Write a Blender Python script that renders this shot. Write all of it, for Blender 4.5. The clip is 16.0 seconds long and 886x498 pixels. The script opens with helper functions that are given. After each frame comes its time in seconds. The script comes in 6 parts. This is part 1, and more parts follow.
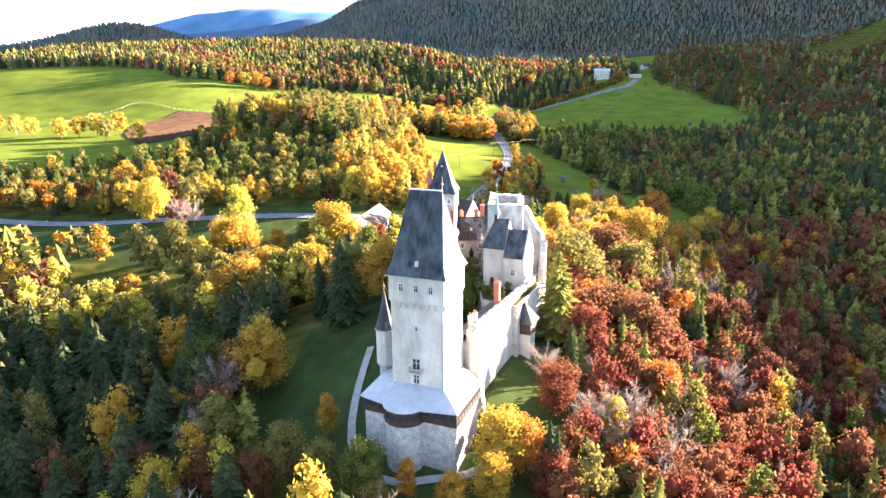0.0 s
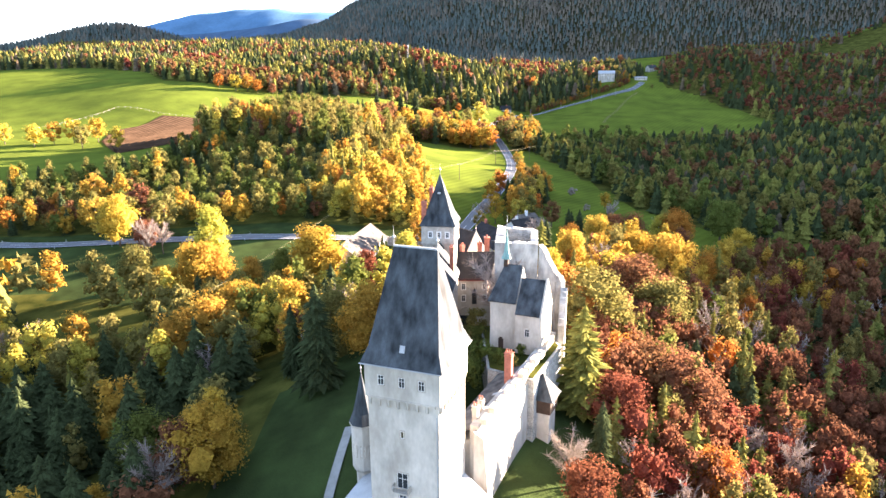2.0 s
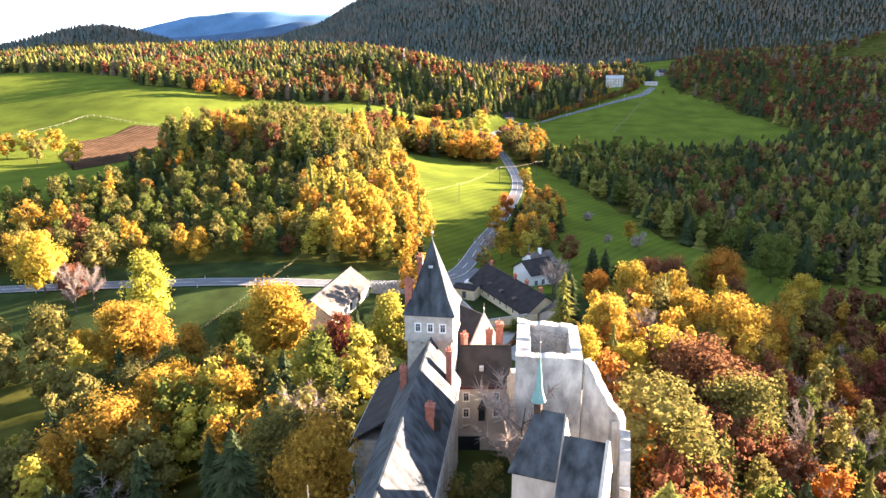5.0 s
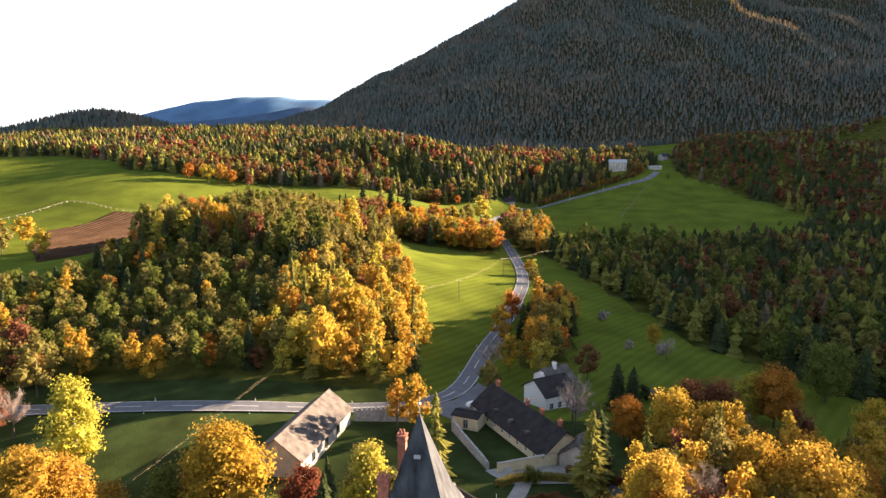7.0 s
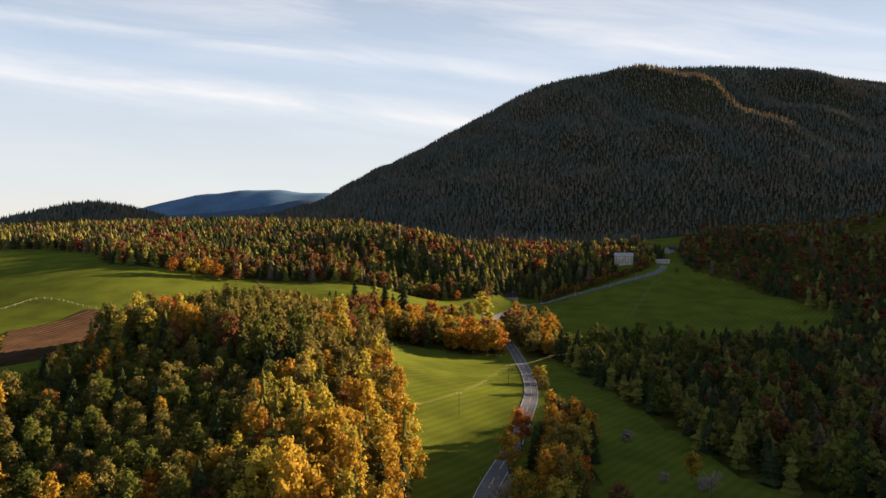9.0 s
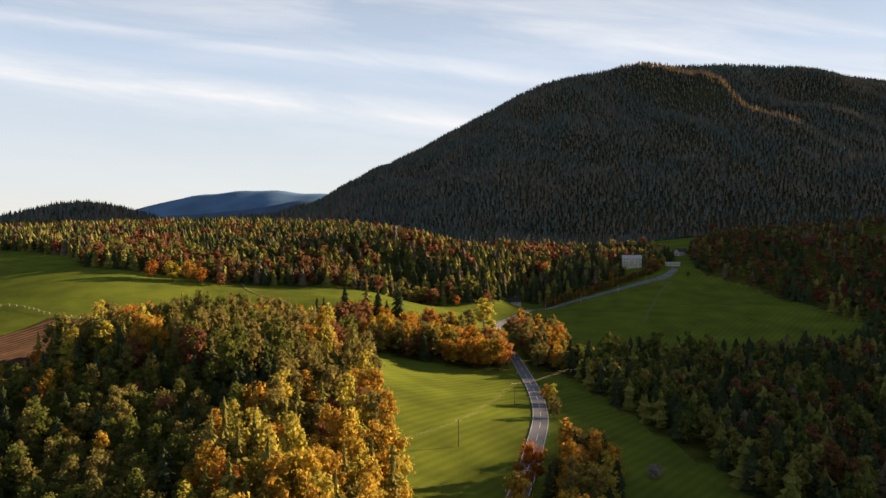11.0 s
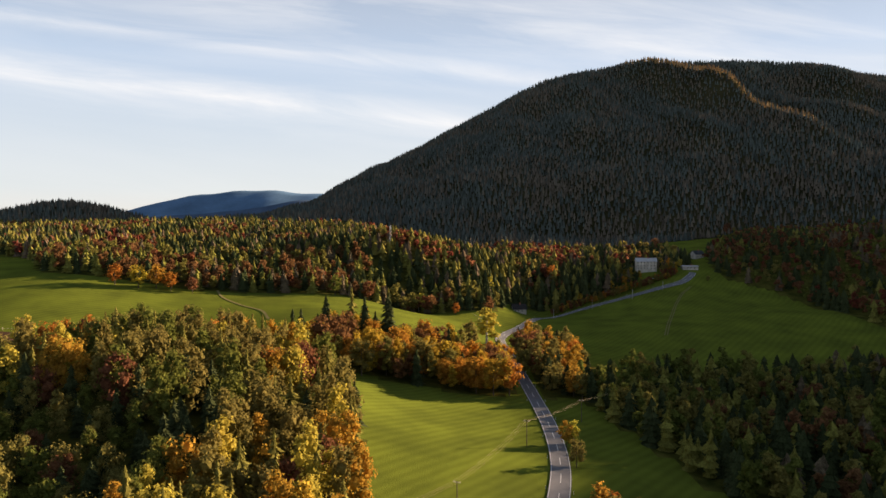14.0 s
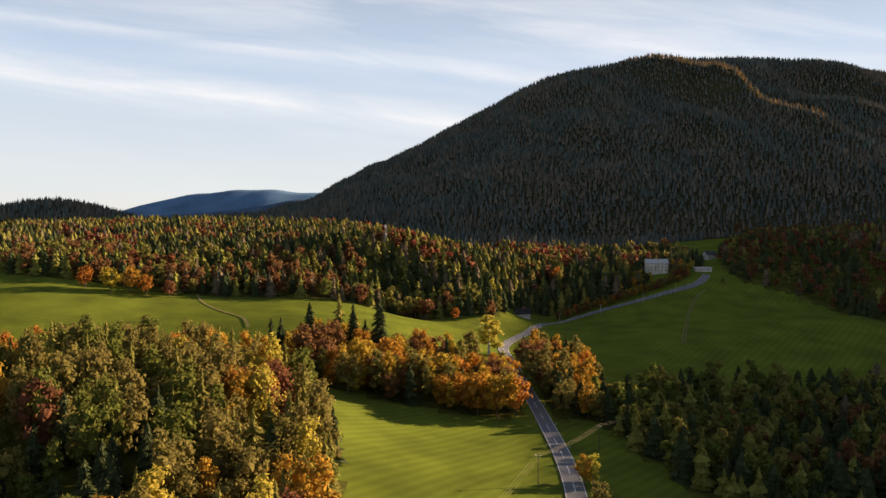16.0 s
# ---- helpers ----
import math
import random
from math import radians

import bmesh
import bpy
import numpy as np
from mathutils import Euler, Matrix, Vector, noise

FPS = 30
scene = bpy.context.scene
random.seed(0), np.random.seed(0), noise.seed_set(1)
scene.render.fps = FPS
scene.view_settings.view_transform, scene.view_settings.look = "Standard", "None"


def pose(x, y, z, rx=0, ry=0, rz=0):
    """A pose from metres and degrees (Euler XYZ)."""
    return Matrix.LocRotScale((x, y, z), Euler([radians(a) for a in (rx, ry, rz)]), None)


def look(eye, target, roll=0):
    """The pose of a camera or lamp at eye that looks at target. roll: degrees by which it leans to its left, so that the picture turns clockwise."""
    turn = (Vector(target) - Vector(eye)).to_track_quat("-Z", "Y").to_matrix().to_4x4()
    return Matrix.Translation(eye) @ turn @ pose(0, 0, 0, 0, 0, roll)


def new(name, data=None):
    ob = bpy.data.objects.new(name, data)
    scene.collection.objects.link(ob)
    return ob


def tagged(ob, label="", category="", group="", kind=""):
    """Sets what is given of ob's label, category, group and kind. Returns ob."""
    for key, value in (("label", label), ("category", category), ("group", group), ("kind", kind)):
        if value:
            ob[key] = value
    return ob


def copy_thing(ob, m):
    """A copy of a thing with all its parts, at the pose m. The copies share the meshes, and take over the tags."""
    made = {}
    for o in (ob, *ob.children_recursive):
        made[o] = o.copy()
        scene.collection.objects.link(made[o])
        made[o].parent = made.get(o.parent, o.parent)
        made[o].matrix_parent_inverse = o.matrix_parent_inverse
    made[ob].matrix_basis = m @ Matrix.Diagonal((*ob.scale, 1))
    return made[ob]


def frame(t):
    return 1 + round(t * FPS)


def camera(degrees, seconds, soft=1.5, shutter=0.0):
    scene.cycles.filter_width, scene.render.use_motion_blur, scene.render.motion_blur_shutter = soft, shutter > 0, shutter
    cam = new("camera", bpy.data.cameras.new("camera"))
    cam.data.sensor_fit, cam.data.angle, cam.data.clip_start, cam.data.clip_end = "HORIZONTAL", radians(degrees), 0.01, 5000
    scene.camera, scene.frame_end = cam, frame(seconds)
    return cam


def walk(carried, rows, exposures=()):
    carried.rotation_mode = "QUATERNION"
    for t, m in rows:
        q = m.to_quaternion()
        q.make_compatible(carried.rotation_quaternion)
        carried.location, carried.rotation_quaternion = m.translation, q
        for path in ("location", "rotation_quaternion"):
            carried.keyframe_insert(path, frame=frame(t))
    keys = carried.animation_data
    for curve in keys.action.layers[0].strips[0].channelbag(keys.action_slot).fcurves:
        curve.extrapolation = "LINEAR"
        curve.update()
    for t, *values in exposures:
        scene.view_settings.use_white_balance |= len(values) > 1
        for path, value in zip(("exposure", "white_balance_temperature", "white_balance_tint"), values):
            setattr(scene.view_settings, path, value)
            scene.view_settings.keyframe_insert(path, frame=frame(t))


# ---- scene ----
# ---------- camera: a drone that flies level over a castle and tilts up ----------
cam = camera(64.0, 16.0)
PATH = [
    (0.0, 0.00, 0.00, 100.00, 0.00, -16.07, 0.41),
    (0.5, 0.10, 8.42, 100.12, -0.01, -16.09, 0.40),
    (1.0, 0.21, 16.95, 100.24, -0.03, -16.07, 0.39),
    (1.5, 0.33, 25.60, 100.34, -0.04, -16.06, 0.39),
    (2.0, 0.46, 34.37, 100.44, -0.05, -16.01, 0.38),
    (2.5, 0.60, 43.24, 100.53, -0.06, -15.98, 0.37),
    (3.0, 0.74, 52.21, 100.61, -0.08, -15.93, 0.36),
    (4.2, 1.12, 74.10, 100.77, -0.10, -15.84, 0.35),
    (5.3, 1.51, 94.62, 100.88, -0.12, -15.76, 0.33),
    (5.5, 1.59, 98.39, 100.89, -0.12, -15.60, 0.33),
    (6.0, 1.78, 107.85, 100.93, -0.13, -13.66, 0.32),
    (6.5, 1.98, 117.38, 100.95, -0.14, -11.64, 0.32),
    (7.0, 2.19, 126.98, 100.97, -0.14, -9.35, 0.31),
    (7.5, 2.41, 136.62, 100.98, -0.15, -7.29, 0.30),
    (8.0, 2.64, 146.32, 100.98, -0.16, -4.98, 0.29),
    (8.5, 2.88, 156.05, 100.97, -0.16, -2.63, 0.29),
    (8.7, 2.98, 159.96, 100.97, -0.16, -2.00, 0.28),
    (9.0, 3.12, 165.84, 100.96, -0.16, -1.95, 0.28),
    (10.2, 3.75, 189.45, 100.90, -0.17, -1.90, 0.26),
    (11.5, 4.47, 215.14, 100.78, -0.18, -1.84, 0.25),
    (12.0, 4.76, 225.05, 100.73, -0.18, -1.81, 0.24),
    (12.5, 5.07, 234.96, 100.66, -0.18, -1.81, 0.23),
    (13.0, 5.38, 244.87, 100.59, -0.18, -1.80, 0.23),
    (13.5, 5.70, 254.77, 100.51, -0.17, -1.82, 0.22),
    (14.0, 6.03, 264.66, 100.42, -0.17, -1.82, 0.21),
    (14.5, 6.36, 274.53, 100.33, -0.17, -1.84, 0.20),
    (15.0, 6.71, 284.38, 100.22, -0.17, -1.84, 0.20),
    (15.5, 7.06, 294.21, 100.12, -0.16, -1.84, 0.19),
    (16.0, 7.42, 304.00, 100.00, -0.16, -1.85, 0.18),
]
EXPOSURES = [(0.0, 4.2, 5750, 22), (1.0, 4.15, 5780, 22), (3.0, 4.0, 5900, 23), (5.5, 3.8, 6150, 24), (6.5, 3.4, 6450, 25), (7.5, 2.6, 6800, 25), (8.2, 2.02, 6900, 25), (9.0, 1.8, 7000, 25), (16.0, 1.8, 7000, 25)]
walk(cam, [(t, pose(x, y, z, 90 + p, r, w)) for t, x, y, z, w, p, r in PATH], EXPOSURES)

# ---------- sky and sun: a low autumn sun from the right ----------
SUN_EL, SUN_AZ = 12.0, 28.0          # degrees above the horizon; degrees ahead of the +x axis
sun_dir = Vector((math.cos(radians(SUN_EL)) * math.cos(radians(SUN_AZ)), math.cos(radians(SUN_EL)) * math.sin(radians(SUN_AZ)), math.sin(radians(SUN_EL))))
world = bpy.data.worlds.new("sky")
scene.world = world
world.use_nodes = True
wn, wl = world.node_tree.nodes, world.node_tree.links
wn.clear()
w_out, w_bg = wn.new("ShaderNodeOutputWorld"), wn.new("ShaderNodeBackground")
sky = wn.new("ShaderNodeTexSky")
sky.sky_type, sky.sun_disc = "NISHITA", False
sky.sun_elevation, sky.sun_rotation = radians(SUN_EL), radians(90 - SUN_AZ)
sky.air_density, sky.dust_density, sky.ozone_density, sky.altitude = 1.0, 2.0, 1.6, 600
# thin streaks of high cloud, one long band and fainter ones above it, all drawn out along one direction
w_co, w_sep = wn.new("ShaderNodeTexCoord"), wn.new("ShaderNodeSeparateXYZ")
wl.new(w_co.outputs["Generated"], w_sep.inputs[0])


def w_math(op, a, b):
    node = wn.new("ShaderNodeMath")
    node.operation = op
    for k, v in enumerate((a, b)):
        if isinstance(v, (int, float)):
            node.inputs[k].default_value = v
        else:
            wl.new(v, node.inputs[k])
    return node.outputs[0]


def w_ramp(value, stops):
    node = wn.new("ShaderNodeValToRGB")
    while len(node.color_ramp.elements) < len(stops):
        node.color_ramp.elements.new(0.5)
    for e, (p, c) in zip(node.color_ramp.elements, stops):
        e.position, e.color = p, (c, c, c, 1)
    wl.new(value, node.inputs[0])
    return node.outputs[0]


w_ahead = w_math("MAXIMUM", w_sep.outputs["Y"], 0.22)
w_u, w_v = w_math("DIVIDE", w_sep.outputs["X"], w_ahead), w_math("DIVIDE", w_sep.outputs["Z"], w_ahead)
w_s = w_math("ADD", w_v, w_math("MULTIPLY", w_u, 0.122))
w_xyz = wn.new("ShaderNodeCombineXYZ")
wl.new(w_math("MULTIPLY", w_u, 2.6), w_xyz.inputs[0])
wl.new(w_math("MULTIPLY", w_s, 20.0), w_xyz.inputs[1])
w_fibre = wn.new("ShaderNodeTexNoise")
w_fibre.inputs["Scale"].default_value, w_fibre.inputs["Detail"].default_value, w_fibre.inputs["Roughness"].default_value, w_fibre.inputs["Distortion"].default_value = 1.0, 7, 0.6, 0.5
wl.new(w_xyz.outputs[0], w_fibre.inputs["Vector"])
w_band = w_ramp(w_math("MULTIPLY", w_s, 2.0), ((0.0, 0.10), (0.20, 0.10), (0.262, 0.42), (0.288, 0.95), (0.315, 0.55), (0.36, 0.12), (0.41, 0.22), (0.44, 0.72), (0.48, 0.25), (0.57, 0.6), (0.75, 0.35), (1.0, 0.1)))
w_soft = w_ramp(w_fibre.outputs["Fac"], ((0.36, 0.0), (0.52, 0.5), (0.66, 1.0)))
w_cloud = w_math("MULTIPLY", w_band, w_math("ADD", w_math("MULTIPLY", w_soft, 0.85), 0.15))
# the veil of haze: warm white at the horizon, bluer and thinner above
w_haze = wn.new("ShaderNodeValToRGB")
while len(w_haze.color_ramp.elements) < 5:
    w_haze.color_ramp.elements.new(0.5)
for e, (p, c) in zip(w_haze.color_ramp.elements, ((0.0, (9.3, 10.0, 9.0)), (0.05, (7.9, 9.6, 9.7)), (0.22, (5.4, 7.7, 9.6)), (0.42, (2.3, 3.4, 4.8)), (1.0, (0.9, 1.4, 2.1)))):
    e.position, e.color = p, (*c, 1)
wl.new(w_sep.outputs["Z"], w_haze.inputs[0])
w_veil, w_mix = wn.new("ShaderNodeMixRGB"), wn.new("ShaderNodeMixRGB")
w_veil.inputs[0].default_value, w_mix.inputs[2].default_value = 0.85, (9.8, 10.9, 10.6, 1)
wl.new(sky.outputs[0], w_veil.inputs[1])
wl.new(w_haze.outputs[0], w_veil.inputs[2])
wl.new(w_math("MULTIPLY", w_cloud, 1.0), w_mix.inputs[0])
wl.new(w_veil.outputs[0], w_mix.inputs[1])
wl.new(w_mix.outputs[0], w_bg.inputs[0])
w_bg.inputs[1].default_value = 0.028
wl.new(w_bg.outputs[0], w_out.inputs[0])
sun = new("sun", bpy.data.lights.new("sun", "SUN"))
sun.data.energy, sun.data.angle, sun.data.color = 4.8, radians(0.6), (1.0, 0.80, 0.54)
sun.matrix_world = look((0, 0, 500), Vector((0, 0, 500)) - sun_dir)


# ---------- materials ----------
def mat(name, colour, rough=0.85, vary=0.25, scale=3.0, bump=0.2, metal=0.0, tint=None, fine=12.0, spec=0.3, streak=1.0, stones=0.0, deep=0.05):
    """A surface with two scales of colour change and a little relief. scale: patches per metre."""
    m = bpy.data.materials.new(name)
    m.use_nodes = True
    n, l = m.node_tree.nodes, m.node_tree.links
    b = n["Principled BSDF"]
    b.inputs["Roughness"].default_value, b.inputs["Metallic"].default_value = rough, metal
    b.inputs["Specular IOR Level"].default_value = spec
    co = n.new("ShaderNodeNewGeometry")
    big, small = n.new("ShaderNodeTexNoise"), n.new("ShaderNodeTexNoise")
    big.inputs["Scale"].default_value, big.inputs["Detail"].default_value = scale, 5
    small.inputs["Scale"].default_value, small.inputs["Detail"].default_value = scale * fine, 3
    stretch = n.new("ShaderNodeMapping")
    stretch.inputs["Scale"].default_value = (1, 1, streak)
    l.new(co.outputs["Position"], stretch.inputs[0])
    for t in (big, small):
        l.new(stretch.outputs[0], t.inputs["Vector"])
    ramp = n.new("ShaderNodeValToRGB")
    dark = [c * (1 - vary) for c in (tint or colour)]
    ramp.color_ramp.elements[0].color, ramp.color_ramp.elements[1].color = (*dark, 1), (*[min(1, c * (1 + vary * 0.6)) for c in colour], 1)
    ramp.color_ramp.elements[0].position, ramp.color_ramp.elements[1].position = 0.3, 0.7
    l.new(big.outputs["Fac"], ramp.inputs[0])
    mul = n.new("ShaderNodeMixRGB")
    mul.blend_type = "MULTIPLY"
    mul.inputs[0].default_value = 0.5
    grey = n.new("ShaderNodeMapRange")
    grey.inputs["To Min"].default_value, grey.inputs["To Max"].default_value = 0.55, 1.35
    l.new(small.outputs["Fac"], grey.inputs[0])
    l.new(ramp.outputs[0], mul.inputs[1])
    l.new(grey.outputs[0], mul.inputs[2])
    last, relief = mul.outputs[0], small.outputs["Fac"]
    if stones:      # rubble: stones with sunk joints, so many per metre
        cells, joint, tone = n.new("ShaderNodeTexVoronoi"), n.new("ShaderNodeMapRange"), n.new("ShaderNodeMixRGB")
        cells.feature = "DISTANCE_TO_EDGE"
        cells.inputs["Scale"].default_value = stones
        l.new(co.outputs["Position"], cells.inputs["Vector"])
        joint.inputs["From Max"].default_value, joint.inputs["To Min"].default_value = 0.12, 0.42
        l.new(cells.outputs["Distance"], joint.inputs[0])
        tone.blend_type = "MULTIPLY"
        tone.inputs[0].default_value = 1.0
        l.new(last, tone.inputs[1])
        l.new(joint.outputs[0], tone.inputs[2])
        last, relief = tone.outputs[0], joint.outputs[0]
    l.new(last, b.inputs["Base Color"])
    if bump:
        bp = n.new("ShaderNodeBump")
        bp.inputs["Strength"].default_value, bp.inputs["Distance"].default_value = bump, deep
        l.new(relief, bp.inputs["Height"])
        l.new(bp.outputs[0], b.inputs["Normal"])
    return m


def leaf_mat(name, colour, spread=0.35, glow=0.48):
    """Foliage: every leaf clump a little different, some light passing through."""
    m = bpy.data.materials.new(name)
    m.use_nodes = True
    n, l = m.node_tree.nodes, m.node_tree.links
    n.clear()
    out, add, d, tr = n.new("ShaderNodeOutputMaterial"), n.new("ShaderNodeMixShader"), n.new("ShaderNodeBsdfDiffuse"), n.new("ShaderNodeBsdfTranslucent")
    g, info = n.new("ShaderNodeNewGeometry"), n.new("ShaderNodeObjectInfo")
    noise_t = n.new("ShaderNodeTexNoise")
    noise_t.inputs["Scale"].default_value, noise_t.inputs["Detail"].default_value = 0.09, 2
    l.new(g.outputs["Position"], noise_t.inputs["Vector"])
    hsv = n.new("ShaderNodeHueSaturation")
    hsv.inputs["Color"].default_value = (*colour, 1)
    val, hue = n.new("ShaderNodeMapRange"), n.new("ShaderNodeMapRange")
    val.inputs["To Min"].default_value, val.inputs["To Max"].default_value = 1 - spread * 0.8, 1 + spread * 0.8
    l.new(g.outputs["Random Per Island"], val.inputs[0])
    mix = n.new("ShaderNodeMath")
    mix.operation = "ADD"
    l.new(noise_t.outputs["Fac"], mix.inputs[0])
    l.new(info.outputs["Random"], mix.inputs[1])
    hue.inputs["From Min"].default_value, hue.inputs["From Max"].default_value = 0.2, 1.7
    hue.inputs["To Min"].default_value, hue.inputs["To Max"].default_value = 0.5 - 0.016 * spread / 0.35, 0.5 + 0.022 * spread / 0.35
    l.new(mix.outputs[0], hue.inputs[0])
    # small leaves inside each clump: grain and relief
    grain, gr, both, bmp = n.new("ShaderNodeTexNoise"), n.new("ShaderNodeMapRange"), n.new("ShaderNodeMath"), n.new("ShaderNodeBump")
    grain.inputs["Scale"].default_value, grain.inputs["Detail"].default_value, grain.inputs["Roughness"].default_value = 1.5, 4, 0.7
    l.new(g.outputs["Position"], grain.inputs["Vector"])
    gr.inputs["From Min"].default_value, gr.inputs["From Max"].default_value = 0.3, 0.7
    gr.inputs["To Min"].default_value, gr.inputs["To Max"].default_value = 0.55, 1.35
    l.new(grain.outputs["Fac"], gr.inputs[0])
    both.operation = "MULTIPLY"
    l.new(val.outputs[0], both.inputs[0])
    l.new(gr.outputs[0], both.inputs[1])
    bmp.inputs["Strength"].default_value, bmp.inputs["Distance"].default_value = 0.45, 0.3
    l.new(grain.outputs["Fac"], bmp.inputs["Height"])
    l.new(bmp.outputs[0], d.inputs["Normal"])
    l.new(both.outputs[0], hsv.inputs["Value"])
    l.new(hue.outputs[0], hsv.inputs["Hue"])
    l.new(hsv.outputs[0], d.inputs[0])
    l.new(hsv.outputs[0], tr.inputs[0])
    add.inputs[0].default_value = glow
    l.new(d.outputs[0], add.inputs[1])
    l.new(tr.outputs[0], add.inputs[2])
    l.new(add.outputs[0], out.inputs[0])
    return m


M_GRASS = mat("meadow_grass", (0.116, 0.146, 0.020), 1.0, 0.16, 0.05, 0.8, tint=(0.094, 0.120, 0.020), fine=60, spec=0.0, deep=0.16)
# darker copy of the grass, with the shade round the castle in its colour
M_LAWN_SHADED = mat("shaded_park_lawn", (0.042, 0.062, 0.019), 1.0, 0.25, 0.12, 0.8, tint=(0.036, 0.048, 0.017), fine=30, spec=0.0, deep=0.12)
gn, gl_ = M_GRASS.node_tree.nodes, M_GRASS.node_tree.links
g_wave, g_map, g_rng, g_mul = gn.new("ShaderNodeTexWave"), gn.new("ShaderNodeMapping"), gn.new("ShaderNodeMapRange"), gn.new("ShaderNodeMixRGB")
g_wave.inputs["Scale"].default_value, g_wave.inputs["Distortion"].default_value, g_wave.inputs["Detail"].default_value, g_wave.inputs["Detail Scale"].default_value = 0.075, 9.0, 3.0, 0.12
g_map.inputs["Rotation"].default_value = (0, 0, radians(38))
g_rng.inputs["To Min"].default_value, g_rng.inputs["To Max"].default_value = 0.90, 1.06
g_mul.blend_type, g_mul.inputs[0].default_value = "MULTIPLY", 1.0
g_bsdf = gn["Principled BSDF"]
g_old = g_bsdf.inputs["Base Color"].links[0].from_socket
gl_.new(gn.new("ShaderNodeNewGeometry").outputs["Position"], g_map.inputs[0])
gl_.new(g_map.outputs[0], g_wave.inputs["Vector"])
gl_.new(g_wave.outputs["Fac"], g_rng.inputs[0])
gl_.new(g_old, g_mul.inputs[1])
gl_.new(g_rng.outputs[0], g_mul.inputs[2])
gl_.new(g_mul.outputs[0], g_bsdf.inputs["Base Color"])
M_TRACK = mat("worn_grass", (0.19, 0.17, 0.07), 1.0, 0.3, 0.5, 0.3, spec=0.0)
M_FLOOR = mat("forest_floor", (0.085, 0.082, 0.018), 0.95, 0.4, 0.12, 0.3, tint=(0.050, 0.062, 0.014), spec=0.0)
M_FAR = mat("mountain_floor", (0.045, 0.042, 0.020), 0.95, 0.4, 0.01, 0.2, spec=0.0)
# distance haze is painted into the blue base colours of the far ridges
M_HAZE = mat("haze_painted_mountain", (0.10, 0.19, 0.30), 1.0, 0.25, 0.006, 0.0, spec=0.0)
M_HAZE_NEAR = mat("haze_painted_near_ridge", (0.075, 0.120, 0.185), 1.0, 0.25, 0.006, 0.0, spec=0.0)
M_ASPH = mat("asphalt", (0.13, 0.135, 0.145), 0.8, 0.2, 0.4, 0.1)
M_GRAVEL = mat("pale_gravel", (0.30, 0.29, 0.26), 0.9, 0.2, 0.6, 0.2)
M_LINE = mat("road_paint", (0.75, 0.75, 0.73), 0.7, 0.15, 2.0, 0.0)
M_SOIL = mat("ploughed_soil", (0.075, 0.046, 0.028), 0.95, 0.3, 0.1, 0.4, spec=0.0)
M_PLASTER = mat("lime_plaster", (0.50, 0.46, 0.40), 0.9, 0.2, 0.35, 0.25, tint=(0.40, 0.36, 0.30), fine=6, streak=0.45)
M_RUBBLE = mat("grey_rubble", (0.46, 0.44, 0.40), 0.95, 0.30, 0.9, 0.6, fine=5, stones=3.0)
M_SLATE = mat("blue_slate", (0.066, 0.075, 0.083), 0.75, 0.35, 0.75, 0.5, tint=(0.024, 0.027, 0.030), fine=9, spec=0.12, streak=0.22)
M_DARKTILE = mat("dark_tile", (0.034, 0.031, 0.031), 0.85, 0.35, 0.5, 0.4, spec=0.12)
M_SHEET = mat("grey_sheet_metal", (0.36, 0.37, 0.38), 0.5, 0.12, 0.6, 0.1, spec=0.5)
M_WOOD = mat("dark_timber", (0.050, 0.030, 0.020), 0.75, 0.35, 1.5, 0.3)
M_BRICK = mat("red_brick", (0.36, 0.13, 0.085), 0.9, 0.3, 2.0, 0.4)
M_STONE = mat("cut_stone", (0.42, 0.38, 0.32), 0.9, 0.25, 1.2, 0.3)
M_COPPER = mat("green_copper", (0.17, 0.31, 0.29), 0.6, 0.2, 1.0, 0.1)
M_GLASS = mat("dark_window_glass", (0.03, 0.035, 0.04), 0.1, 0.1, 1.0, 0.0, spec=0.8)
M_WHITE = mat("white_paint", (0.78, 0.77, 0.74), 0.6, 0.08, 1.0, 0.05)
M_CREAM = mat("cream_plaster", (0.66, 0.57, 0.36), 0.9, 0.12, 0.6, 0.15)
M_OLDTILE = mat("weathered_tile", (0.115, 0.096, 0.080), 0.85, 0.4, 0.5, 0.4, tint=(0.075, 0.066, 0.058))
M_RANGE = mat("grey_brown_roofing", (0.165, 0.145, 0.125), 0.9, 0.35, 0.6, 0.4, tint=(0.10, 0.09, 0.08), fine=8, spec=0.1)
M_METAL = mat("grey_metal", (0.5, 0.5, 0.5), 0.4, 0.1, 1.0, 0.0, metal=0.8)
M_BARK = mat("bark", (0.10, 0.075, 0.055), 0.95, 0.4, 2.0, 0.5)
M_BIRCH = mat("pale_bark", (0.42, 0.40, 0.36), 0.9, 0.3, 2.0, 0.3)
M_RED = mat("red_trim", (0.30, 0.05, 0.045), 0.7, 0.15, 1.0, 0.0)
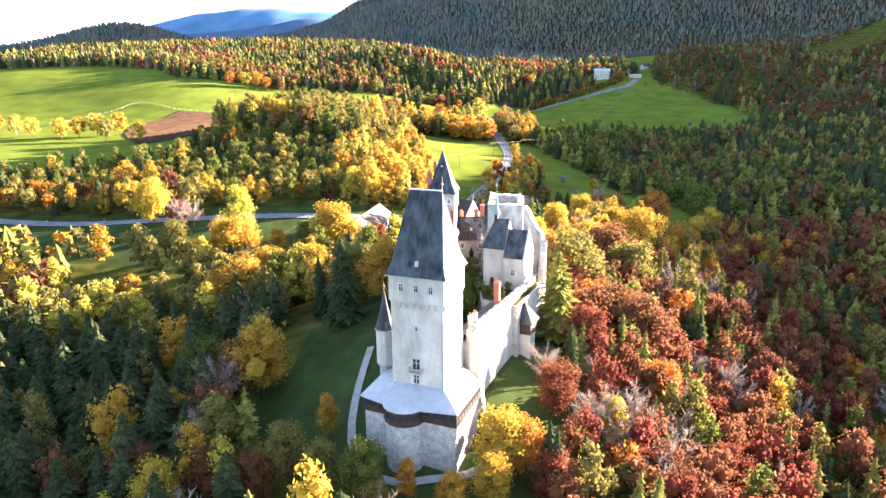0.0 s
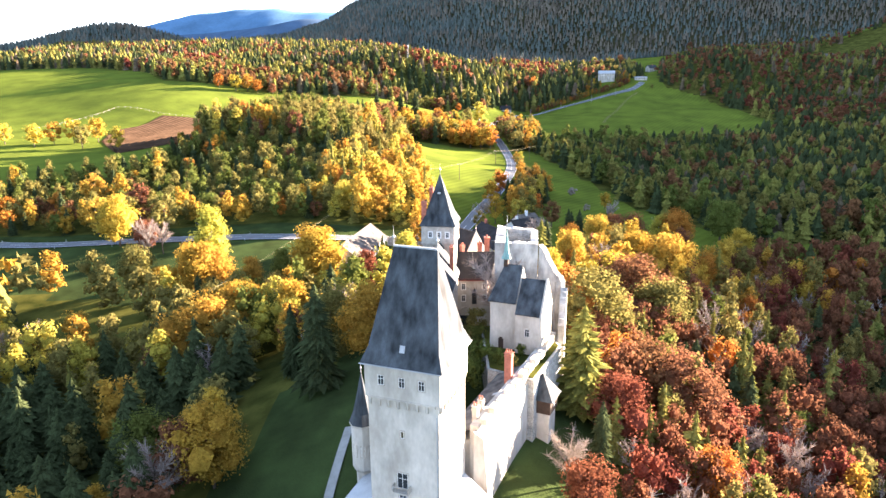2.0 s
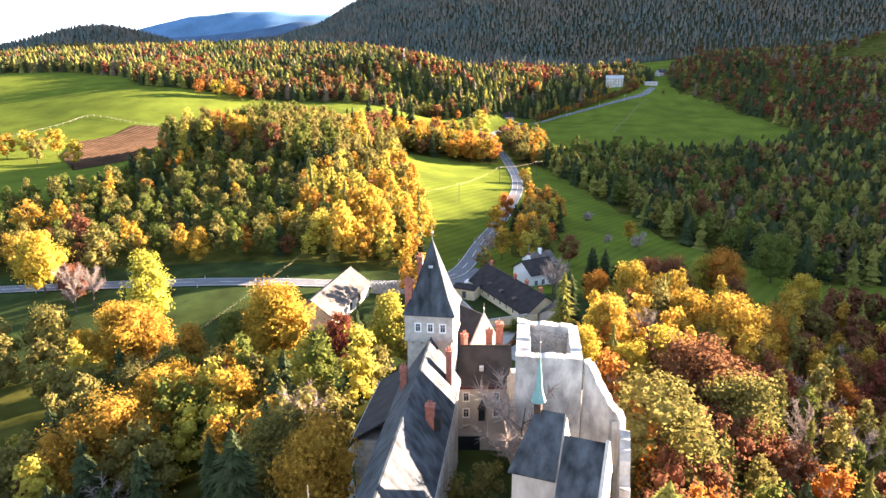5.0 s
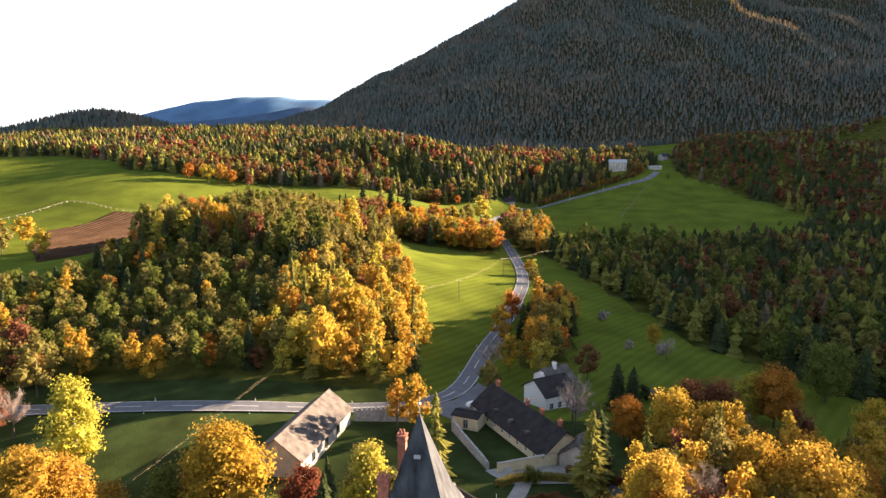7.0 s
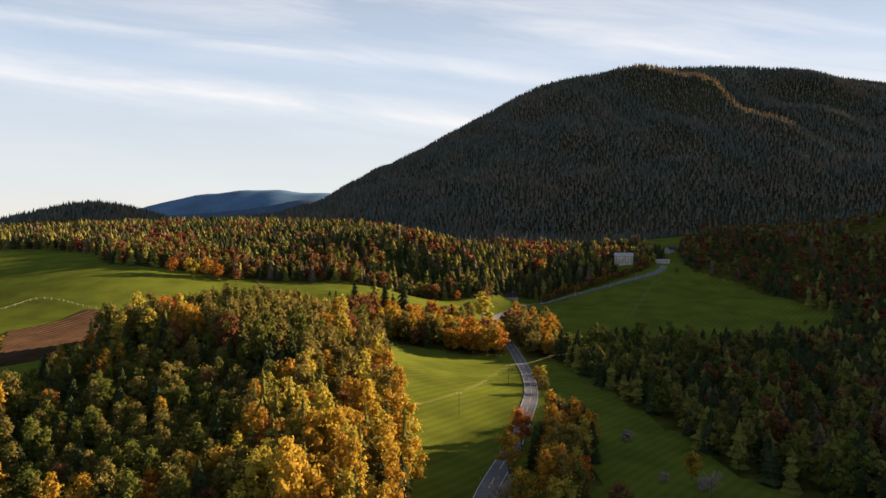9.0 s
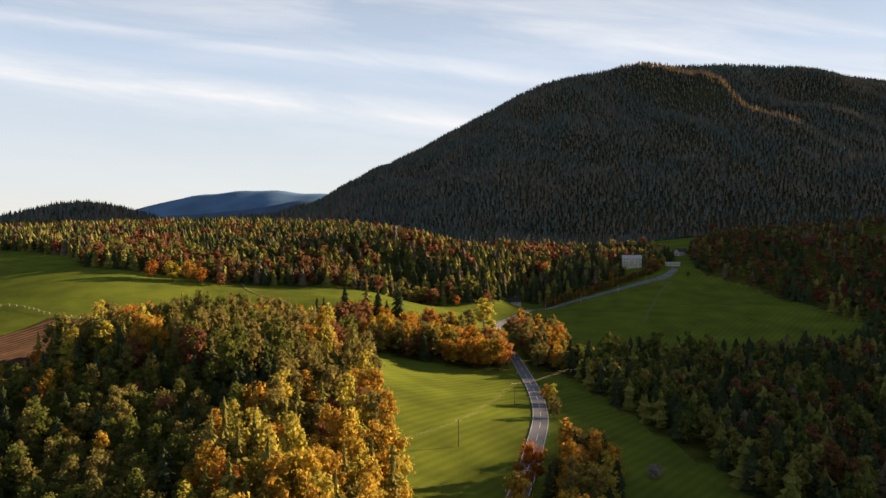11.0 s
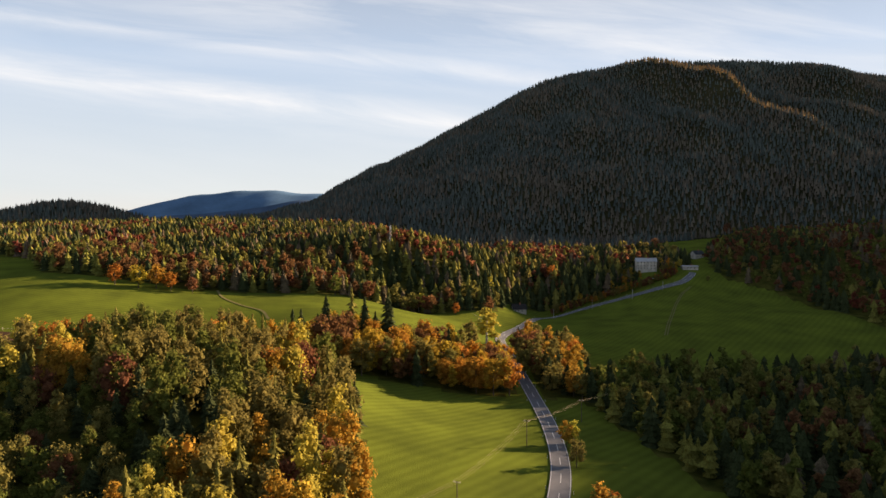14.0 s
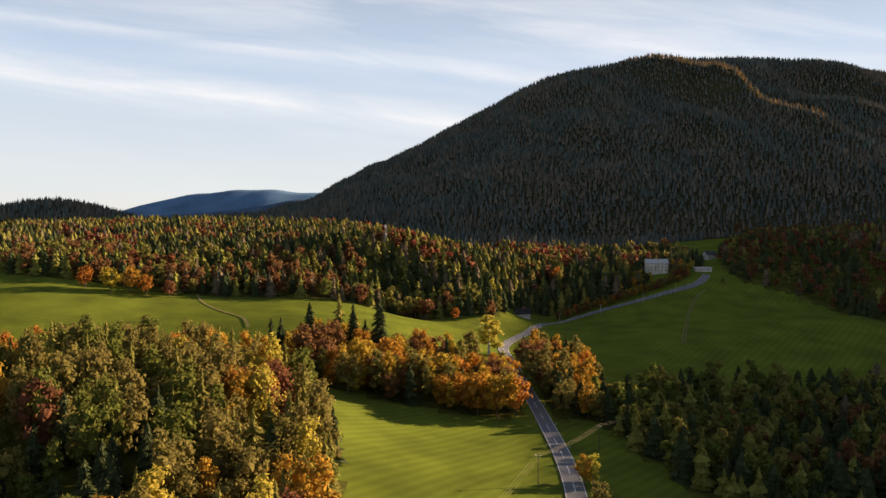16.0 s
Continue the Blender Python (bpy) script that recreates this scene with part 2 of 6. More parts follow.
LEAF = {
    "yellow": leaf_mat("leaf_yellow", (0.450, 0.310, 0.046)),
    "lemon": leaf_mat("leaf_lemon", (0.400, 0.335, 0.056)),
    "gold": leaf_mat("leaf_gold", (0.390, 0.232, 0.036)),
    "orange": leaf_mat("leaf_orange", (0.390, 0.160, 0.032)),
    "rust": leaf_mat("leaf_rust", (0.190, 0.084, 0.042)),
    "red": leaf_mat("leaf_red", (0.180, 0.056, 0.034)),
    "green": leaf_mat("leaf_green", (0.130, 0.145, 0.032)),
    "olive": leaf_mat("leaf_olive", (0.190, 0.160, 0.046)),
    "fir": leaf_mat("fir_needles", (0.046, 0.058, 0.024), 0.3, 0.15),
    "brown": leaf_mat("brown_needles", (0.130, 0.098, 0.062), 0.3, 0.15),
    "larch": leaf_mat("larch_needles", (0.205, 0.190, 0.046), 0.3, 0.3),
    "bare": leaf_mat("bare_twigs", (0.31, 0.25, 0.21), 0.3, 0.1),
    # mountain needles are paler and bluer: distance haze painted into their colour
    "upland": leaf_mat("upland_spruce_haze_tint", (0.090, 0.110, 0.096), 0.5, 0.15),
    "upland_brown": leaf_mat("upland_brown_haze_tint", (0.145, 0.120, 0.094), 0.5, 0.2),
    # crest needles paler and warmer: sunlight painted into the colour
    "upland_sunlit_larch": leaf_mat("upland_crest_sunlit_needles", (0.340, 0.215, 0.110), 0.4, 0.3),
}


# ---------- mesh helpers ----------
def raw_mesh(name, verts, loops, starts, totals, mats, index=None, smooth=False):
    me = bpy.data.meshes.new(name)
    me.vertices.add(len(verts))
    me.vertices.foreach_set("co", np.asarray(verts, dtype=np.float32).ravel())
    me.loops.add(len(loops))
    me.loops.foreach_set("vertex_index", np.asarray(loops, dtype=np.int32))
    me.polygons.add(len(starts))
    me.polygons.foreach_set("loop_start", np.asarray(starts, dtype=np.int32))
    me.polygons.foreach_set("loop_total", np.asarray(totals, dtype=np.int32))
    for m in mats:
        me.materials.append(m)
    if index is not None:
        me.polygons.foreach_set("material_index", np.asarray(index, dtype=np.int32))
    me.polygons.foreach_set("use_smooth", np.full(len(starts), smooth))
    me.update(calc_edges=True)
    return me


def quads_mesh(name, verts, quads, mats, index=None, smooth=False):
    n = len(quads)
    return raw_mesh(name, verts, np.asarray(quads).ravel(), np.arange(n) * 4, np.full(n, 4), mats, index, smooth)


def part(name, bm, material, parent=None, label=""):
    me = bpy.data.meshes.new(name)
    bm.to_mesh(me)
    bm.free()
    me.materials.append(material)
    ob = new(name, me)
    if parent:
        ob.parent = parent
    if label:
        ob["label"] = label
    return ob


def box_into(bm, x0, y0, z0, x1, y1, z1):
    v = [bm.verts.new(p) for p in ((x0, y0, z0), (x1, y0, z0), (x1, y1, z0), (x0, y1, z0), (x0, y0, z1), (x1, y0, z1), (x1, y1, z1), (x0, y1, z1))]
    for f in ((3, 2, 1, 0), (4, 5, 6, 7), (0, 1, 5, 4), (1, 2, 6, 5), (2, 3, 7, 6), (3, 0, 4, 7)):
        bm.faces.new([v[i] for i in f])
    return v


def boxes(*dims):
    bm = bmesh.new()
    for d in dims:
        box_into(bm, *d)
    return bm


def solid(points, faces):
    bm = bmesh.new()
    v = [bm.verts.new(p) for p in points]
    for f in faces:
        bm.faces.new([v[i] for i in f])
    bmesh.ops.recalc_face_normals(bm, faces=bm.faces)
    return bm


def prism(outline, z0, z1):
    """An upright solid over a plan outline."""
    n = len(outline)
    pts = [(x, y, z0) for x, y in outline] + [(x, y, z1) for x, y in outline]
    return solid(pts, [tuple(range(n)), tuple(range(n, 2 * n))] + [(i, (i + 1) % n, n + (i + 1) % n, n + i) for i in range(n)])


def thing(name, m, label, category, group="", kind=""):
    ob = new(name)
    ob.matrix_world = m
    ob.empty_display_size = 0.5
    return tagged(ob, label, category, group, kind)


# ---------- the lie of the land ----------
NEAR_HILLS = [(0, 165, 55, 22.8), (0, 110, 40, 5.6), (-10, 60, 90, 7.1), (30, 240, 60, 13.8), (-90, 500, 60, 18.0), (-60, 400, 60, 11.2), (-130, 560, 80, 16.6), (0, 480, 70, 8.7), (60, 560, 90, 3.4), (120, 160, 90, -5.0), (-110, 200, 100, -0.9), (-60, 310, 70, 9.0), (75, 380, 50, 4.9), (-165, 450, 60, 11.5), (60, 300, 50, 5.2), (0, 0, 120, -1.0), (150, 20, 120, -12.9), (-150, 0, 120, -9.2), (-130, 318, 50, 3.8), (-52, 560, 40, 5.4)]
FAR_HILLS = [(60, 800, 90, -18.2), (-60, 700, 80, 15.4), (-240, 690, 90, 9.2), (-290, 800, 130, 20.0), (-60, 940, 100, 10.8), (200, 960, 90, -20.9), (330, 850, 150, -13.8), (200, 620, 160, -11.1), (-380, 450, 200, 23.1), (500, 1200, 350, -2.5), (-300, 1200, 300, 13.3), (300, 200, 250, 2.9), (110, 885, 55, -17.1), (-22, 865, 45, -18.1), (200, 955, 45, 7.2), (-45, 930, 50, 10.0), (450, 0, 200, -9.6), (-500, 800, 150, 17.7), (-350, 500, 80, -1.8), (150, 912, 40, -19.6), (245, 958, 45, -4.4), (70, 825, 40, 1.1), (205, 985, 40, 22.6)]


DALE_HILLS = [(211, 964, 45, 7.2), (251, 974, 45, 7.2), (293, 1051, 80, -9.7), (253, 946, 45, -4.6), (216, 911, 45, 2.8), (143, 905, 45, -2.7), (87, 925, 45, -6.4), (324, 878, 45, -9.2), (77, 914, 45, -4.1), (-12, 862, 45, -4.5), (46, 1099, 80, -14.8), (102, 980, 45, 8.0), (120, 1060, 80, -3.9), (322, 1307, 80, -6.9), (240, 1180, 80, -9.0), (332, 1007, 80, 10.1), (424, 1005, 80, 4.4), (449, 988, 80, 5.0), (545, 1077, 80, -3.5), (160, 1120, 80, -11.9), (20, 1180, 80, -16.2), (190, 1260, 80, -9.6)]
SPURS = [(545, 2320, 668, 1940, 52, 56), (664, 1956, 760, 1740, 60, 22), (800, 2320, 930, 1900, 75, 12), (1090, 2330, 1230, 1880, 90, 24), (360, 2200, 400, 1700, 70, 16), (150, 2150, 190, 1700, 70, 14), (1400, 2300, 1420, 1850, 110, 26), (560, 1850, 600, 1560, 60, 12)]
GULLIES = [(690, 2300, 810, 1880, 55, 26), (450, 2230, 480, 1650, 45, 18), (990, 2300, 1080, 1820, 65, 20), (250, 2080, 270, 1600, 45, 14)]


def height(x, y):
    """The ground's height, for numbers or arrays."""
    x, y = np.asarray(x, dtype=float), np.asarray(y, dtype=float)
    z = 10 + 80 / (1 + np.exp(-(y - 850) / 140))
    for hx, hy_, r, h in NEAR_HILLS + FAR_HILLS:
        z = z + h * np.exp(-((x - hx) ** 2 + (y - hy_) ** 2) / r ** 2)
    # the level farmyard and the garden terrace below the castle
    k = np.exp(-((x - 24) / 22) ** 4 - ((y - 303) / 28) ** 4)
    z = z * (1 - k) + 21.4 * k
    k = np.exp(-((x - 26) / 13) ** 4 - ((y - 261) / 13) ** 4)
    z = z * (1 - k) + 24.0 * k
    # the even slope of the far meadow, where the road climbs to the hamlet
    u, v = (x - 190) / 100, (y - 900) / 100
    even = 31.9 + 7.3 * u + 9.8 * v + 0.5 * u * u + 4.3 * v * v + 2.1 * u * v
    k = np.exp(-((x - 195) / 135) ** 4 - ((y - 905) / 125) ** 4)
    z = z * (1 - k) + even * k
    for hx, hy_, r, h in DALE_HILLS:
        z = z + h * np.exp(-((x - hx) ** 2 + (y - hy_) ** 2) / r ** 2)
    # the big mountain: a long back with a steep left end, an even front slope, spurs and gullies
    dx = np.where(x < 698, (x - 698) / 965.0, (x - 698) / 1800.0)
    back = np.exp(-((y - 2387) / 900.0) ** 2)
    front = np.clip((y - 1307) / 1080.0, 0, 1) ** 0.9
    slope = np.where(y < 2387, front, back)
    top = 476 * np.clip((np.exp(-np.abs(dx) ** 2.4) - 0.168) / 0.832, 0, None) * np.exp(-(np.clip(x - 1400, 0, None) / 330) ** 2)
    z = z + top * slope
    flank = np.clip(top / 200, 0, 1) * np.clip((y - 1330) / 200, 0, 1) * np.clip((2420 - y) / 200, 0, 1)
    z = z + flank * (6 * np.sin(x / 34 + 1.4 * np.sin(y / 150)) + 4 * np.sin(x / 17 + y / 90) + 5 * np.sin(y / 61 + x / 120))
    for lines, sign in ((SPURS, 1), (GULLIES, -1)):
        for sx, sy, ex, ey, w, h in lines:
            k = np.clip(((x - sx) * (ex - sx) + (y - sy) * (ey - sy)) / ((ex - sx) ** 2 + (ey - sy) ** 2), 0, 1)
            z = z + sign * flank * h * np.exp(-((x - sx - k * (ex - sx)) ** 2 + (y - sy - k * (ey - sy)) ** 2) / w ** 2)
    # the small dark hill, and the ridges far away
    z = z + 52 * np.exp(-((x + 672) / 140) ** 2 - ((y - 1560) / 200) ** 2)
    wob = 1 + 0.022 * np.sin(x / 97.0) + 0.015 * np.sin(x / 41.0 + 1) + 0.035 * np.sin(x / 233.0)
    z = z + wob * 208 * np.exp(-((x + 1400) / 700) ** 2 - ((y - 4650) / 330) ** 2) + wob * 150 * np.exp(-((x + 700) / 420) ** 2 - ((y - 4100) / 280) ** 2)
    z = z + wob * 196 * np.exp(-((x + 300) / 700) ** 2 - ((y - 4700) / 300) ** 2)
    # an unseen ridge added on the sun's side; its crest heights shape the valley's shade
    crest = np.interp(y, [300, 520, 690, 745, 800, 868, 905, 930, 1000, 1100, 1420, 1800], [210, 233, 234, 236, 243, 243, 230, 225, 226, 216, 232, 232])
    k = np.exp(-((x - 960) / 230) ** 2 - ((y - 920) / np.where(y > 920, 900, 500)) ** 8)
    z = z * (1 - k) + np.maximum(z, crest) * k
    # the mountain's left shoulder and its high right back
    z = z + 24 * np.exp(-((x - 1020) / 380) ** 2 - ((y - 2400) / 260) ** 2) - 36 * np.exp(-((x - 960) / 190) ** 2 - ((y - 2090) / 170) ** 2) - 28 * np.exp(-((x + 520) / 130) ** 2 - ((y - 2300) / 400) ** 2)
    z = z + 18 * np.exp(-((x - 330) / 170) ** 2 - ((y - 2387) / 250) ** 2) + 24 * np.exp(-((x + 200) / 210) ** 2 - ((y - 2250) / 220) ** 2)
    return z


def ground_z(x, y):
    return float(height(x, y))


def inside(poly, x, y):
    """Which of the points lie inside a plan polygon."""
    x, y = np.asarray(x, float), np.asarray(y, float)
    hit = np.zeros(x.shape, bool)
    for (ax, ay), (bx, by) in zip(poly, poly[1:] + poly[:1]):
        cross = ((ay > y) != (by > y)) & (x < (bx - ax) * (y - ay) / (by - ay + 1e-9) + ax)
        hit ^= cross
    return hit


# woods, in plan
WOODS = {
    "row": [(-78, 606), (-30, 600), (10, 592), (38, 590), (43, 625), (38, 650), (-12, 664), (-60, 662)],
    "verge": [(54, 590), (72, 600), (86, 640), (82, 705), (56, 725), (51, 660)],
    "strip": [(29, 368), (39, 362), (50, 380), (62, 432), (52, 455), (45, 440), (35, 408)],
    "hill": [(-330, 352), (-215, 340), (-130, 336), (-25, 337), (-6, 350), (-6, 400), (-14, 440), (-22, 500), (-38, 560), (-62, 598), (-110, 606), (-150, 585), (-166, 545), (-158, 490), (-165, 430), (-250, 395)],
    "left": [(-300, 40), (-120, 30), (-50, 50), (-8, 74), (-12, 104), (-28, 114), (-42, 132), (-36, 175), (-18, 190), (-12, 234), (-30, 240), (-75, 250), (-110, 262), (-160, 275), (-330, 305)],
    "right": [(8, 78), (60, 30), (260, 40), (480, 120), (520, 300), (400, 330), (250, 330), (170, 312), (110, 300), (62, 288), (40, 262), (30, 230), (32, 190), (31, 150), (26, 126), (14, 104)],
    "valley": [(71, 606), (82, 545), (99, 460), (104, 400), (140, 345), (250, 334), (420, 340), (640, 420), (640, 640), (420, 690), (300, 690), (240, 664), (200, 660), (150, 652), (95, 640)],
    "ridge": [(-640, 980), (-430, 950), (-330, 850), (-290, 785), (-180, 782), (-110, 798), (-30, 826), (20, 846), (50, 850), (60, 880), (64, 914), (92, 918), (104, 924), (140, 936), (172, 944), (184, 975), (190, 998), (232, 998), (258, 1002), (272, 1012), (276, 1044), (272, 1080), (262, 1092), (250, 1120), (215, 1130), (180, 1150), (0, 1190), (-250, 1250), (-640, 1300)],
    "east": [(302, 1050), (280, 985), (282, 945), (306, 919), (321, 891), (328, 849), (324, 803), (330, 740), (320, 700), (440, 700), (660, 650), (1000, 700), (1100, 1100), (900, 1220), (640, 1240), (480, 1290), (440, 1288), (420, 1240), (350, 1130), (312, 1075)],
}
CLEARINGS = [[(262, 1085), (310, 1072), (350, 1130), (420, 1240), (440, 1288), (380, 1284), (300, 1222), (250, 1150)], [(458, 1004), (540, 1034), (660, 1085), (790, 1135), (830, 1270), (660, 1215), (530, 1140), (455, 1070)]]


def wooded(x, y):
    w = np.zeros(np.shape(x), bool)
    for poly in WOODS.values():
        w |= inside(poly, x, y)
    return w


# ---------- ground ----------
def axis(lo, hi, fine_lo, fine_hi, fine, grow, mid_lo, mid_hi, most):
    """Grid lines: fine in the middle, then growing, but at most so wide as far as mid_lo and mid_hi."""
    a = list(np.arange(fine_lo, fine_hi + fine, fine))
    s = fine
    while a[-1] < hi:
        s = min(s * grow, most) if a[-1] < mid_hi else s * grow
        a.append(a[-1] + s)
    s = fine
    while a[0] > lo:
        s = min(s * grow, most) if a[0] > mid_lo else s * grow
        a.insert(0, a[0] - s)
    return np.array(a)


gx, gy = axis(-5200, 5200, -300, 330, 6.0, 1.06, -700, 1500, 26.0), axis(-1500, 5400, -10, 960, 6.0, 1.045, -200, 2450, 26.0)
GX, GY = np.meshgrid(gx, gy)
GZ = height(GX, GY)
nx, ny = len(gx), len(gy)
gi = np.arange(nx * ny).reshape(ny, nx)
gq = np.stack([gi[:-1, :-1], gi[:-1, 1:], gi[1:, 1:], gi[1:, :-1]], -1).reshape(-1, 4)
mx, my = (GX[:-1, :-1] + GX[1:, 1:]).ravel() / 2, (GY[:-1, :-1] + GY[1:, 1:]).ravel() / 2
gm = np.where(wooded(mx, my), 1, 0)
clear = inside(CLEARINGS[0], mx, my) | inside(CLEARINGS[1], mx, my)
gm = np.where(((my > 1180 + 0.12 * np.abs(mx)) | (mx > 700)) & ~clear, 2, gm)
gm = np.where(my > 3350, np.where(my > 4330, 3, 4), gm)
# open ground by the castle and road takes the shade-darkened grass
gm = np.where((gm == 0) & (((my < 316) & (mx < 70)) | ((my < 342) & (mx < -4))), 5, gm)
ground = new("ground", quads_mesh("ground", np.stack([GX, GY, GZ], -1).reshape(-1, 3), gq, [M_GRASS, M_FLOOR, M_FAR, M_HAZE, M_HAZE_NEAR, M_LAWN_SHADED], gm, True))
tagged(ground, "rolling green meadows, brown woodland floor and far mountains painted haze-blue", "ground", kind="structure")


def ribbon(name, pts, width, material, lift, label, category="road", kind="structure", z=None):
    """A strip laid on the ground along a smooth line."""
    line = smooth_line(pts)
    rows = []
    for i, (x, y) in enumerate(line):
        a, b = line[max(0, i - 1)], line[min(len(line) - 1, i + 1)]
        d = Vector((b[0] - a[0], b[1] - a[1])).normalized()
        rows.append([(x - d.y * k * width / 2, y + d.x * k * width / 2) for k in (1, 0.5, 0, -0.5, -1)])
    v = [(x, y, (z(x, y) if z else ground_z(x, y)) + lift) for r in rows for x, y in r]
    q = [(i * 5 + j, i * 5 + j + 1, i * 5 + j + 6, i * 5 + j + 5) for i in range(len(rows) - 1) for j in range(4)]
    me = quads_mesh(name, v, [tuple(reversed(f)) for f in q], [material], None, True)
    return tagged(new(name, me), label, category, kind=kind)


def smooth_line(pts, step=4.0):
    """Catmull-Rom through plan points."""
    p = [Vector(a) for a in pts]
    p = [2 * p[0] - p[1]] + p + [2 * p[-1] - p[-2]]
    out = []
    for a, b, c, d in zip(p, p[1:], p[2:], p[3:]):
        n = max(2, int((c - b).length / step))
        for i in range(n):
            t = i / n
            out.append(tuple(0.5 * ((2 * b) + (c - a) * t + (2 * a - 5 * b + 4 * c - d) * t * t + (3 * b - a - 3 * c + d) * t ** 3)))
    out.append(tuple(p[-2]))
    return out


ROAD = [(-330, 345), (-220, 330), (-130, 320), (-87, 318), (-45, 319), (-20, 323), (-2, 332), (8, 347), (18, 385), (27, 415), (37, 455), (45, 495), (49, 545), (49, 600), (47, 650), (45, 710), (47, 752), (55, 782), (70, 812), (95, 876), (119, 904), (146, 914), (173, 918), (201, 923), (232, 938), (249, 956), (257, 969)]
road_ob = ribbon("road", ROAD, 6.6, M_ASPH, 0.35, "grey asphalt country road winding through the valley")


# ---------- trees ----------
def rng_of(seed):
    return np.random.RandomState(seed)




def ico(sub):
    bm = bmesh.new()
    bmesh.ops.create_icosphere(bm, subdivisions=sub, radius=1)
    v = np.array([x.co[:] for x in bm.verts])
    f = np.array([[q.index for q in p.verts] for p in bm.faces])
    bm.free()
    return v, f


ICO1 = ico(1)
TET = (np.array([(1, 0, -0.4), (-0.5, 0.87, -0.4), (-0.5, -0.87, -0.4), (0, 0, 1.0)]), np.array([(0, 1, 3), (1, 2, 3), (2, 0, 3)]))


def leaf_tris(rs, centres, out, size):
    """Ragged leaf clumps: three-cornered flakes, turned mostly outwards."""
    n = len(centres)
    nrm = out + rs.normal(0, 0.42, (n, 3))
    nrm /= np.linalg.norm(nrm, axis=1)[:, None] + 1e-9
    a = np.cross(nrm, rs.normal(0, 1, (n, 3)))
    a /= np.linalg.norm(a, axis=1)[:, None] + 1e-9
    b = np.cross(nrm, a)
    s = size * rs.uniform(0.55, 1.25, (n, 1))
    v = np.empty((n, 3, 3))
    for k, (ka, kb) in enumerate(((1, 0.1), (-0.55, 0.85), (-0.45, -0.9))):
        v[:, k] = centres + (a * ka + b * kb) * s * 0.7 * rs.uniform(0.7, 1.25, (n, 1))
    return v.reshape(-1, 3)


def tri_pad(f):
    return np.c_[f, f[:, 2:3]]


def broadleaf(seed, h, spread, n_leaf, n_lobe, leaf, core=ICO1, low=0.32, point=0.0):
    """Crown of lobes: verts, faces with three or four corners (a triangle repeats its last)."""
    rs = rng_of(seed)
    V, F, k = [], [], 0
    rz = h * (1 - low) / 2
    lobes = []
    for i in range(n_lobe):
        t = (i + 0.5) / n_lobe
        a = i * 2.4 + rs.uniform(-0.5, 0.5)
        zz = low * h + (0.12 + 0.76 * t) * 2 * rz
        prof = math.sin(math.pi * (0.18 + 0.72 * t)) ** 0.7 * (1 - point * t)
        rr = spread * prof * rs.uniform(0.30, 0.74)
        lr = spread * rs.uniform(0.34, 0.58) * (0.55 + 0.45 * prof)
        lobes.append((np.array([math.cos(a) * rr, math.sin(a) * rr, zz]), lr))
    for c, r in lobes:
        cv = core[0] * (r * 0.66) * rs.uniform(0.75, 1.15, (len(core[0]), 1)) * np.array([1, 1, 0.95]) + c
        V.append(cv)
        F.append(tri_pad(core[1]) + k)
        k += len(cv)
        m = max(3, n_leaf // n_lobe)
        d = rs.normal(0, 1, (m, 3))
        d /= np.linalg.norm(d, axis=1)[:, None]
        d[:, 2] = np.where(d[:, 2] < -0.45, -d[:, 2], d[:, 2])
        p = c + d * r * rs.uniform(0.62, 1.26, (m, 1))
        lv = leaf_tris(rs, p, d, leaf)
        V.append(lv)
        F.append(tri_pad(np.arange(m * 3).reshape(-1, 3)) + k)
        k += m * 3
    return np.concatenate(V), np.concatenate(F)


def conifer(seed, h, spread, tiers, arms, base=0.08, droop=0.35, ragged=0.25):
    """Tiers of drooping boughs round a stem."""
    rs = rng_of(seed)
    V, F, k = [], [], 0
    for i in range(tiers):
        t = i / tiers
        z = h * (base + (1 - base) * t)
        r = spread * (1 - t) ** (0.58 if arms > 10 else 0.48) * rs.uniform(1 - ragged, 1 + ragged * 0.4) + 0.12
        dz = h * (1 - base) / tiers
        for j in range(arms):
            a = (j + rs.uniform(-0.35, 0.35)) * 2 * math.pi / arms + i * 0.9
            rr = r * rs.uniform(1 - ragged, 1.1)
            w = 2.2 * rr / arms * 1.6
            ca, sa = math.cos(a), math.sin(a)
            tip = (ca * rr, sa * rr, z - droop * rr * rs.uniform(0.6, 1.3))
            mid = (ca * rr * 0.55, sa * rr * 0.55, z + 0.1 * dz)
            V += [(0, 0, z + dz * 1.3), (mid[0] - sa * w, mid[1] + ca * w, mid[2] - dz * 0.55), tip, (mid[0] + sa * w, mid[1] - ca * w, mid[2] - dz * 0.55)]
            F.append((k, k + 1, k + 2, k + 3))
            k += 4
    V += [(0, 0, h * 1.0), (spread * 0.09, 0, h * 0.88), (-spread * 0.05, spread * 0.08, h * 0.88), (-spread * 0.05, -spread * 0.08, h * 0.88)]
    F += [(k, k + 1, k + 2, k + 2), (k, k + 2, k + 3, k + 3), (k, k + 3, k + 1, k + 1)]
    return np.array(V), np.array(F)


def poly_mesh(name, V, F, mats, index=None):
    """A mesh from faces padded to four corners."""
    tri = F[:, 2] == F[:, 3]
    tot = np.where(tri, 3, 4)
    keep = np.ones(F.shape, bool)
    keep[tri, 3] = False
    loops = F[keep]
    starts = np.concatenate([[0], np.cumsum(tot)[:-1]])
    return raw_mesh(name, V, loops, starts, tot, mats, index)


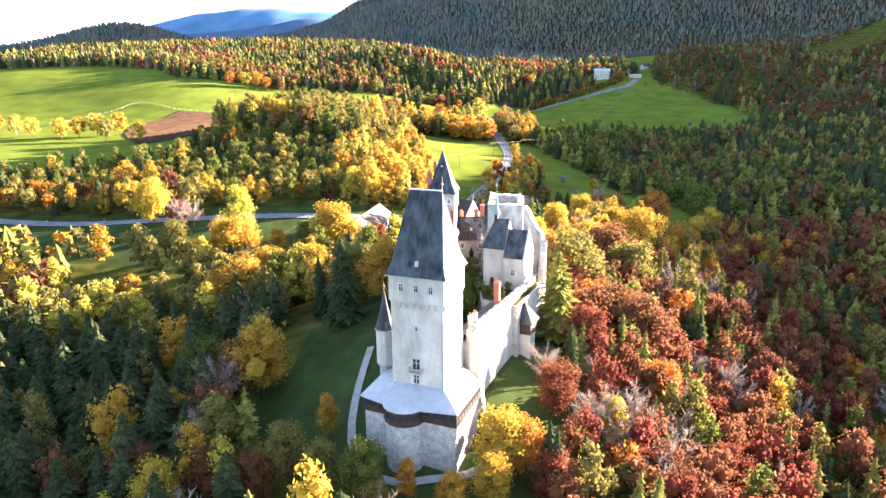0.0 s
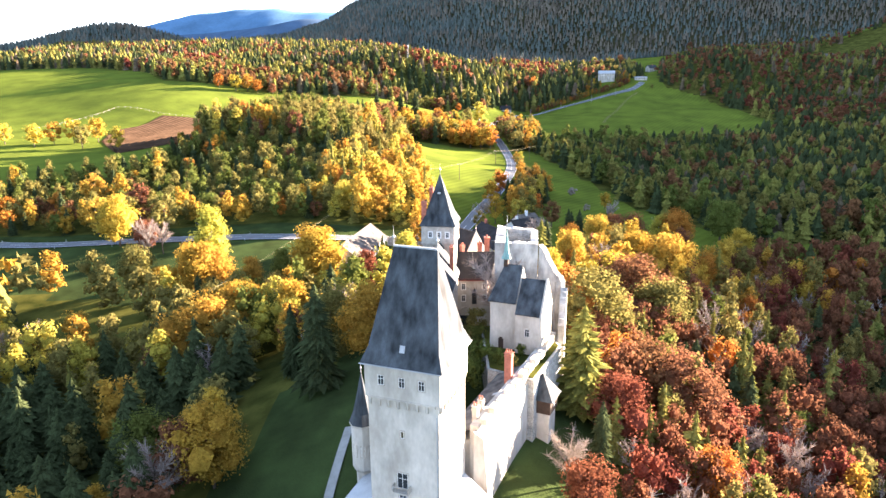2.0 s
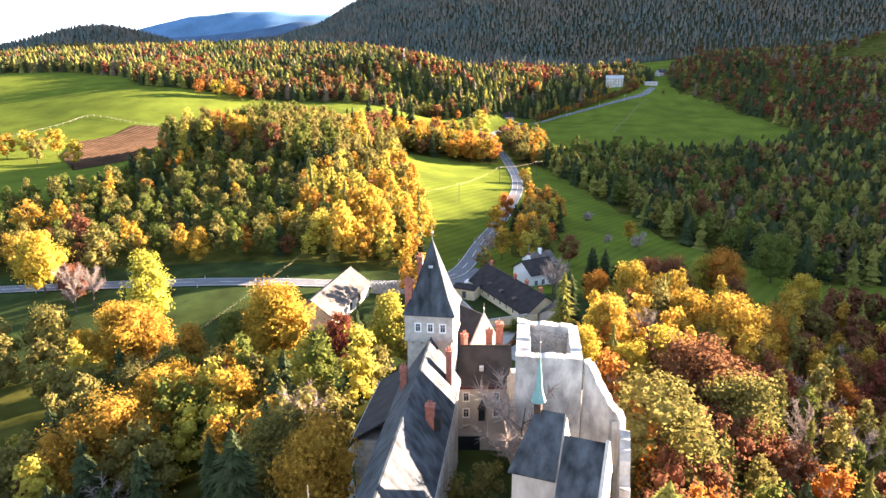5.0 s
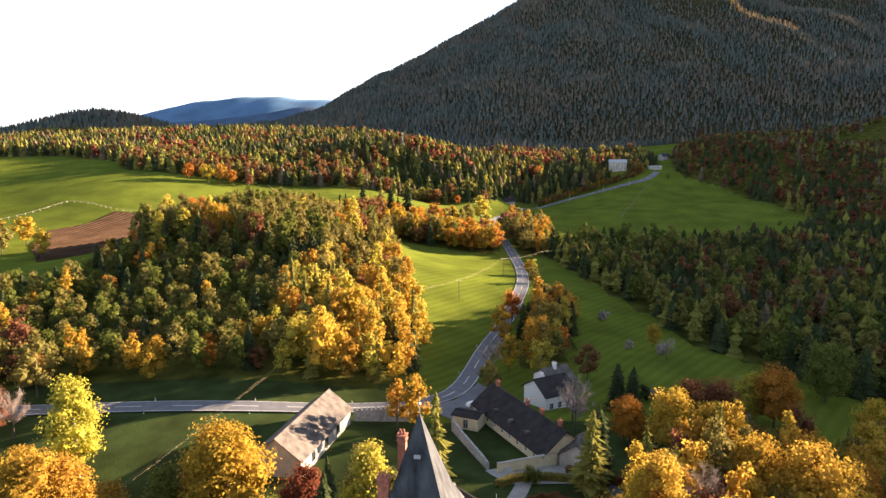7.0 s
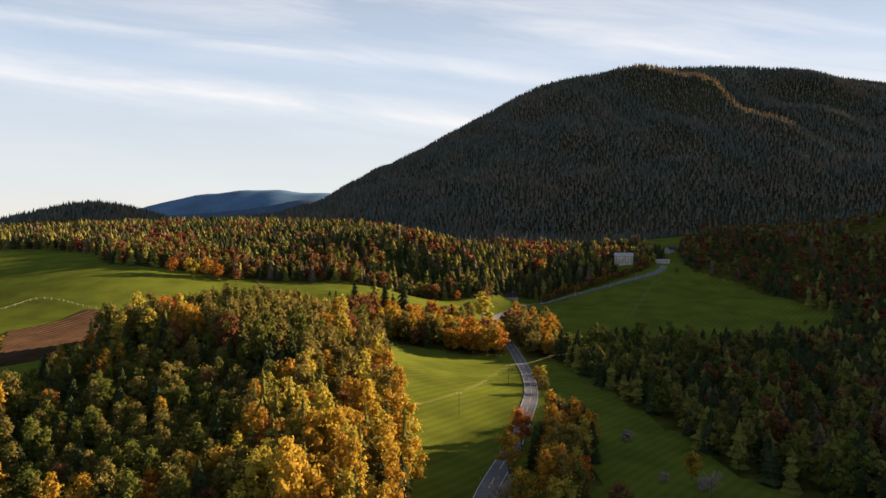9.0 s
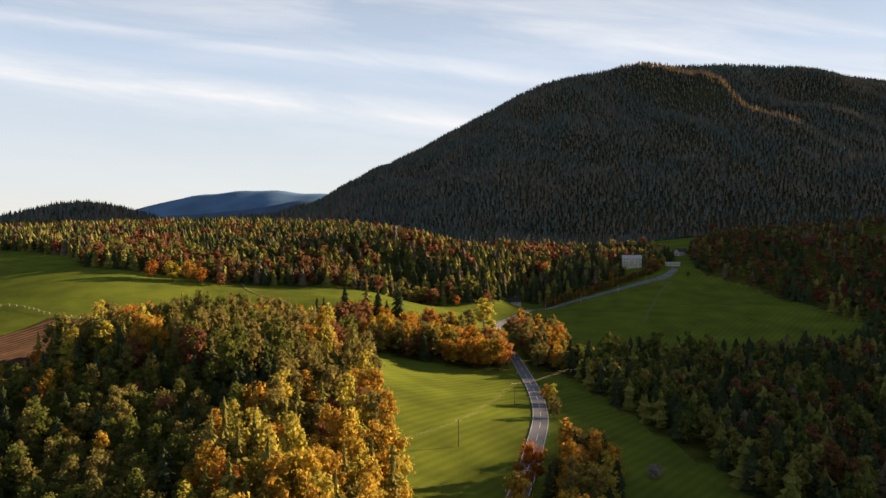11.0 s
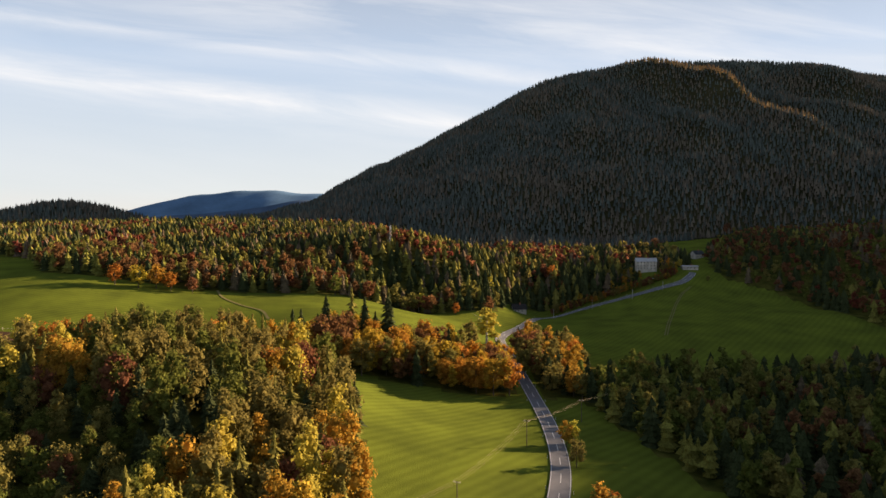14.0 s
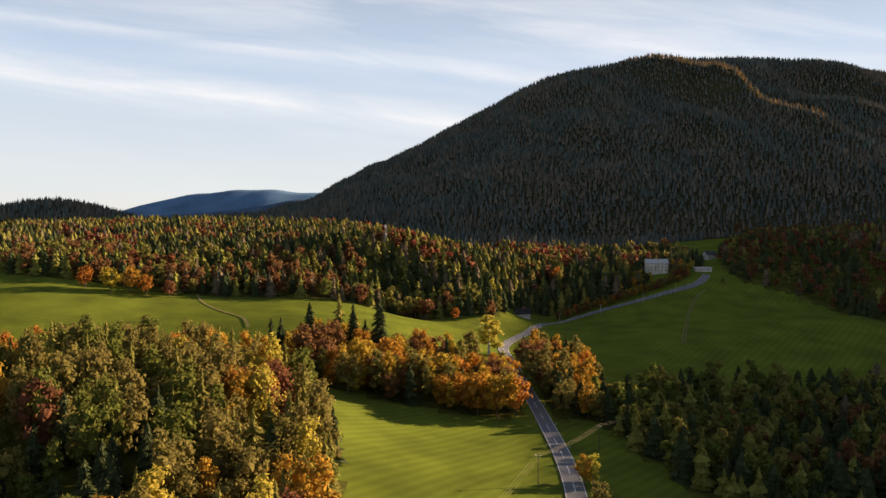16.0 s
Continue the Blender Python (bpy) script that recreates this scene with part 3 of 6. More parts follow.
def trunk_mesh(name, h, r, material, limbs=4, seed=0, top=0.75):
    rs = rng_of(seed)
    bm = bmesh.new()

    def limb(a, b, ra, rb, n=6):
        d = (b - a).normalized()
        s = d.orthogonal().normalized()
        u = d.cross(s)
        ring = [[bm.verts.new(p + (s * math.cos(k * 2 * math.pi / n) + u * math.sin(k * 2 * math.pi / n)) * q) for k in range(n)] for p, q in ((a, ra), (b, rb))]
        for k in range(n):
            bm.faces.new((ring[0][k], ring[0][(k + 1) % n], ring[1][(k + 1) % n], ring[1][k]))
        bm.faces.new(ring[1])

    p0, p1, p2 = Vector((0, 0, -1.2)), Vector((rs.uniform(-.2, .2), rs.uniform(-.2, .2), h * 0.4)), Vector((rs.uniform(-.4, .4), rs.uniform(-.4, .4), h * top))
    limb(p0, p1, r, r * 0.72)
    limb(p1, p2, r * 0.72, r * 0.2)
    for i in range(limbs):
        t = 0.3 + 0.45 * i / max(1, limbs)
        a = i * 2.4 + rs.uniform(-.4, .4)
        s = p1.lerp(p2, (t - 0.3) / 0.6)
        limb(s, s + Vector((math.cos(a), math.sin(a), 1.0)) * h * rs.uniform(0.14, 0.22), r * 0.3, r * 0.08, 5)
    me = bpy.data.meshes.new(name)
    bm.to_mesh(me)
    bm.free()
    me.materials.append(material)
    return me


def bare_crown(seed, h, spread, n=240):
    """Fine twigs of a nearly leafless crown, fanning out from a dozen limbs."""
    rs = rng_of(seed)
    V, F = [], []
    limbs = []
    for i in range(14):
        a, t = i * 2.4 + rs.uniform(-0.4, 0.4), rs.uniform(0, 1)
        r = spread * math.sin(math.pi * (0.22 + 0.6 * t)) * rs.uniform(0.75, 1.0)
        limbs.append((np.array([0, 0, h * (0.22 + 0.40 * t)]), np.array([math.cos(a) * r, math.sin(a) * r, h * (0.48 + 0.50 * t)])))
    for i in range(n):
        p0, p1 = limbs[i % 14]
        t = rs.uniform(0.15, 1.0)
        p = p0 * (1 - t) + p1 * t
        d = (p1 - p0) / np.linalg.norm(p1 - p0) * 0.5 + rs.normal(0, 0.55, 3) + np.array([0, 0, 0.35])
        q = p + d / np.linalg.norm(d) * rs.uniform(0.9, 2.4) * (h / 14)
        w = np.cross(q - p, rs.normal(0, 1, 3))
        w = w / (np.linalg.norm(w) + 1e-9) * (0.045 if n > 1000 else 0.11 if n > 300 else 0.25)
        k = len(V)
        V += [p + w, q, p - w]
        F.append((k, k + 1, k + 2, k + 2))
    for p0, p1 in limbs:
        w = np.array([0.09, 0.05, 0])
        k = len(V)
        V += [p0 + w, p1, p0 - w]
        F.append((k, k + 1, k + 2, k + 2))
    return np.array(V), np.array(F)


def spike(seed):
    """A far-off conifer: one ragged pyramid."""
    rs = rng_of(seed)
    a = np.arange(5) * 2 * math.pi / 5
    r = 4.6 * rs.uniform(0.7, 1.2, 5)
    V = np.concatenate([np.stack([np.cos(a) * r, np.sin(a) * r, rs.uniform(0.5, 5.0, 5)], 1), [[0, 0, 22.0]]])
    return V, np.array([(i, (i + 1) % 5, 5, 5) for i in range(5)])


SHAPES = {   # grades of detail for each form, nearest first, for a tree of the given height
    "round": (16.0, [lambda s: broadleaf(s, 16, 6.0, 5000, 20, 0.38, low=0.08), lambda s: broadleaf(s, 16, 5.7, 520, 10, 0.72, low=0.12), lambda s: broadleaf(s, 16, 5.6, 170, 5, 1.7, low=0.15), lambda s: broadleaf(s, 16, 5.4, 40, 2, 2.8, low=0.2), lambda s: broadleaf(s, 16, 5.4, 9, 1, 3.6, low=0.2, core=TET)]),
    "tall": (20.0, [lambda s: broadleaf(s, 20, 5.2, 5000, 22, 0.38, low=0.08, point=0.35), lambda s: broadleaf(s, 20, 4.9, 520, 11, 0.72, low=0.12, point=0.5), lambda s: broadleaf(s, 20, 4.8, 160, 5, 1.65, low=0.15, point=0.35), lambda s: broadleaf(s, 20, 4.6, 36, 2, 2.6, low=0.2, point=0.35)]),
    "bush": (5.0, [lambda s: broadleaf(s, 5, 2.8, 900, 7, 0.34, low=0.0), lambda s: broadleaf(s, 5, 2.8, 300, 5, 0.6, low=0.0)]),
    "fir": (22.0, [lambda s: conifer(s, 22, 4.4, 44, 17, ragged=0.4), lambda s: conifer(s, 22, 4.5, 24, 12, ragged=0.45), lambda s: conifer(s, 22, 5.2, 8, 7), lambda s: conifer(s, 22, 5.4, 4, 5), spike]),
    "larch": (21.0, [lambda s: conifer(s, 21, 4.0, 42, 16, 0.08, 0.15, 0.55), lambda s: conifer(s, 21, 4.2, 22, 13, 0.08, 0.22, 0.55), lambda s: conifer(s, 21, 5.2, 8, 7, 0.1, 0.2, 0.4), lambda s: conifer(s, 21, 5.4, 4, 5, 0.1, 0.2, 0.4), lambda s: conifer(s, 21, 5.0, 3, 3, 0.1, 0.2, 0.4)]),
    "bare": (14.0, [lambda s: bare_crown(s, 14, 5.4, 1500), lambda s: bare_crown(s, 14, 5.2, 420), lambda s: bare_crown(s, 14, 5.0, 120), lambda s: bare_crown(s, 14, 5.0, 40)]),
}
FORM_OF = {"upland": ("fir",), "upland_sunlit_larch": ("fir",), "upland_brown": ("fir",), "fir": ("fir",), "brown": ("fir",), "larch": ("larch",), "bare": ("bare",), "yellow": ("round", "tall"), "lemon": ("tall", "round"), "gold": ("round", "tall"), "orange": ("round",), "rust": ("round",), "red": ("round",), "green": ("round", "tall"), "olive": ("tall", "round")}
TEMPLATES = {}


def template(form, lod, variant):
    key = (form, lod, variant)
    if key not in TEMPLATES:
        TEMPLATES[key] = SHAPES[form][1][lod](variant * 17 + lod * 5 + len(form))
    return TEMPLATES[key]


def scatter(rs, poly, gap, avoid=()):
    """Points with about one gap between them, inside a plan polygon."""
    xs, ys = [p[0] for p in poly], [p[1] for p in poly]
    gx_, gy_ = np.meshgrid(np.arange(min(xs), max(xs), gap), np.arange(min(ys), max(ys), gap * 0.87))
    gx_ = gx_ + (np.arange(gx_.shape[0]) % 2)[:, None] * gap / 2
    x = (gx_ + rs.uniform(-0.42, 0.42, gx_.shape) * gap).ravel()
    y = (gy_ + rs.uniform(-0.42, 0.42, gy_.shape) * gap).ravel()
    k = inside(poly, x, y)
    for q in avoid:
        k &= ~inside(q, x, y)
    return x[k], y[k]


def pick(rs, x, y, mix, patch=45.0):
    """Colours for trees, in loose patches of one kind."""
    names = list(mix)
    w = np.array([mix[n] for n in names], float)
    w = np.cumsum(w / w.sum())
    f = np.array([0.5 + 0.62 * noise.noise(Vector((a / patch, b / patch, 3.3))) for a, b in zip(x, y)])
    f = np.clip(f * 0.55 + rs.uniform(0, 1, len(x)) * 0.45, 0, 0.9999)
    f = np.argsort(np.argsort(f)) / max(1, len(f))
    return [names[int(np.searchsorted(w, v, side="right"))] for v in f]


def forest(name, x, y, kinds, lod, label, scale=(0.8, 1.15), seed=1, sink=0.5, slim=1.0):
    """Woods too many to count: one mesh."""
    rs = rng_of(seed)
    z = height(x, y)
    mats = [LEAF[c] for c in LEAF]
    slot = {c: i for i, c in enumerate(LEAF)}
    V, F, I, k = [], [], [], 0
    for a, b, c, kind in zip(x, y, z, kinds):
        forms = FORM_OF[kind]
        form = forms[rs.randint(len(forms))]
        tv, tf = template(form, lod, rs.randint(4))
        s, r = rs.uniform(*scale), rs.uniform(0, 2 * math.pi)
        tall_ = rs.uniform(0.85, 1.15) * (0.74 if kind in ("fir", "brown") else 0.80 if kind == "larch" else 1.0)
        cs, sn = math.cos(r) * s * slim, math.sin(r) * s * slim
        v = np.empty_like(tv)
        v[:, 0], v[:, 1], v[:, 2] = tv[:, 0] * cs - tv[:, 1] * sn + a, tv[:, 0] * sn + tv[:, 1] * cs + b, tv[:, 2] * s * tall_ + c - sink
        V.append(v)
        F.append(tf + k)
        I.append(np.full(len(tf), slot[kind]))
        k += len(tv)
    me = poly_mesh(name, np.concatenate(V), np.concatenate(F), mats, np.concatenate(I))
    return tagged(new(name, me), label, "woodland", kind="stuff")


TREE_NAMES = {"fir": "spruce_tree", "larch": "larch_tree", "bare": "bare_tree", "yellow": "maple_tree", "lemon": "birch_tree", "gold": "lime_tree", "orange": "cherry_tree", "rust": "beech_tree", "red": "copper_beech_tree", "green": "ash_tree", "olive": "oak_tree"}
TREE_LABELS = {"fir": "dark green spruce with drooping boughs", "larch": "tall larch with pale yellow-green needles", "bare": "nearly leafless grey-brown deciduous tree", "yellow": "bright yellow maple in autumn", "lemon": "tall birch with lemon-yellow leaves", "gold": "broad golden autumn lime tree", "orange": "small orange autumn cherry tree", "rust": "broad rust-brown beech in autumn", "red": "deep red copper beech in autumn", "green": "ash tree with leaves still green", "olive": "oak with dull olive-brown leaves"}
MODELS = {}


def single_tree(kind, form, x, y, h, variant=0, wide=1.0, group="", lod=0, sink=0.0):
    """One tree that can be told apart: trunk and crown under one base."""
    key = (kind, form, variant, lod)
    m = pose(x, y, ground_z(x, y) - sink, 0, 0, (x * 37 + y * 61) % 360)
    base_h = SHAPES[form][0]
    if key not in MODELS:
        V, F = template(form, lod, variant)
        ob = thing(TREE_NAMES[kind] if form != "bush" else "shrub", m, TREE_LABELS[kind] if form != "bush" else TREE_LABELS[kind].split(" ")[0] + " leafy garden shrub", "tree" if form != "bush" else "shrub", group)
        crown = new("crown", poly_mesh("crown", V, F, [LEAF[kind]]))
        crown.parent = ob
        if form != "bush":
            t = new("trunk", trunk_mesh("trunk", base_h, base_h * 0.018, M_BIRCH if kind == "lemon" else M_BARK, 5 if form not in ("fir", "larch") else 0, variant, 0.95 if form in ("fir", "larch") else 0.75))
            t.parent = ob
        MODELS[key] = ob
    else:
        ob = copy_thing(MODELS[key], m)
        if group:
            ob["group"] = group
    s = h / base_h
    ob.scale = (s * wide, s * wide, s)
    return ob


# the hilltop wood beyond the road
rs = rng_of(11)
hx, hy2 = scatter(rs, WOODS["hill"], 7.5)
hk = pick(rs, hx, hy2, {"fir": 6, "green": 10, "olive": 26, "larch": 36, "lemon": 10, "gold": 7, "orange": 3, "rust": 4})
hk2 = pick(rs, hx, hy2, {"gold": 15, "olive": 32, "orange": 5, "green": 16, "fir": 18, "rust": 14}, 24)
hk = [b if x < -52 - 0.25 * (y - 340) and y < 480 else a for a, b, x, y in zip(hk, hk2, hx, hy2)]
# darker kinds low on the left: their colour stands in for the hill's shade
hk = [("fir", "olive", "green", q)[i % 4] if x < -66 and 362 < y < 480 else q for i, (q, x, y) in enumerate(zip(hk, hx, hy2))]
# the sunny right-hand edge is golden
edge = (hx > -40) & (hy2 < 415)
hk = [("yellow", "gold", "lemon", q, "yellow", "gold", q)[i % 7] if e and q != "fir" else q for i, (e, q) in enumerate(zip(edge, hk))]
foot = (hx < -46 - 0.25 * (hy2 - 340)) & (hy2 < 475)
forest("hill_wood", hx[~foot], hy2[~foot], [q for q, s in zip(hk, foot) if not s], 1, "mixed autumn wood of yellow, green and dark trees on a hill", (0.88, 1.25), seed=5, slim=0.92)
forest("hill_foot_wood", hx[foot], hy2[foot], [q for q, s in zip(hk, foot) if s], 1, "dark green and brown trees at the hill foot, darkened for shade", (0.58, 0.88), seed=25)

rs = rng_of(12)
lx, ly = scatter(rs, WOODS["left"], 7.8)
open_ = inside([(-47, 205), (-22, 187), (-18, 138), (-34, 134), (-47, 164)], lx, ly) | inside([(-142, 254), (-120, 274), (-90, 256), (-84, 230), (-100, 222), (-128, 226)], lx, ly) | inside([(-210, 150), (-150, 165), (-140, 205), (-190, 215)], lx, ly)
keep_ = ~(open_ & (rs.uniform(0, 1, len(lx)) < 0.82)) & ~((lx > -34) & (ly > 96) & (ly < 142))
lx, ly = lx[keep_], ly[keep_]
lk = pick(rs, lx, ly, {"fir": 38, "olive": 20, "green": 10, "larch": 6, "gold": 8, "lemon": 4, "yellow": 2, "bare": 6, "rust": 6}, 38)
lk = [("fir", "fir", "fir", q)[i % 4] if b < 218 and a < -48 else q for i, (a, b, q) in enumerate(zip(lx, ly, lk))]
lk = [("gold", "olive", "lemon")[i % 3] if b > 195 and q == "fir" and i % 3 else q for i, (b, q) in enumerate(zip(ly, lk))]
near_ = lx > -135
forest("park_wood_edge", lx[~near_], ly[~near_], [q for q, s in zip(lk, near_) if not s], 3, "dark spruces and olive autumn trees on the far slope", (0.75, 1.15), seed=26)
lx, ly, lk = lx[near_], ly[near_], [q for q, s in zip(lk, near_) if s]
forest("park_wood", lx, ly, lk, 1, "dark spruces and yellow autumn trees below the castle", (0.75, 1.15), seed=6)

rs = rng_of(13)
rx_, ry_ = scatter(rs, WOODS["right"], 5.8)
rk = pick(rs, rx_, ry_, {"fir": 10, "larch": 22, "olive": 12, "green": 4, "rust": 30, "red": 12, "orange": 3, "gold": 2, "bare": 6}, 20)
rk = [("yellow", "olive", "rust", q, "gold", "larch")[i % 6] if (b > 222 + (a - 30) * 0.35 and a < 130) else q for i, (a, b, q) in enumerate(zip(rx_, ry_, rk))]
near_ = (rx_ < 125) & (ry_ > 80)
for nm, sel, lod in (("red_wood", near_, 1), ("red_wood_edge", ~near_ & (rx_ < 190), 2), ("red_wood_far", ~near_ & (rx_ >= 190), 3)):
    forest(nm, rx_[sel], ry_[sel], [q for q, s in zip(rk, sel) if s], lod, "rust-red and orange beech wood with larches on the slope", (0.58, 1.0), seed=7, slim=0.88)

rs = rng_of(14)
vx, vy = scatter(rs, WOODS["valley"], 7.6)
vk = pick(rs, vx, vy, {"fir": 52, "green": 8, "larch": 14, "olive": 14, "rust": 9, "brown": 4}, 40)
vk = [("green", "olive", "larch", "fir")[i % 4] if (b > 612 and a < 190) or a < 112 + 0.28 * max(0, 480 - b) else q for i, (a, b, q) in enumerate(zip(vx, vy, vk))]
near_ = vx < 230
for nm, sel, lod in (("valley_wood", near_, 2), ("valley_wood_far", ~near_, 3)):
    forest(nm, vx[sel], vy[sel], [q for q, s in zip(vk, sel) if s], lod, "dark spruce and green trees of a shaded valley wood", (0.7, 1.05), seed=8)
for nm, mix, lod, seed in (("row", {"rust": 18, "orange": 30, "gold": 26, "olive": 16, "fir": 6, "larch": 4}, 1, 21), ("verge", {"rust": 14, "olive": 38, "fir": 18, "gold": 24, "orange": 4}, 1, 22), ("strip", {"gold": 30, "olive": 26, "fir": 24, "lemon": 10, "orange": 10}, 1, 23)):
    rs = rng_of(seed)
    qx, qy = scatter(rs, WOODS[nm], 7.0)
    forest({"row": "meadow_copse", "verge": "roadside_copse", "strip": "roadside_thicket"}[nm], qx, qy, pick(rs, qx, qy, mix, 20), lod, "copse of orange, rust and olive autumn trees by the road", (0.72, 1.05), seed=seed)

rs = rng_of(15)
fx, fy = scatter(rs, WOODS["ridge"], 8.2)
fk = pick(rs, fx, fy, {"fir": 36, "larch": 26, "brown": 12, "olive": 12, "rust": 10, "red": 4}, 55)
fk = ["rust" if q == "fir" and b < 835 and i % 2 else q for i, (b, q) in enumerate(zip(fy, fk))]
front_ = (fy < 905) & (fx > -330)
for nm, sel, lod in (("ridge_wood", front_, 2), ("ridge_wood_far", ~front_, 3)):
    forest(nm, fx[sel], fy[sel], [q for q, s in zip(fk, sel) if s], lod, "mixed spruce and autumn-coloured forest on a low ridge", (0.72, 1.1), seed=9)

rs = rng_of(31)
qx, qy = scatter(rs, [(104, 902), (128, 916), (150, 923), (174, 927), (200, 932), (224, 946), (238, 962), (231, 967), (215, 951), (198, 942), (172, 938), (142, 932), (110, 920)], 3.4)
forest("roadside_hedge", qx, qy, pick(rs, qx, qy, {"rust": 34, "olive": 40, "gold": 12, "orange": 8, "green": 6}, 12), 2, "long rust and olive hedge beside the climbing road", (0.3, 0.5), seed=31)
rs = rng_of(37)
ux, uy = scatter(rs, [(168, 944), (206, 954), (203, 964), (196, 990), (170, 985)], 6.0)
vx, vy = scatter(rs, [(228, 962), (240, 968), (246, 986), (238, 1000), (226, 990)], 5.5)
ux, uy = np.concatenate([ux, vx]), np.concatenate([uy, vy])
forest("inn_copse", ux, uy, pick(rs, ux, uy, {"fir": 30, "brown": 26, "olive": 20, "gold": 12, "orange": 12}, 14), 2, "mixed dark and autumn trees around the pale inn", (0.42, 0.72), seed=37)
rs = rng_of(16)
ex, ey = scatter(rs, WOODS["east"], 10.4, CLEARINGS)
ek = pick(rs, ex, ey, {"fir": 32, "rust": 28, "red": 8, "olive": 12, "green": 8, "larch": 8, "brown": 6}, 50)
forest("east_wood", ex, ey, ek, 3, "rust-brown and green forest beyond the far meadow", (0.7, 1.0), seed=10)

# the mountain's forest, spruce with brown beech and larch
rs = rng_of(17)
MOUNT = [(-1100, 1330), (-700, 1290), (-250, 1255), (0, 1195), (190, 1155), (250, 1150), (300, 1224), (382, 1288), (444, 1292), (485, 1290), (660, 1250), (900, 1230), (1500, 1400), (1560, 1700), (1560, 2480), (200, 2480), (-300, 2450), (-700, 1800), (-1100, 1760)]
ax_, ay_ = scatter(rs, MOUNT, 7.8)
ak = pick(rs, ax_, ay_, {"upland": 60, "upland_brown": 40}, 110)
for sx, sy, ex, ey, w, h in (SPURS[0], SPURS[1]):    # larches along the longest crest, their pale warm colour painting its sunlight
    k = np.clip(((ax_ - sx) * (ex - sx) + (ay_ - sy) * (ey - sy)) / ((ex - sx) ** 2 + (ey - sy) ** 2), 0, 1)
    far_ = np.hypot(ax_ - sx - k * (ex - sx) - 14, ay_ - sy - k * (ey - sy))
    ak = ["upland_sunlit_larch" if d < (30 if h > 30 else 16) and i % 4 else q for i, (d, q) in enumerate(zip(far_, ak))]
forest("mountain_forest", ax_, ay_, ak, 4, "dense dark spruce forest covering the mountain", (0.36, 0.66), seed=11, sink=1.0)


# ---------- single trees ----------
PARK = """
lemon tall -84.0 283.6 26 1.1
gold round -81.2 260.1 20.8 1.1
gold tall -61.6 252.8 18.2 1.1
gold round -43.4 264.2 22.1 1.15
green tall -26.4 235.3 19.5 0.8
red round -25.5 258 14.0 1
lemon tall -11.5 249.4 20.8 1.1
fir fir -18.4 244.9 20.8 0.8
bare bare -23.0 206.0 15.6 1
gold tall -40.7 221.9 18.2 0.9
gold round -62.5 212.3 20.8 1.2
gold round -58.3 226.6 19.5 1.1
green tall -52.3 255.5 19.5 1
olive round -64.7 246.2 15.6 1
yellow round -99.3 270.5 9.1 1
olive round -105.0 267.3 18.2 1
bare bare -113.9 298.2 15.6 1
yellow round -132.4 314.9 22.1 1
lemon tall -39.0 206.0 16.9 1
gold round -15.6 174.6 18.2 1
gold round -69.1 207.0 19.5 1.1
olive round -25.4 185.8 18.2 1
green round -58.2 155.4 15 1.2
gold round -41.0 145.1 17 1.1
bare bare -50.0 142.1 14 1.2
bare bare -47.7 123.1 13 1.2
gold round -59.0 138.1 12 1
gold tall -22.6 121.9 10 0.9
fir fir -25.8 169.8 23 1.3
fir fir -34.5 185.1 18 1
bare bare -127.0 223.2 10 1.1
gold round -117.4 222.8 10 1
gold round -154.0 242.1 14 1.1
yellow round -51.2 109.3 14 1
rust round -58.8 117.2 13 1.1
rust round -42.1 112.4 13 1.1
green round -13.9 105.8 12 1
olive round -28.9 113.2 12 1
olive round -22.0 108.0 11 1
rust round -34.2 109.3 11 1
orange tall -6.8 104.2 9 1
olive round -11.6 100.0 9 1
gold round 1.2 102.2 8 1
rust round -58.8 240.4 12 1
fir fir -18.3 239.1 19.5 1
"""
SLOPE = """
yellow tall 39.0 239.2 20.4 1.16
yellow tall 30.6 224.3 16.8 1.05
yellow round 57.2 289.0 16.8 1.05
orange round 49.2 295.1 12 1.05
fir fir 53.0 324.6 14.4 1.26
fir fir 57.1 321.8 14.4 1.26
rust round 73.8 302.4 16.8 1.16
lemon tall 90.7 321.8 15.6 1.16
yellow round 68.6 293.6 13.2 1.05
orange round 97.0 319.2 18 1.26
green round 125.4 344.0 19.2 1.26
yellow round 73.2 252.0 21.6 1.16
gold round 64.2 259.5 18 1.16
yellow round 49.0 229.9 16.8 1.16
rust round 52.3 220.9 20.4 1.37
olive round 36.1 191.8 21.6 1.37
olive round 57.9 210.9 19.2 1.26
yellow round 118.9 306.9 15.6 1.05
larch larch 33.7 267.8 19.2 1.37
bare bare 38.0 312.6 12 1.16
yellow round 41.3 226.4 14.4 1.05
orange round 88.9 263.1 14.4 1.05
bare bare 49.7 247.1 14.4 1.05
larch larch 27.0 159.0 23 1.6
rust round 42.3 170.0 17 1.26
rust round 49.0 167.6 18 1.37
red round 33.3 153.5 15 1.16
bare bare 20.8 137.4 10 1.16
red round 22.5 129.7 12 1.16
yellow round 9.8 111.3 13 1.21
orange round 13.8 111.8 12 1.05
bare bare 30.3 125.2 12 1.16
yellow tall 33.2 126.0 12 1.05
red round 18.5 105.9 11 1.05
green round 32.1 109.2 10 1.05
red round 55.1 121.1 12 1.26
orange round 48.4 144.5 13 1.16
larch larch 69.8 179.5 14 1.26
rust round 40.8 114.8 12 1.26
gold round 7.9 104.6 10 1.05
fir fir 25.3 113.4 10 1.26
fir fir 27.6 143.5 14 1.05
"""
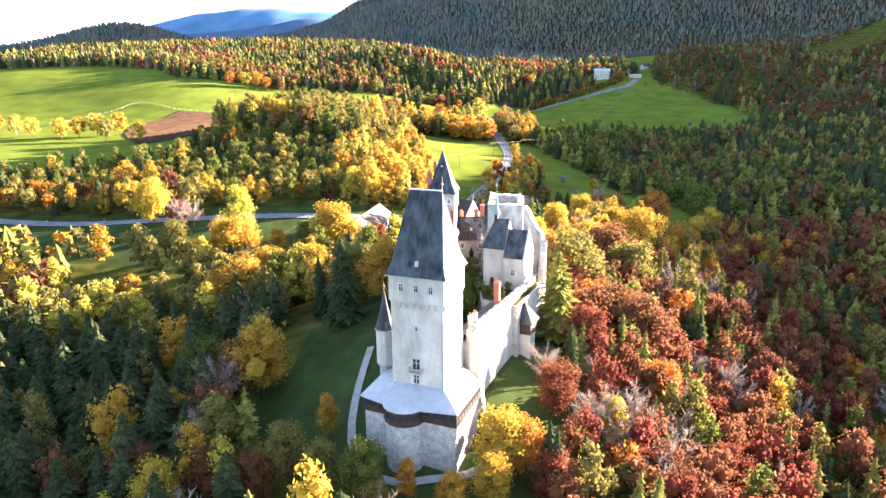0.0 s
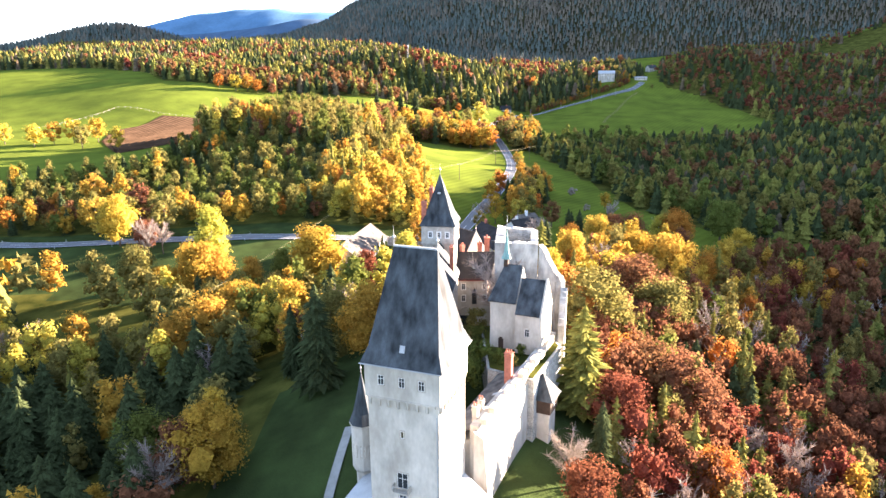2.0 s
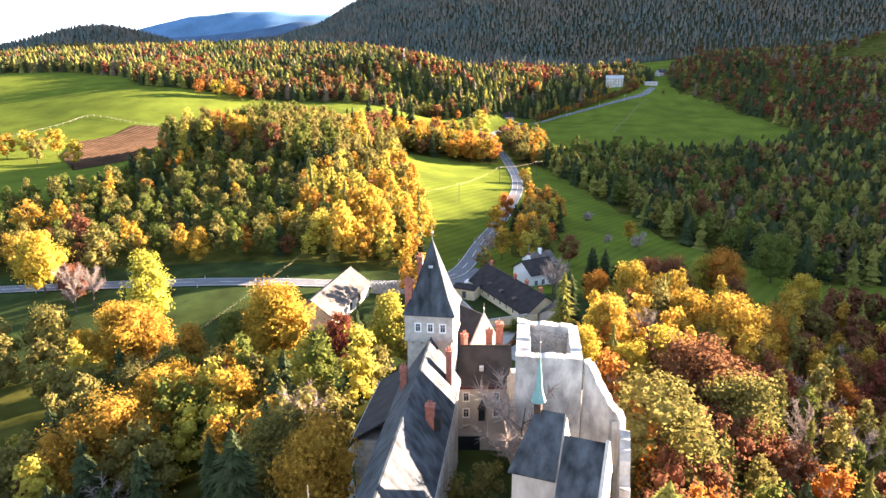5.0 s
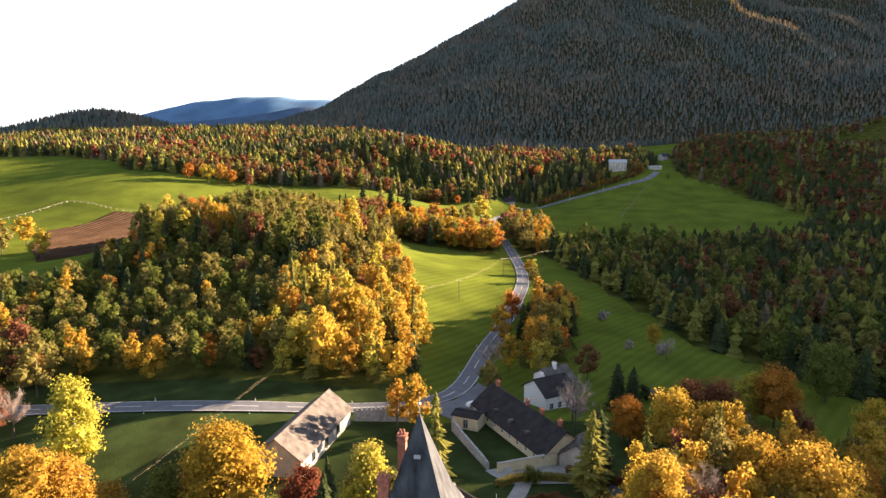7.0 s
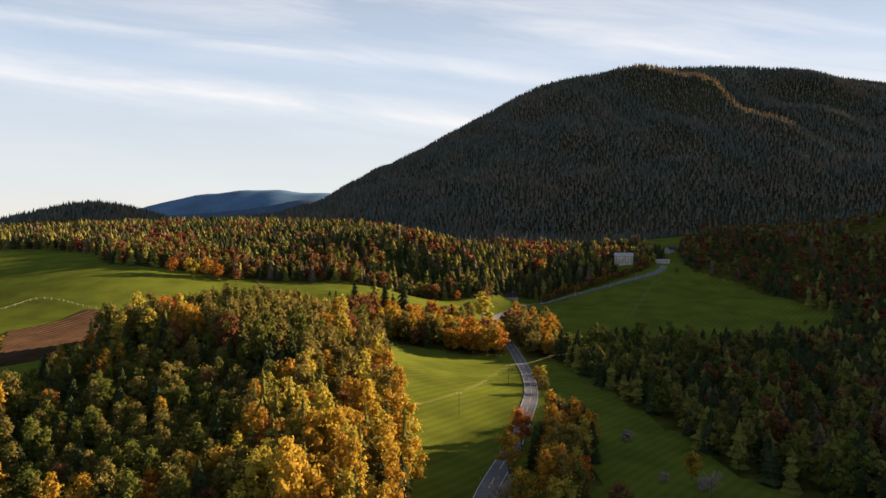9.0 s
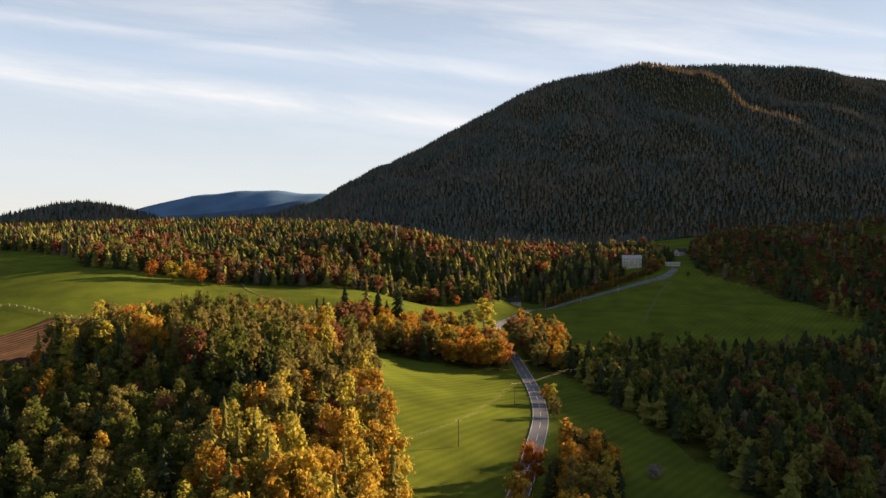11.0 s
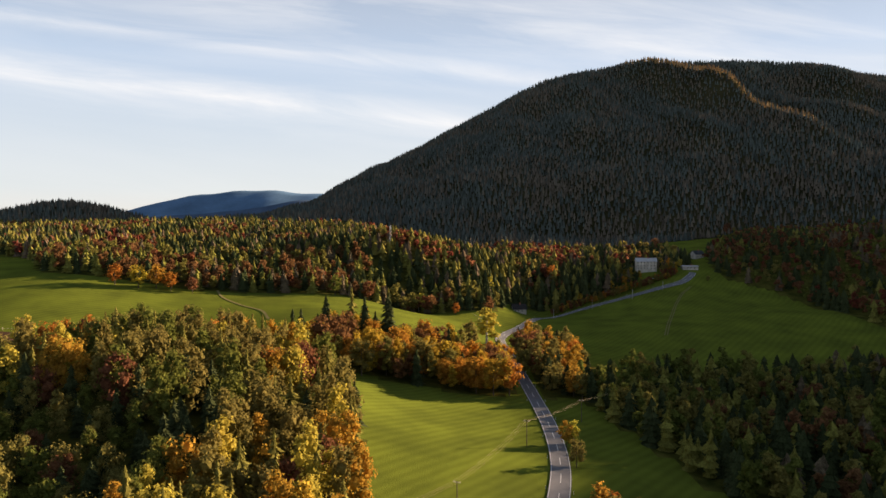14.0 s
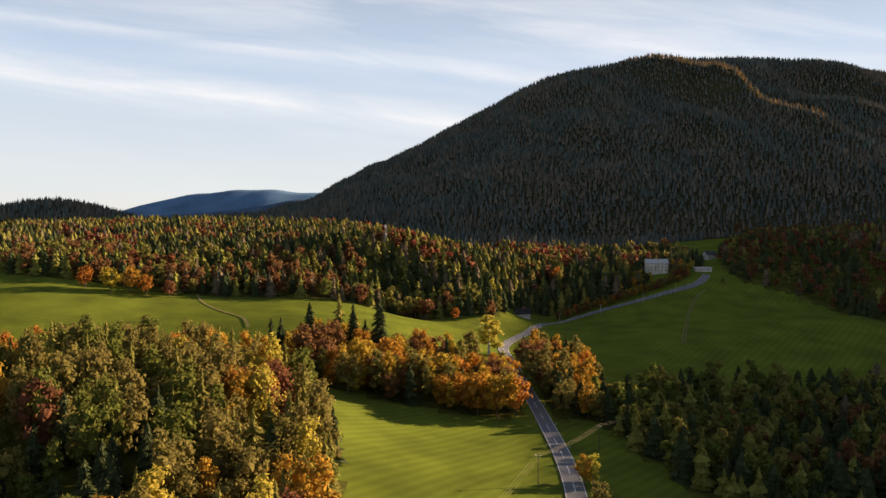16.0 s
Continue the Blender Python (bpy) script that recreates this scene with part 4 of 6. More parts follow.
ROW = """
lemon tall 34.0 699.4 25 1.9
gold round -27.3 611.4 20.9 1.16
orange round -16.0 624.3 20.9 1.05
olive round -2.7 611.6 19.4 1.16
gold round 5.9 619.4 17.9 1.16
orange round 14.7 618.1 17.9 1.05
orange round 22.2 592.5 17.9 1.05
gold round 30.1 590.3 17.9 1.05
orange round 37.7 592.7 17.9 1.16
rust round -51.5 615.5 23.9 1.16
rust round -45.6 633.4 22.4 1.05
fir fir -54.6 636.8 28.3 1.05
larch larch -42.3 647.9 31.3 1.05
fir fir -35.1 645.1 28.3 0.95
fir fir -22.9 651.9 29.9 1.16
fir fir -68.2 617.9 23.9 1.05
fir fir -64.9 622.3 23.9 1.05
rust round -20.8 606.6 17.9 1.05
rust round -7.3 603.7 13.4 1.05
olive round -31.7 597.6 17.9 1.05
olive tall 20.9 648.5 23.9 1.05
fir fir 9.8 631.8 22.4 0.95
"""
VERGE = """
rust round 50.9 681.1 15.6 1.16
rust round 62.4 686.8 14.4 1.26
fir fir 71.8 670.9 16.8 1.26
orange tall 66.0 620.0 12 1.05
gold round 68.8 599.4 14.4 1.05
olive round 72.3 595.9 13.2 1.05
lemon tall 53.5 517.0 10.8 1.05
gold round 51.0 517.2 9.6 1.05
olive round 49.5 634.1 14.4 1.05
rust round 59.4 638.0 14.4 1.05
olive round 50.3 495.2 9.6 1.05
orange round 31.7 419.2 15.6 1.05
gold round 25.1 396.8 14.4 1.05
fir fir 34.5 402.0 14.4 1.26
fir fir 51.1 428.6 16.8 1.16
fir fir 54.7 420.6 15.6 1.16
fir fir 46.8 429.4 15.6 1.16
fir fir 55.2 407.6 14.4 1.16
bare bare 19.2 361.0 13.2 1.05
gold round 25.3 364.1 14.4 1.05
gold round 36.9 385.5 14.4 1.05
olive round 43.0 370.6 13.2 1.05
rust round 50.7 354.0 13.2 1.16
lemon round 35.1 356.9 14.4 1.05
larch larch 0.6 278.0 20.4 1.16
fir fir 36.1 272.7 18 1.26
bare bare 37.6 305.5 13.2 1.05
fir fir 55.9 333.6 12 1.26
fir fir 59.4 331.6 10.8 1.26
gold round 83.4 391.0 9.6 1.05
bare bare 83.9 375.4 8.4 1.26
orange round 48.4 298.2 12 1.05
gold tall -10.2 308.1 15.6 1.05
gold round -4.8 305.4 17 0.8
olive round 17.1 343.0 10.8 1.05
"""
HEDGE = """
yellow round -286.1 532.8 16.8 1.21
gold round -278.8 545.0 16.8 1.21
yellow round -267.9 552.3 18.2 1.21
gold round -253.6 559.2 18.2 1.21
yellow round -220.8 516.6 16.8 1.21
lemon round -331.1 552.6 15.4 1.21
yellow round -312.2 541.9 15.4 1.21
gold round -349.4 561.4 15.4 1.1
gold round -168.0 372.9 19.6 1.21
gold tall -155.9 372.8 21 1.21
rust round -139.4 355.5 18.2 1.1
olive round -118.7 328.8 18.2 1.1
olive round -252.1 531.5 16.8 1.1
yellow round -152.2 338.0 16.8 1.1
larch larch -160.7 253.8 14 1.32
larch larch -155.4 260.2 16 1.32
"""
BUSH = """
bare bush 73.7 388.9 3.5 1
bare bush 74.5 437.6 4 1
bare bush 84.5 383.2 4 1.2
fir bush 63.9 333.4 5 1
bare bush 67.6 333.9 4 1
green bush 21.6 272.6 4 1
bare bush 75.7 440.3 4 1.2
"""


COURT = """
gold tall -87.4 268.3 18 1.1
gold round -77.1 264.0 17 1.1
lemon tall -63.4 256.3 15 1.1
gold round -41.1 259.9 23 1.1
olive tall -12.9 254.7 19 1.0
olive tall -7.3 248.2 15 1
yellow round -93.9 265.7 11 1.1
gold round -59.2 238.8 15 1.1
olive round -69.9 240.1 16 1.1
fir fir -48.5 246.6 16 .9
olive round -52.5 244.8 14 1
fir fir -18.3 240.7 20 .8
rust round -117.2 304.6 14 1
bare bare -109.9 302.4 13 1
green tall -26.8 234.6 16 .8
rust round 67.6 302.6 16 1.2
yellow tall 57.4 291.8 14 1.1
yellow tall 37.1 241.2 17 1.1
lemon round 92.8 325.1 14 1
gold round 80.2 270.0 16 1.2
orange round 51.8 309.8 9 1
bare bare 42.5 329.7 9 1.2
"""
FRINGE = """
yellow round -207.2 763.6 17 1.2
gold round -197.7 771.2 18 1.2
orange round -187.4 771.2 14 1.2
orange round -224.1 764.4 15 1.1
rust round -172.6 773.2 12 1.2
olive round -28.6 862.7 15 1.1
lemon round -12.7 854.4 16 1.2
green round -75.5 809.0 16 1.1
rust round -50.3 817.8 16 1.2
orange round 17.6 831.0 10 1
orange round 117.4 977.6 18 1.2
rust round 121.2 952.8 14 1.2
lemon tall 50.9 913.5 16 1
gold round 137 932 9 1
lemon round 161.8 960.0 10 1
rust round 104 927 11 1.1
olive round 187.8 989.1 13 1.1
rust round 182 957 7 1.2
rust round 214 945 6 1.3
olive round 226 968 9 1
lemon round 252.7 994.3 9 1
rust round 260.3 1106.9 20 1
rust round 428 1308 19 1.1
fir fir 252.2 1133.8 14 1
fir fir 191.3 1048.2 20 1.1
orange round 238 964 6 1
olive round 263 945 6 1.2
fir fir 274.5 1064.8 14 1
"""
GROUPS = (("bright trees before the far wood", FRINGE), ("trees on the lower castle slopes", COURT), ("trees in the castle park", PARK), ("trees on the castle slope", SLOPE), ("tree row between the meadows", ROW), ("trees along the road", VERGE), ("hedgerow trees of the upper fields", HEDGE), ("shrubs on the meadow", BUSH))
n_tree = 0
for group_name, table in GROUPS:
    for line in table.strip().split("\n"):
        kind, form, x, y, h, wide = line.split()
        single_tree(kind, form, float(x), float(y), float(h), n_tree % 3, float(wide), group_name, 0 if table in (PARK, SLOPE, COURT) or form == "bush" else 1)
        n_tree += 1


# ---------- castle ----------
SHARED = {}


def shared(key, name, make, material):
    if key not in SHARED:
        bm = make()
        me = bpy.data.meshes.new(name)
        bm.to_mesh(me)
        bm.free()
        me.materials.append(material)
        SHARED[key] = me
    return SHARED[key]


def put(name, mesh, parent, m):
    ob = new(name, mesh)
    ob.parent = parent
    ob.matrix_local = m
    return ob


TURN = {"front": 0, "right": 90, "back": 180, "left": -90}


def window(parent, x, y, z, w, h, side="front", stone=M_STONE, cross=True, arched=False):
    """A casement in a stone surround, standing in the wall's face; the origin is the middle of its sill."""
    m = pose(x, y, z, 0, 0, TURN[side])

    def surround():
        t = 0.16
        bm = boxes((-w / 2 - t, -0.09, -0.14, w / 2 + t, 0.1, 0), (-w / 2 - t, -0.05, h, w / 2 + t, 0.1, h + t), (-w / 2 - t, -0.05, 0, -w / 2, 0.1, h), (w / 2, -0.05, 0, w / 2 + t, 0.1, h))
        if arched:
            box_into(bm, -w / 2, -0.05, h - 0.12, -w / 4, 0.05, h)
            box_into(bm, w / 4, -0.05, h - 0.12, w / 2, 0.05, h)
        return bm

    def bars():
        b = 0.05
        bm = boxes((-w / 2, -0.03, 0, -w / 2 + b, 0.02, h), (w / 2 - b, -0.03, 0, w / 2, 0.02, h), (-w / 2, -0.03, 0, w / 2, 0.02, b), (-w / 2, -0.03, h - b, w / 2, 0.02, h))
        if cross:
            for d in ((-b / 2, -0.03, 0, b / 2, 0.02, h), (-w / 2, -0.03, h * 0.62, w / 2, 0.02, h * 0.62 + b)):
                box_into(bm, *d)
        return bm

    ob = put("window", shared(("sur", w, h, stone.name, arched), "surround", surround, stone), parent, m)
    put("frame", shared(("bar", w, h, cross), "frame", bars, M_WHITE), ob, Matrix())
    put("pane", shared(("pane", w, h), "pane", lambda: boxes((-w / 2, -0.012, 0, w / 2, 0.02, h)), M_GLASS), ob, Matrix())
    return ob


def chimney(parent, x, y, z0, z1, w=0.9, d=0.9, material=None, pots=2, turn=0):
    material = material or M_BRICK
    ob = part("chimney", boxes((-w / 2, -d / 2, 0, w / 2, d / 2, z1 - z0), (-w / 2 - 0.1, -d / 2 - 0.1, z1 - z0 - 0.55, w / 2 + 0.1, d / 2 + 0.1, z1 - z0 - 0.3), (-w / 2 - 0.12, -d / 2 - 0.12, z1 - z0, w / 2 + 0.12, d / 2 + 0.12, z1 - z0 + 0.14)), material, parent)
    ob.matrix_local = pose(x, y, z0, 0, 0, turn)
    for i in range(pots):
        bm = bmesh.new()
        bmesh.ops.create_cone(bm, cap_ends=True, segments=8, radius1=0.16, radius2=0.12, depth=0.6, matrix=Matrix.Translation(((i - (pots - 1) / 2) * 0.4, 0, z1 - z0 + 0.42)))
        part("pot", bm, M_BRICK, ob)
    return ob


def finial(parent, x, y, z, h=1.8, ball=0.16):
    bm = bmesh.new()
    bmesh.ops.create_cone(bm, cap_ends=True, segments=6, radius1=0.06, radius2=0.02, depth=h, matrix=Matrix.Translation((x, y, z + h / 2)))
    bmesh.ops.create_uvsphere(bm, u_segments=8, v_segments=6, radius=ball, matrix=Matrix.Translation((x, y, z + h * 0.45)))
    return part("finial", bm, M_METAL, parent)


def cone_roof(parent, x, y, z0, z1, r, n=8, flare=0.25, material=None, name="spire"):
    pts = []
    for rr, z in ((r + flare, z0), (r * 0.78, z0 + (z1 - z0) * 0.2), (r * 0.38, z0 + (z1 - z0) * 0.58)):
        pts += [(x + rr * math.cos((i + 0.5) * 2 * math.pi / n), y + rr * math.sin((i + 0.5) * 2 * math.pi / n), z) for i in range(n)]
    pts.append((x, y, z1))
    f = [tuple(range(n))]
    for k in (0, 1):
        f += [(k * n + i, k * n + (i + 1) % n, (k + 1) * n + (i + 1) % n, (k + 1) * n + i) for i in range(n)]
    f += [(2 * n + i, 2 * n + (i + 1) % n, 3 * n) for i in range(n)]
    return part(name, solid(pts, f), material or M_SLATE, parent)


def ngon(r, n, x=0, y=0, a0=0.5):
    return [(x + r * math.cos((i + a0) * 2 * math.pi / n), y + r * math.sin((i + a0) * 2 * math.pi / n)) for i in range(n)]


def corbel_mesh():
    """One bracket that carries the half-round arch to its neighbour, cut from one block."""
    arch = [(0.66 - 0.5 * math.cos(math.pi * k / 8), 1.02 + 0.38 * math.sin(math.pi * k / 8)) for k in range(9)]
    line = [(-0.17, 1.5), (-0.17, 0.5), (-0.12, 0.15), (0.12, 0.15), (0.17, 0.5)] + arch[:-1] + [(1.155, 1.02), (1.155, 1.5)]
    n = len(line)
    pts = [(x, -0.34 if z > 0.45 else -0.16, z) for x, z in line] + [(x, 0.02, z) for x, z in line]
    return solid(pts, [tuple(range(n)), tuple(range(n, 2 * n))] + [(i, (i + 1) % n, n + (i + 1) % n, n + i) for i in range(n)])


KEEP = pose(-3.12, 121.06, 27, 0, 0, -20.2)
keep = thing("castle_keep", KEEP, "tall whitewashed castle keep with a steep dark slate roof", "tower")
part("wall", boxes((-4.95, -5.15, -2, 4.95, 5.15, 29.4), (-5.2, -5.4, 29.8, 5.2, 5.4, 34.4), (-5.0, -5.2, 29.4, 5.0, 5.2, 29.8)), M_PLASTER, keep)
cm = shared("corbel", "corbel", corbel_mesh, M_PLASTER)
for i in range(7):
    for side, (fx_, fy_) in {"front": (-4.6 + i * 1.33, -5.15), "right": (4.95, -4.7 + i * 1.36), "left": (-4.95, 4.7 - i * 1.36)}.items():
        put("corbel", cm, keep, pose(fx_, fy_, 28.4, 0, 0, TURN[side]))
ez, rz = 34.4, 48.8
part("roof", solid([(-5.6, -5.8, ez), (5.6, -5.8, ez), (5.6, 5.8, ez), (-5.6, 5.8, ez), (-5.6, -5.8, ez + 0.2), (5.6, -5.8, ez + 0.2), (5.6, 5.8, ez + 0.2), (-5.6, 5.8, ez + 0.2),
                    (-4.85, -4.75, ez + 2.2), (4.85, -4.75, ez + 2.2), (4.85, 4.75, ez + 2.2), (-4.85, 4.75, ez + 2.2), (-3.0, 0, rz), (3.0, 0, rz)],
                   [(0, 1, 2, 3), (0, 1, 5, 4), (1, 2, 6, 5), (2, 3, 7, 6), (3, 0, 4, 7), (4, 5, 9, 8), (5, 6, 10, 9), (6, 7, 11, 10), (7, 4, 8, 11), (8, 9, 13, 12), (10, 11, 12, 13), (9, 10, 13), (11, 8, 12)]), M_SLATE, keep, "steep blue-grey slate roof with dark weathering")
part("ridge_cap", boxes((-3.05, -0.14, rz - 0.1, 3.05, 0.14, rz + 0.12)), M_SHEET, keep)
finial(keep, -3.0, 0, rz, 2.6, 0.22)
finial(keep, 3.0, 0, rz, 2.6, 0.22)
part("skylight", solid([(-0.32, -5.0, 36.3), (0.32, -5.0, 36.3), (0.32, -4.7, 37.2), (-0.32, -4.7, 37.2), (-0.32, -5.18, 36.4), (0.32, -5.18, 36.4), (0.32, -4.87, 37.3), (-0.32, -4.87, 37.3)],
                       [(0, 1, 2, 3), (4, 5, 6, 7), (0, 1, 5, 4), (1, 2, 6, 5), (2, 3, 7, 6), (3, 0, 4, 7)]), M_SHEET, keep)
for x in (-2.9, 0, 2.7):
    window(keep, x, -5.4, 31.7, 0.8, 1.35)
for y in (-2.8, 0.2, 3.0):
    window(keep, 5.2, y, 31.7, 0.8, 1.35, "right")
window(keep, -0.2, -5.15, 24.3, 0.45, 1.0, cross=False)
window(keep, -0.3, -5.15, 16.8, 1.5, 2.3)
window(keep, -0.3, -5.15, 14.2, 1.1, 1.7)
balcony = part("balcony", boxes((-1.5, -6.15, 16.45, 0.9, -5.15, 16.65), (-1.5, -6.15, 16.65, -1.42, -5.15, 17.5), (0.82, -6.15, 16.65, 0.9, -5.15, 17.5), (-1.5, -6.15, 17.4, 0.9, -6.07, 17.5)), M_STONE, keep)
for i in range(11):
    part("baluster", boxes((-1.4 + i * 0.22, -6.13, 16.65, -1.36 + i * 0.22, -6.09, 17.4)), M_METAL, balcony)
window(keep, 4.95, 0.5, 19.5, 0.5, 2.6, "right", cross=False)
part("gutter", boxes((-5.72, -5.95, ez + 0.02, 5.72, -5.82, ez + 0.14), (5.62, -5.82, ez + 0.02, 5.75, 5.85, ez + 0.14)), M_SHEET, keep)
part("downpipe", boxes((4.62, -5.3, 14.2, 4.72, -5.2, 28.2)), M_SHEET, keep)

# the low bastion round its foot, with a timber gallery under a metal roof
bast = thing("keep_bastion", KEEP, "pale rubble bastion with dark timber gallery and metal roof", "bastion")
arc = [(-1.2 + 3.5 * math.cos(math.radians(a)), -8.6 + 3.3 * math.sin(math.radians(a))) for a in range(180, 361, 22)]
outline = [(-9.4, -8.0)] + arc + [(8.4, -8.9), (8.8, 3.0), (4.9, 5.0), (-9.4, 4.0)]
part("stone_base", prism(outline, -1.5, 9.4), M_RUBBLE, bast)
gal = [(-9.7, -8.3)] + [(-1.2 + (x + 1.2) * 1.06, -8.6 + (y + 8.6) * 1.06 - 0.1) for x, y in arc] + [(8.7, -9.2), (9.1, 3.2), (4.9, 5.2), (-9.7, 4.2)]
part("timber_gallery", prism(gal, 9.0, 11.75), M_WOOD, bast)
for i, ((x0, y0), (x1, y1)) in enumerate(zip(gal[:-2], gal[1:-1])):
    n = max(1, int(math.hypot(x1 - x0, y1 - y0) / 1.3))
    for k in range(n):
        px, py = x0 + (x1 - x0) * (k + 0.5) / n, y0 + (y1 - y0) * (k + 0.5) / n
        a = math.degrees(math.atan2(y1 - y0, x1 - x0))
        w = 0.36 * math.hypot(x1 - x0, y1 - y0) / n
        part("gallery_window", boxes((-w, -0.03, 0, w, 0.06, 0.95)), M_GLASS, bast).matrix_local = pose(px, py, 10.2, 0, 0, a)
        part("post", boxes((-0.08, -0.1, 0, 0.08, 0.06, 2.6)), M_WOOD, bast).matrix_local = pose(x0 + (x1 - x0) * k / n, y0 + (y1 - y0) * k / n, 9.1, 0, 0, a)
eave = [(-10.0, -8.6)] + [(-1.2 + (x + 1.2) * 1.13, -8.6 + (y + 8.6) * 1.13 - 0.1) for x, y in arc[1:-1]] + [(9.0, -9.5), (9.4, 3.4), (4.95, 6.0), (-10.0, 4.4)]
top = [(-4.9, -5.1)] + [(-1.9 + i * 0.35, -5.1) for i in range(len(arc) - 2)] + [(4.9, -5.1), (4.9, 3.0), (4.9, 5.1), (-4.9, 4.4)]
n_e = len(eave)
part("roof", solid([(x, y, 11.75) for x, y in eave] + [(x, y, 11.95) for x, y in eave] + [(x, y, 14.05) for x, y in top], [tuple(range(n_e)), tuple(range(2 * n_e, 3 * n_e))] + [(i, (i + 1) % n_e, n_e + (i + 1) % n_e, n_e + i) for i in range(n_e)] + [(n_e + i, n_e + (i + 1) % n_e, 2 * n_e + (i + 1) % n_e, 2 * n_e + i) for i in range(n_e)]), M_SHEET, bast, "grey standing-seam metal roof")
for i in range(26):
    x = -9.4 + i * 0.72
    if x < -4.9:
        continue
    y0, z0 = (-9.0 if not -4.6 < x < 2.4 else -9.2), 12.05
    part("seam", solid([(x - 0.02, y0, z0 - 0.1), (x + 0.02, y0, z0 - 0.1), (x + 0.02, -5.15, 14.05), (x - 0.02, -5.15, 14.05), (x - 0.02, y0, z0 + 0.02), (x + 0.02, y0, z0 + 0.02), (x + 0.02, -5.15, 14.14), (x - 0.02, -5.15, 14.14)],
                       [(0, 1, 2, 3), (4, 5, 6, 7), (0, 1, 5, 4), (1, 2, 6, 5), (2, 3, 7, 6), (3, 0, 4, 7)]), M_SHEET, bast)

# oriel turret beside the keep
tur = thing("oriel_turret", pose(-11.6, 127.6, 30, 0, 0, -20), "slim whitewashed oriel turret with a pointed slate spire", "tower")
part("wall", prism(ngon(1.2, 8), -3, 9.5), M_PLASTER, tur)
bm = bmesh.new()
bmesh.ops.create_cone(bm, cap_ends=True, segments=8, radius1=0.5, radius2=1.75, depth=1.6, matrix=Matrix.Translation((0, 0, 9.3)) @ Matrix.Rotation(math.pi / 8, 4, "Z"))
part("corbel", bm, M_STONE, tur)
part("oriel", prism(ngon(1.75, 8), 10.1, 17.4), M_PLASTER, tur)
part("cornice", prism(ngon(2.0, 8), 17.2, 17.5), M_STONE, tur)
cone_roof(tur, 0, 0, 17.5, 25.5, 1.75)
finial(tur, 0, 0, 25.3, 1.6)
for a in (-112.5, -67.5, -22.5):
    w = window(tur, 0, 0, 12.4, 0.55, 1.7)
    w.matrix_local = pose(1.62 * math.cos(math.radians(a)), 1.62 * math.sin(math.radians(a)), 12.4, 0, 0, a + 90)
wing = thing("link_wing", pose(-8.6, 126.5, 30, 0, 0, -12), "low whitewashed wing between keep and residence", "building")
part("wall", boxes((-2.4, 0, -4, 7.6, 21, 14.5)), M_PLASTER, wing)
part("roof", solid([(-2.8, -0.3, 14.5), (8.0, -0.3, 14.5), (8.0, 21, 14.5), (-2.8, 21, 14.5), (2.6, 2.5, 18.2), (2.6, 21, 18.2)], [(0, 1, 2, 3), (0, 1, 4), (1, 2, 5, 4), (3, 0, 4, 5), (2, 3, 5)]), M_SLATE, wing)
cone_roof(wing, -1.2, 2.0, 14.5, 20.5, 1.4)


def slope_pair(t, w, y0, y1, z_eave, z_ridge, over, roof_m, thick=0.25):
    k = (z_ridge - z_eave) / w
    for sgn in (-1, 1):
        e, ze = sgn * (w + over), z_eave - over * k
        part("roof_slope", solid([(e, y0, ze), (0, y0, z_ridge), (0, y1, z_ridge), (e, y1, ze), (e, y0, ze + thick), (0, y0, z_ridge + thick), (0, y1, z_ridge + thick), (e, y1, ze + thick)],
                                 [(0, 1, 2, 3), (4, 5, 6, 7), (0, 1, 5, 4), (1, 2, 6, 5), (2, 3, 7, 6), (3, 0, 4, 7)]), roof_m, t)
    part("ridge_cap", boxes((-0.13, y0 - 0.02, z_ridge + thick - 0.06, 0.13, y1 + 0.02, z_ridge + thick + 0.1)), roof_m, t)


def gabled(name, m, w, l, z_eave, z_ridge, wall_m, roof_m, label, category="building", over=0.4, base=-4.0, parapet=False):
    """A house body: length along local y, gables at both ends."""
    t = thing(name, m, label, category)
    up = 0.5 if parapet else -0.12
    part("wall", solid([(-w, 0, base), (w, 0, base), (w, l, base), (-w, l, base), (-w, 0, z_eave), (w, 0, z_eave), (w, l, z_eave), (-w, l, z_eave), (0, 0, z_ridge - 0.12), (0, l, z_ridge - 0.12)],
                       [(0, 1, 2, 3), (0, 1, 5, 8, 4), (3, 2, 6, 9, 7), (1, 2, 6, 5), (0, 3, 7, 4), (4, 8, 9, 7), (5, 8, 9, 6)]), wall_m, t)
    e = 0.0 if parapet else over
    slope_pair(t, w, -e, l + e, z_eave, z_ridge, over, roof_m)
    if parapet:
        for y0 in (-0.3, l):
            part("gable_parapet", solid([(-w - 0.3, y0, z_eave - 0.5), (w + 0.3, y0, z_eave - 0.5), (0, y0, z_ridge + 0.75), (-w - 0.3, y0 + 0.3, z_eave - 0.5), (w + 0.3, y0 + 0.3, z_eave - 0.5), (0, y0 + 0.3, z_ridge + 0.75)],
                                        [(0, 1, 2), (3, 4, 5), (0, 1, 4, 3), (1, 2, 5, 4), (2, 0, 3, 5)]), wall_m, t)
    return t


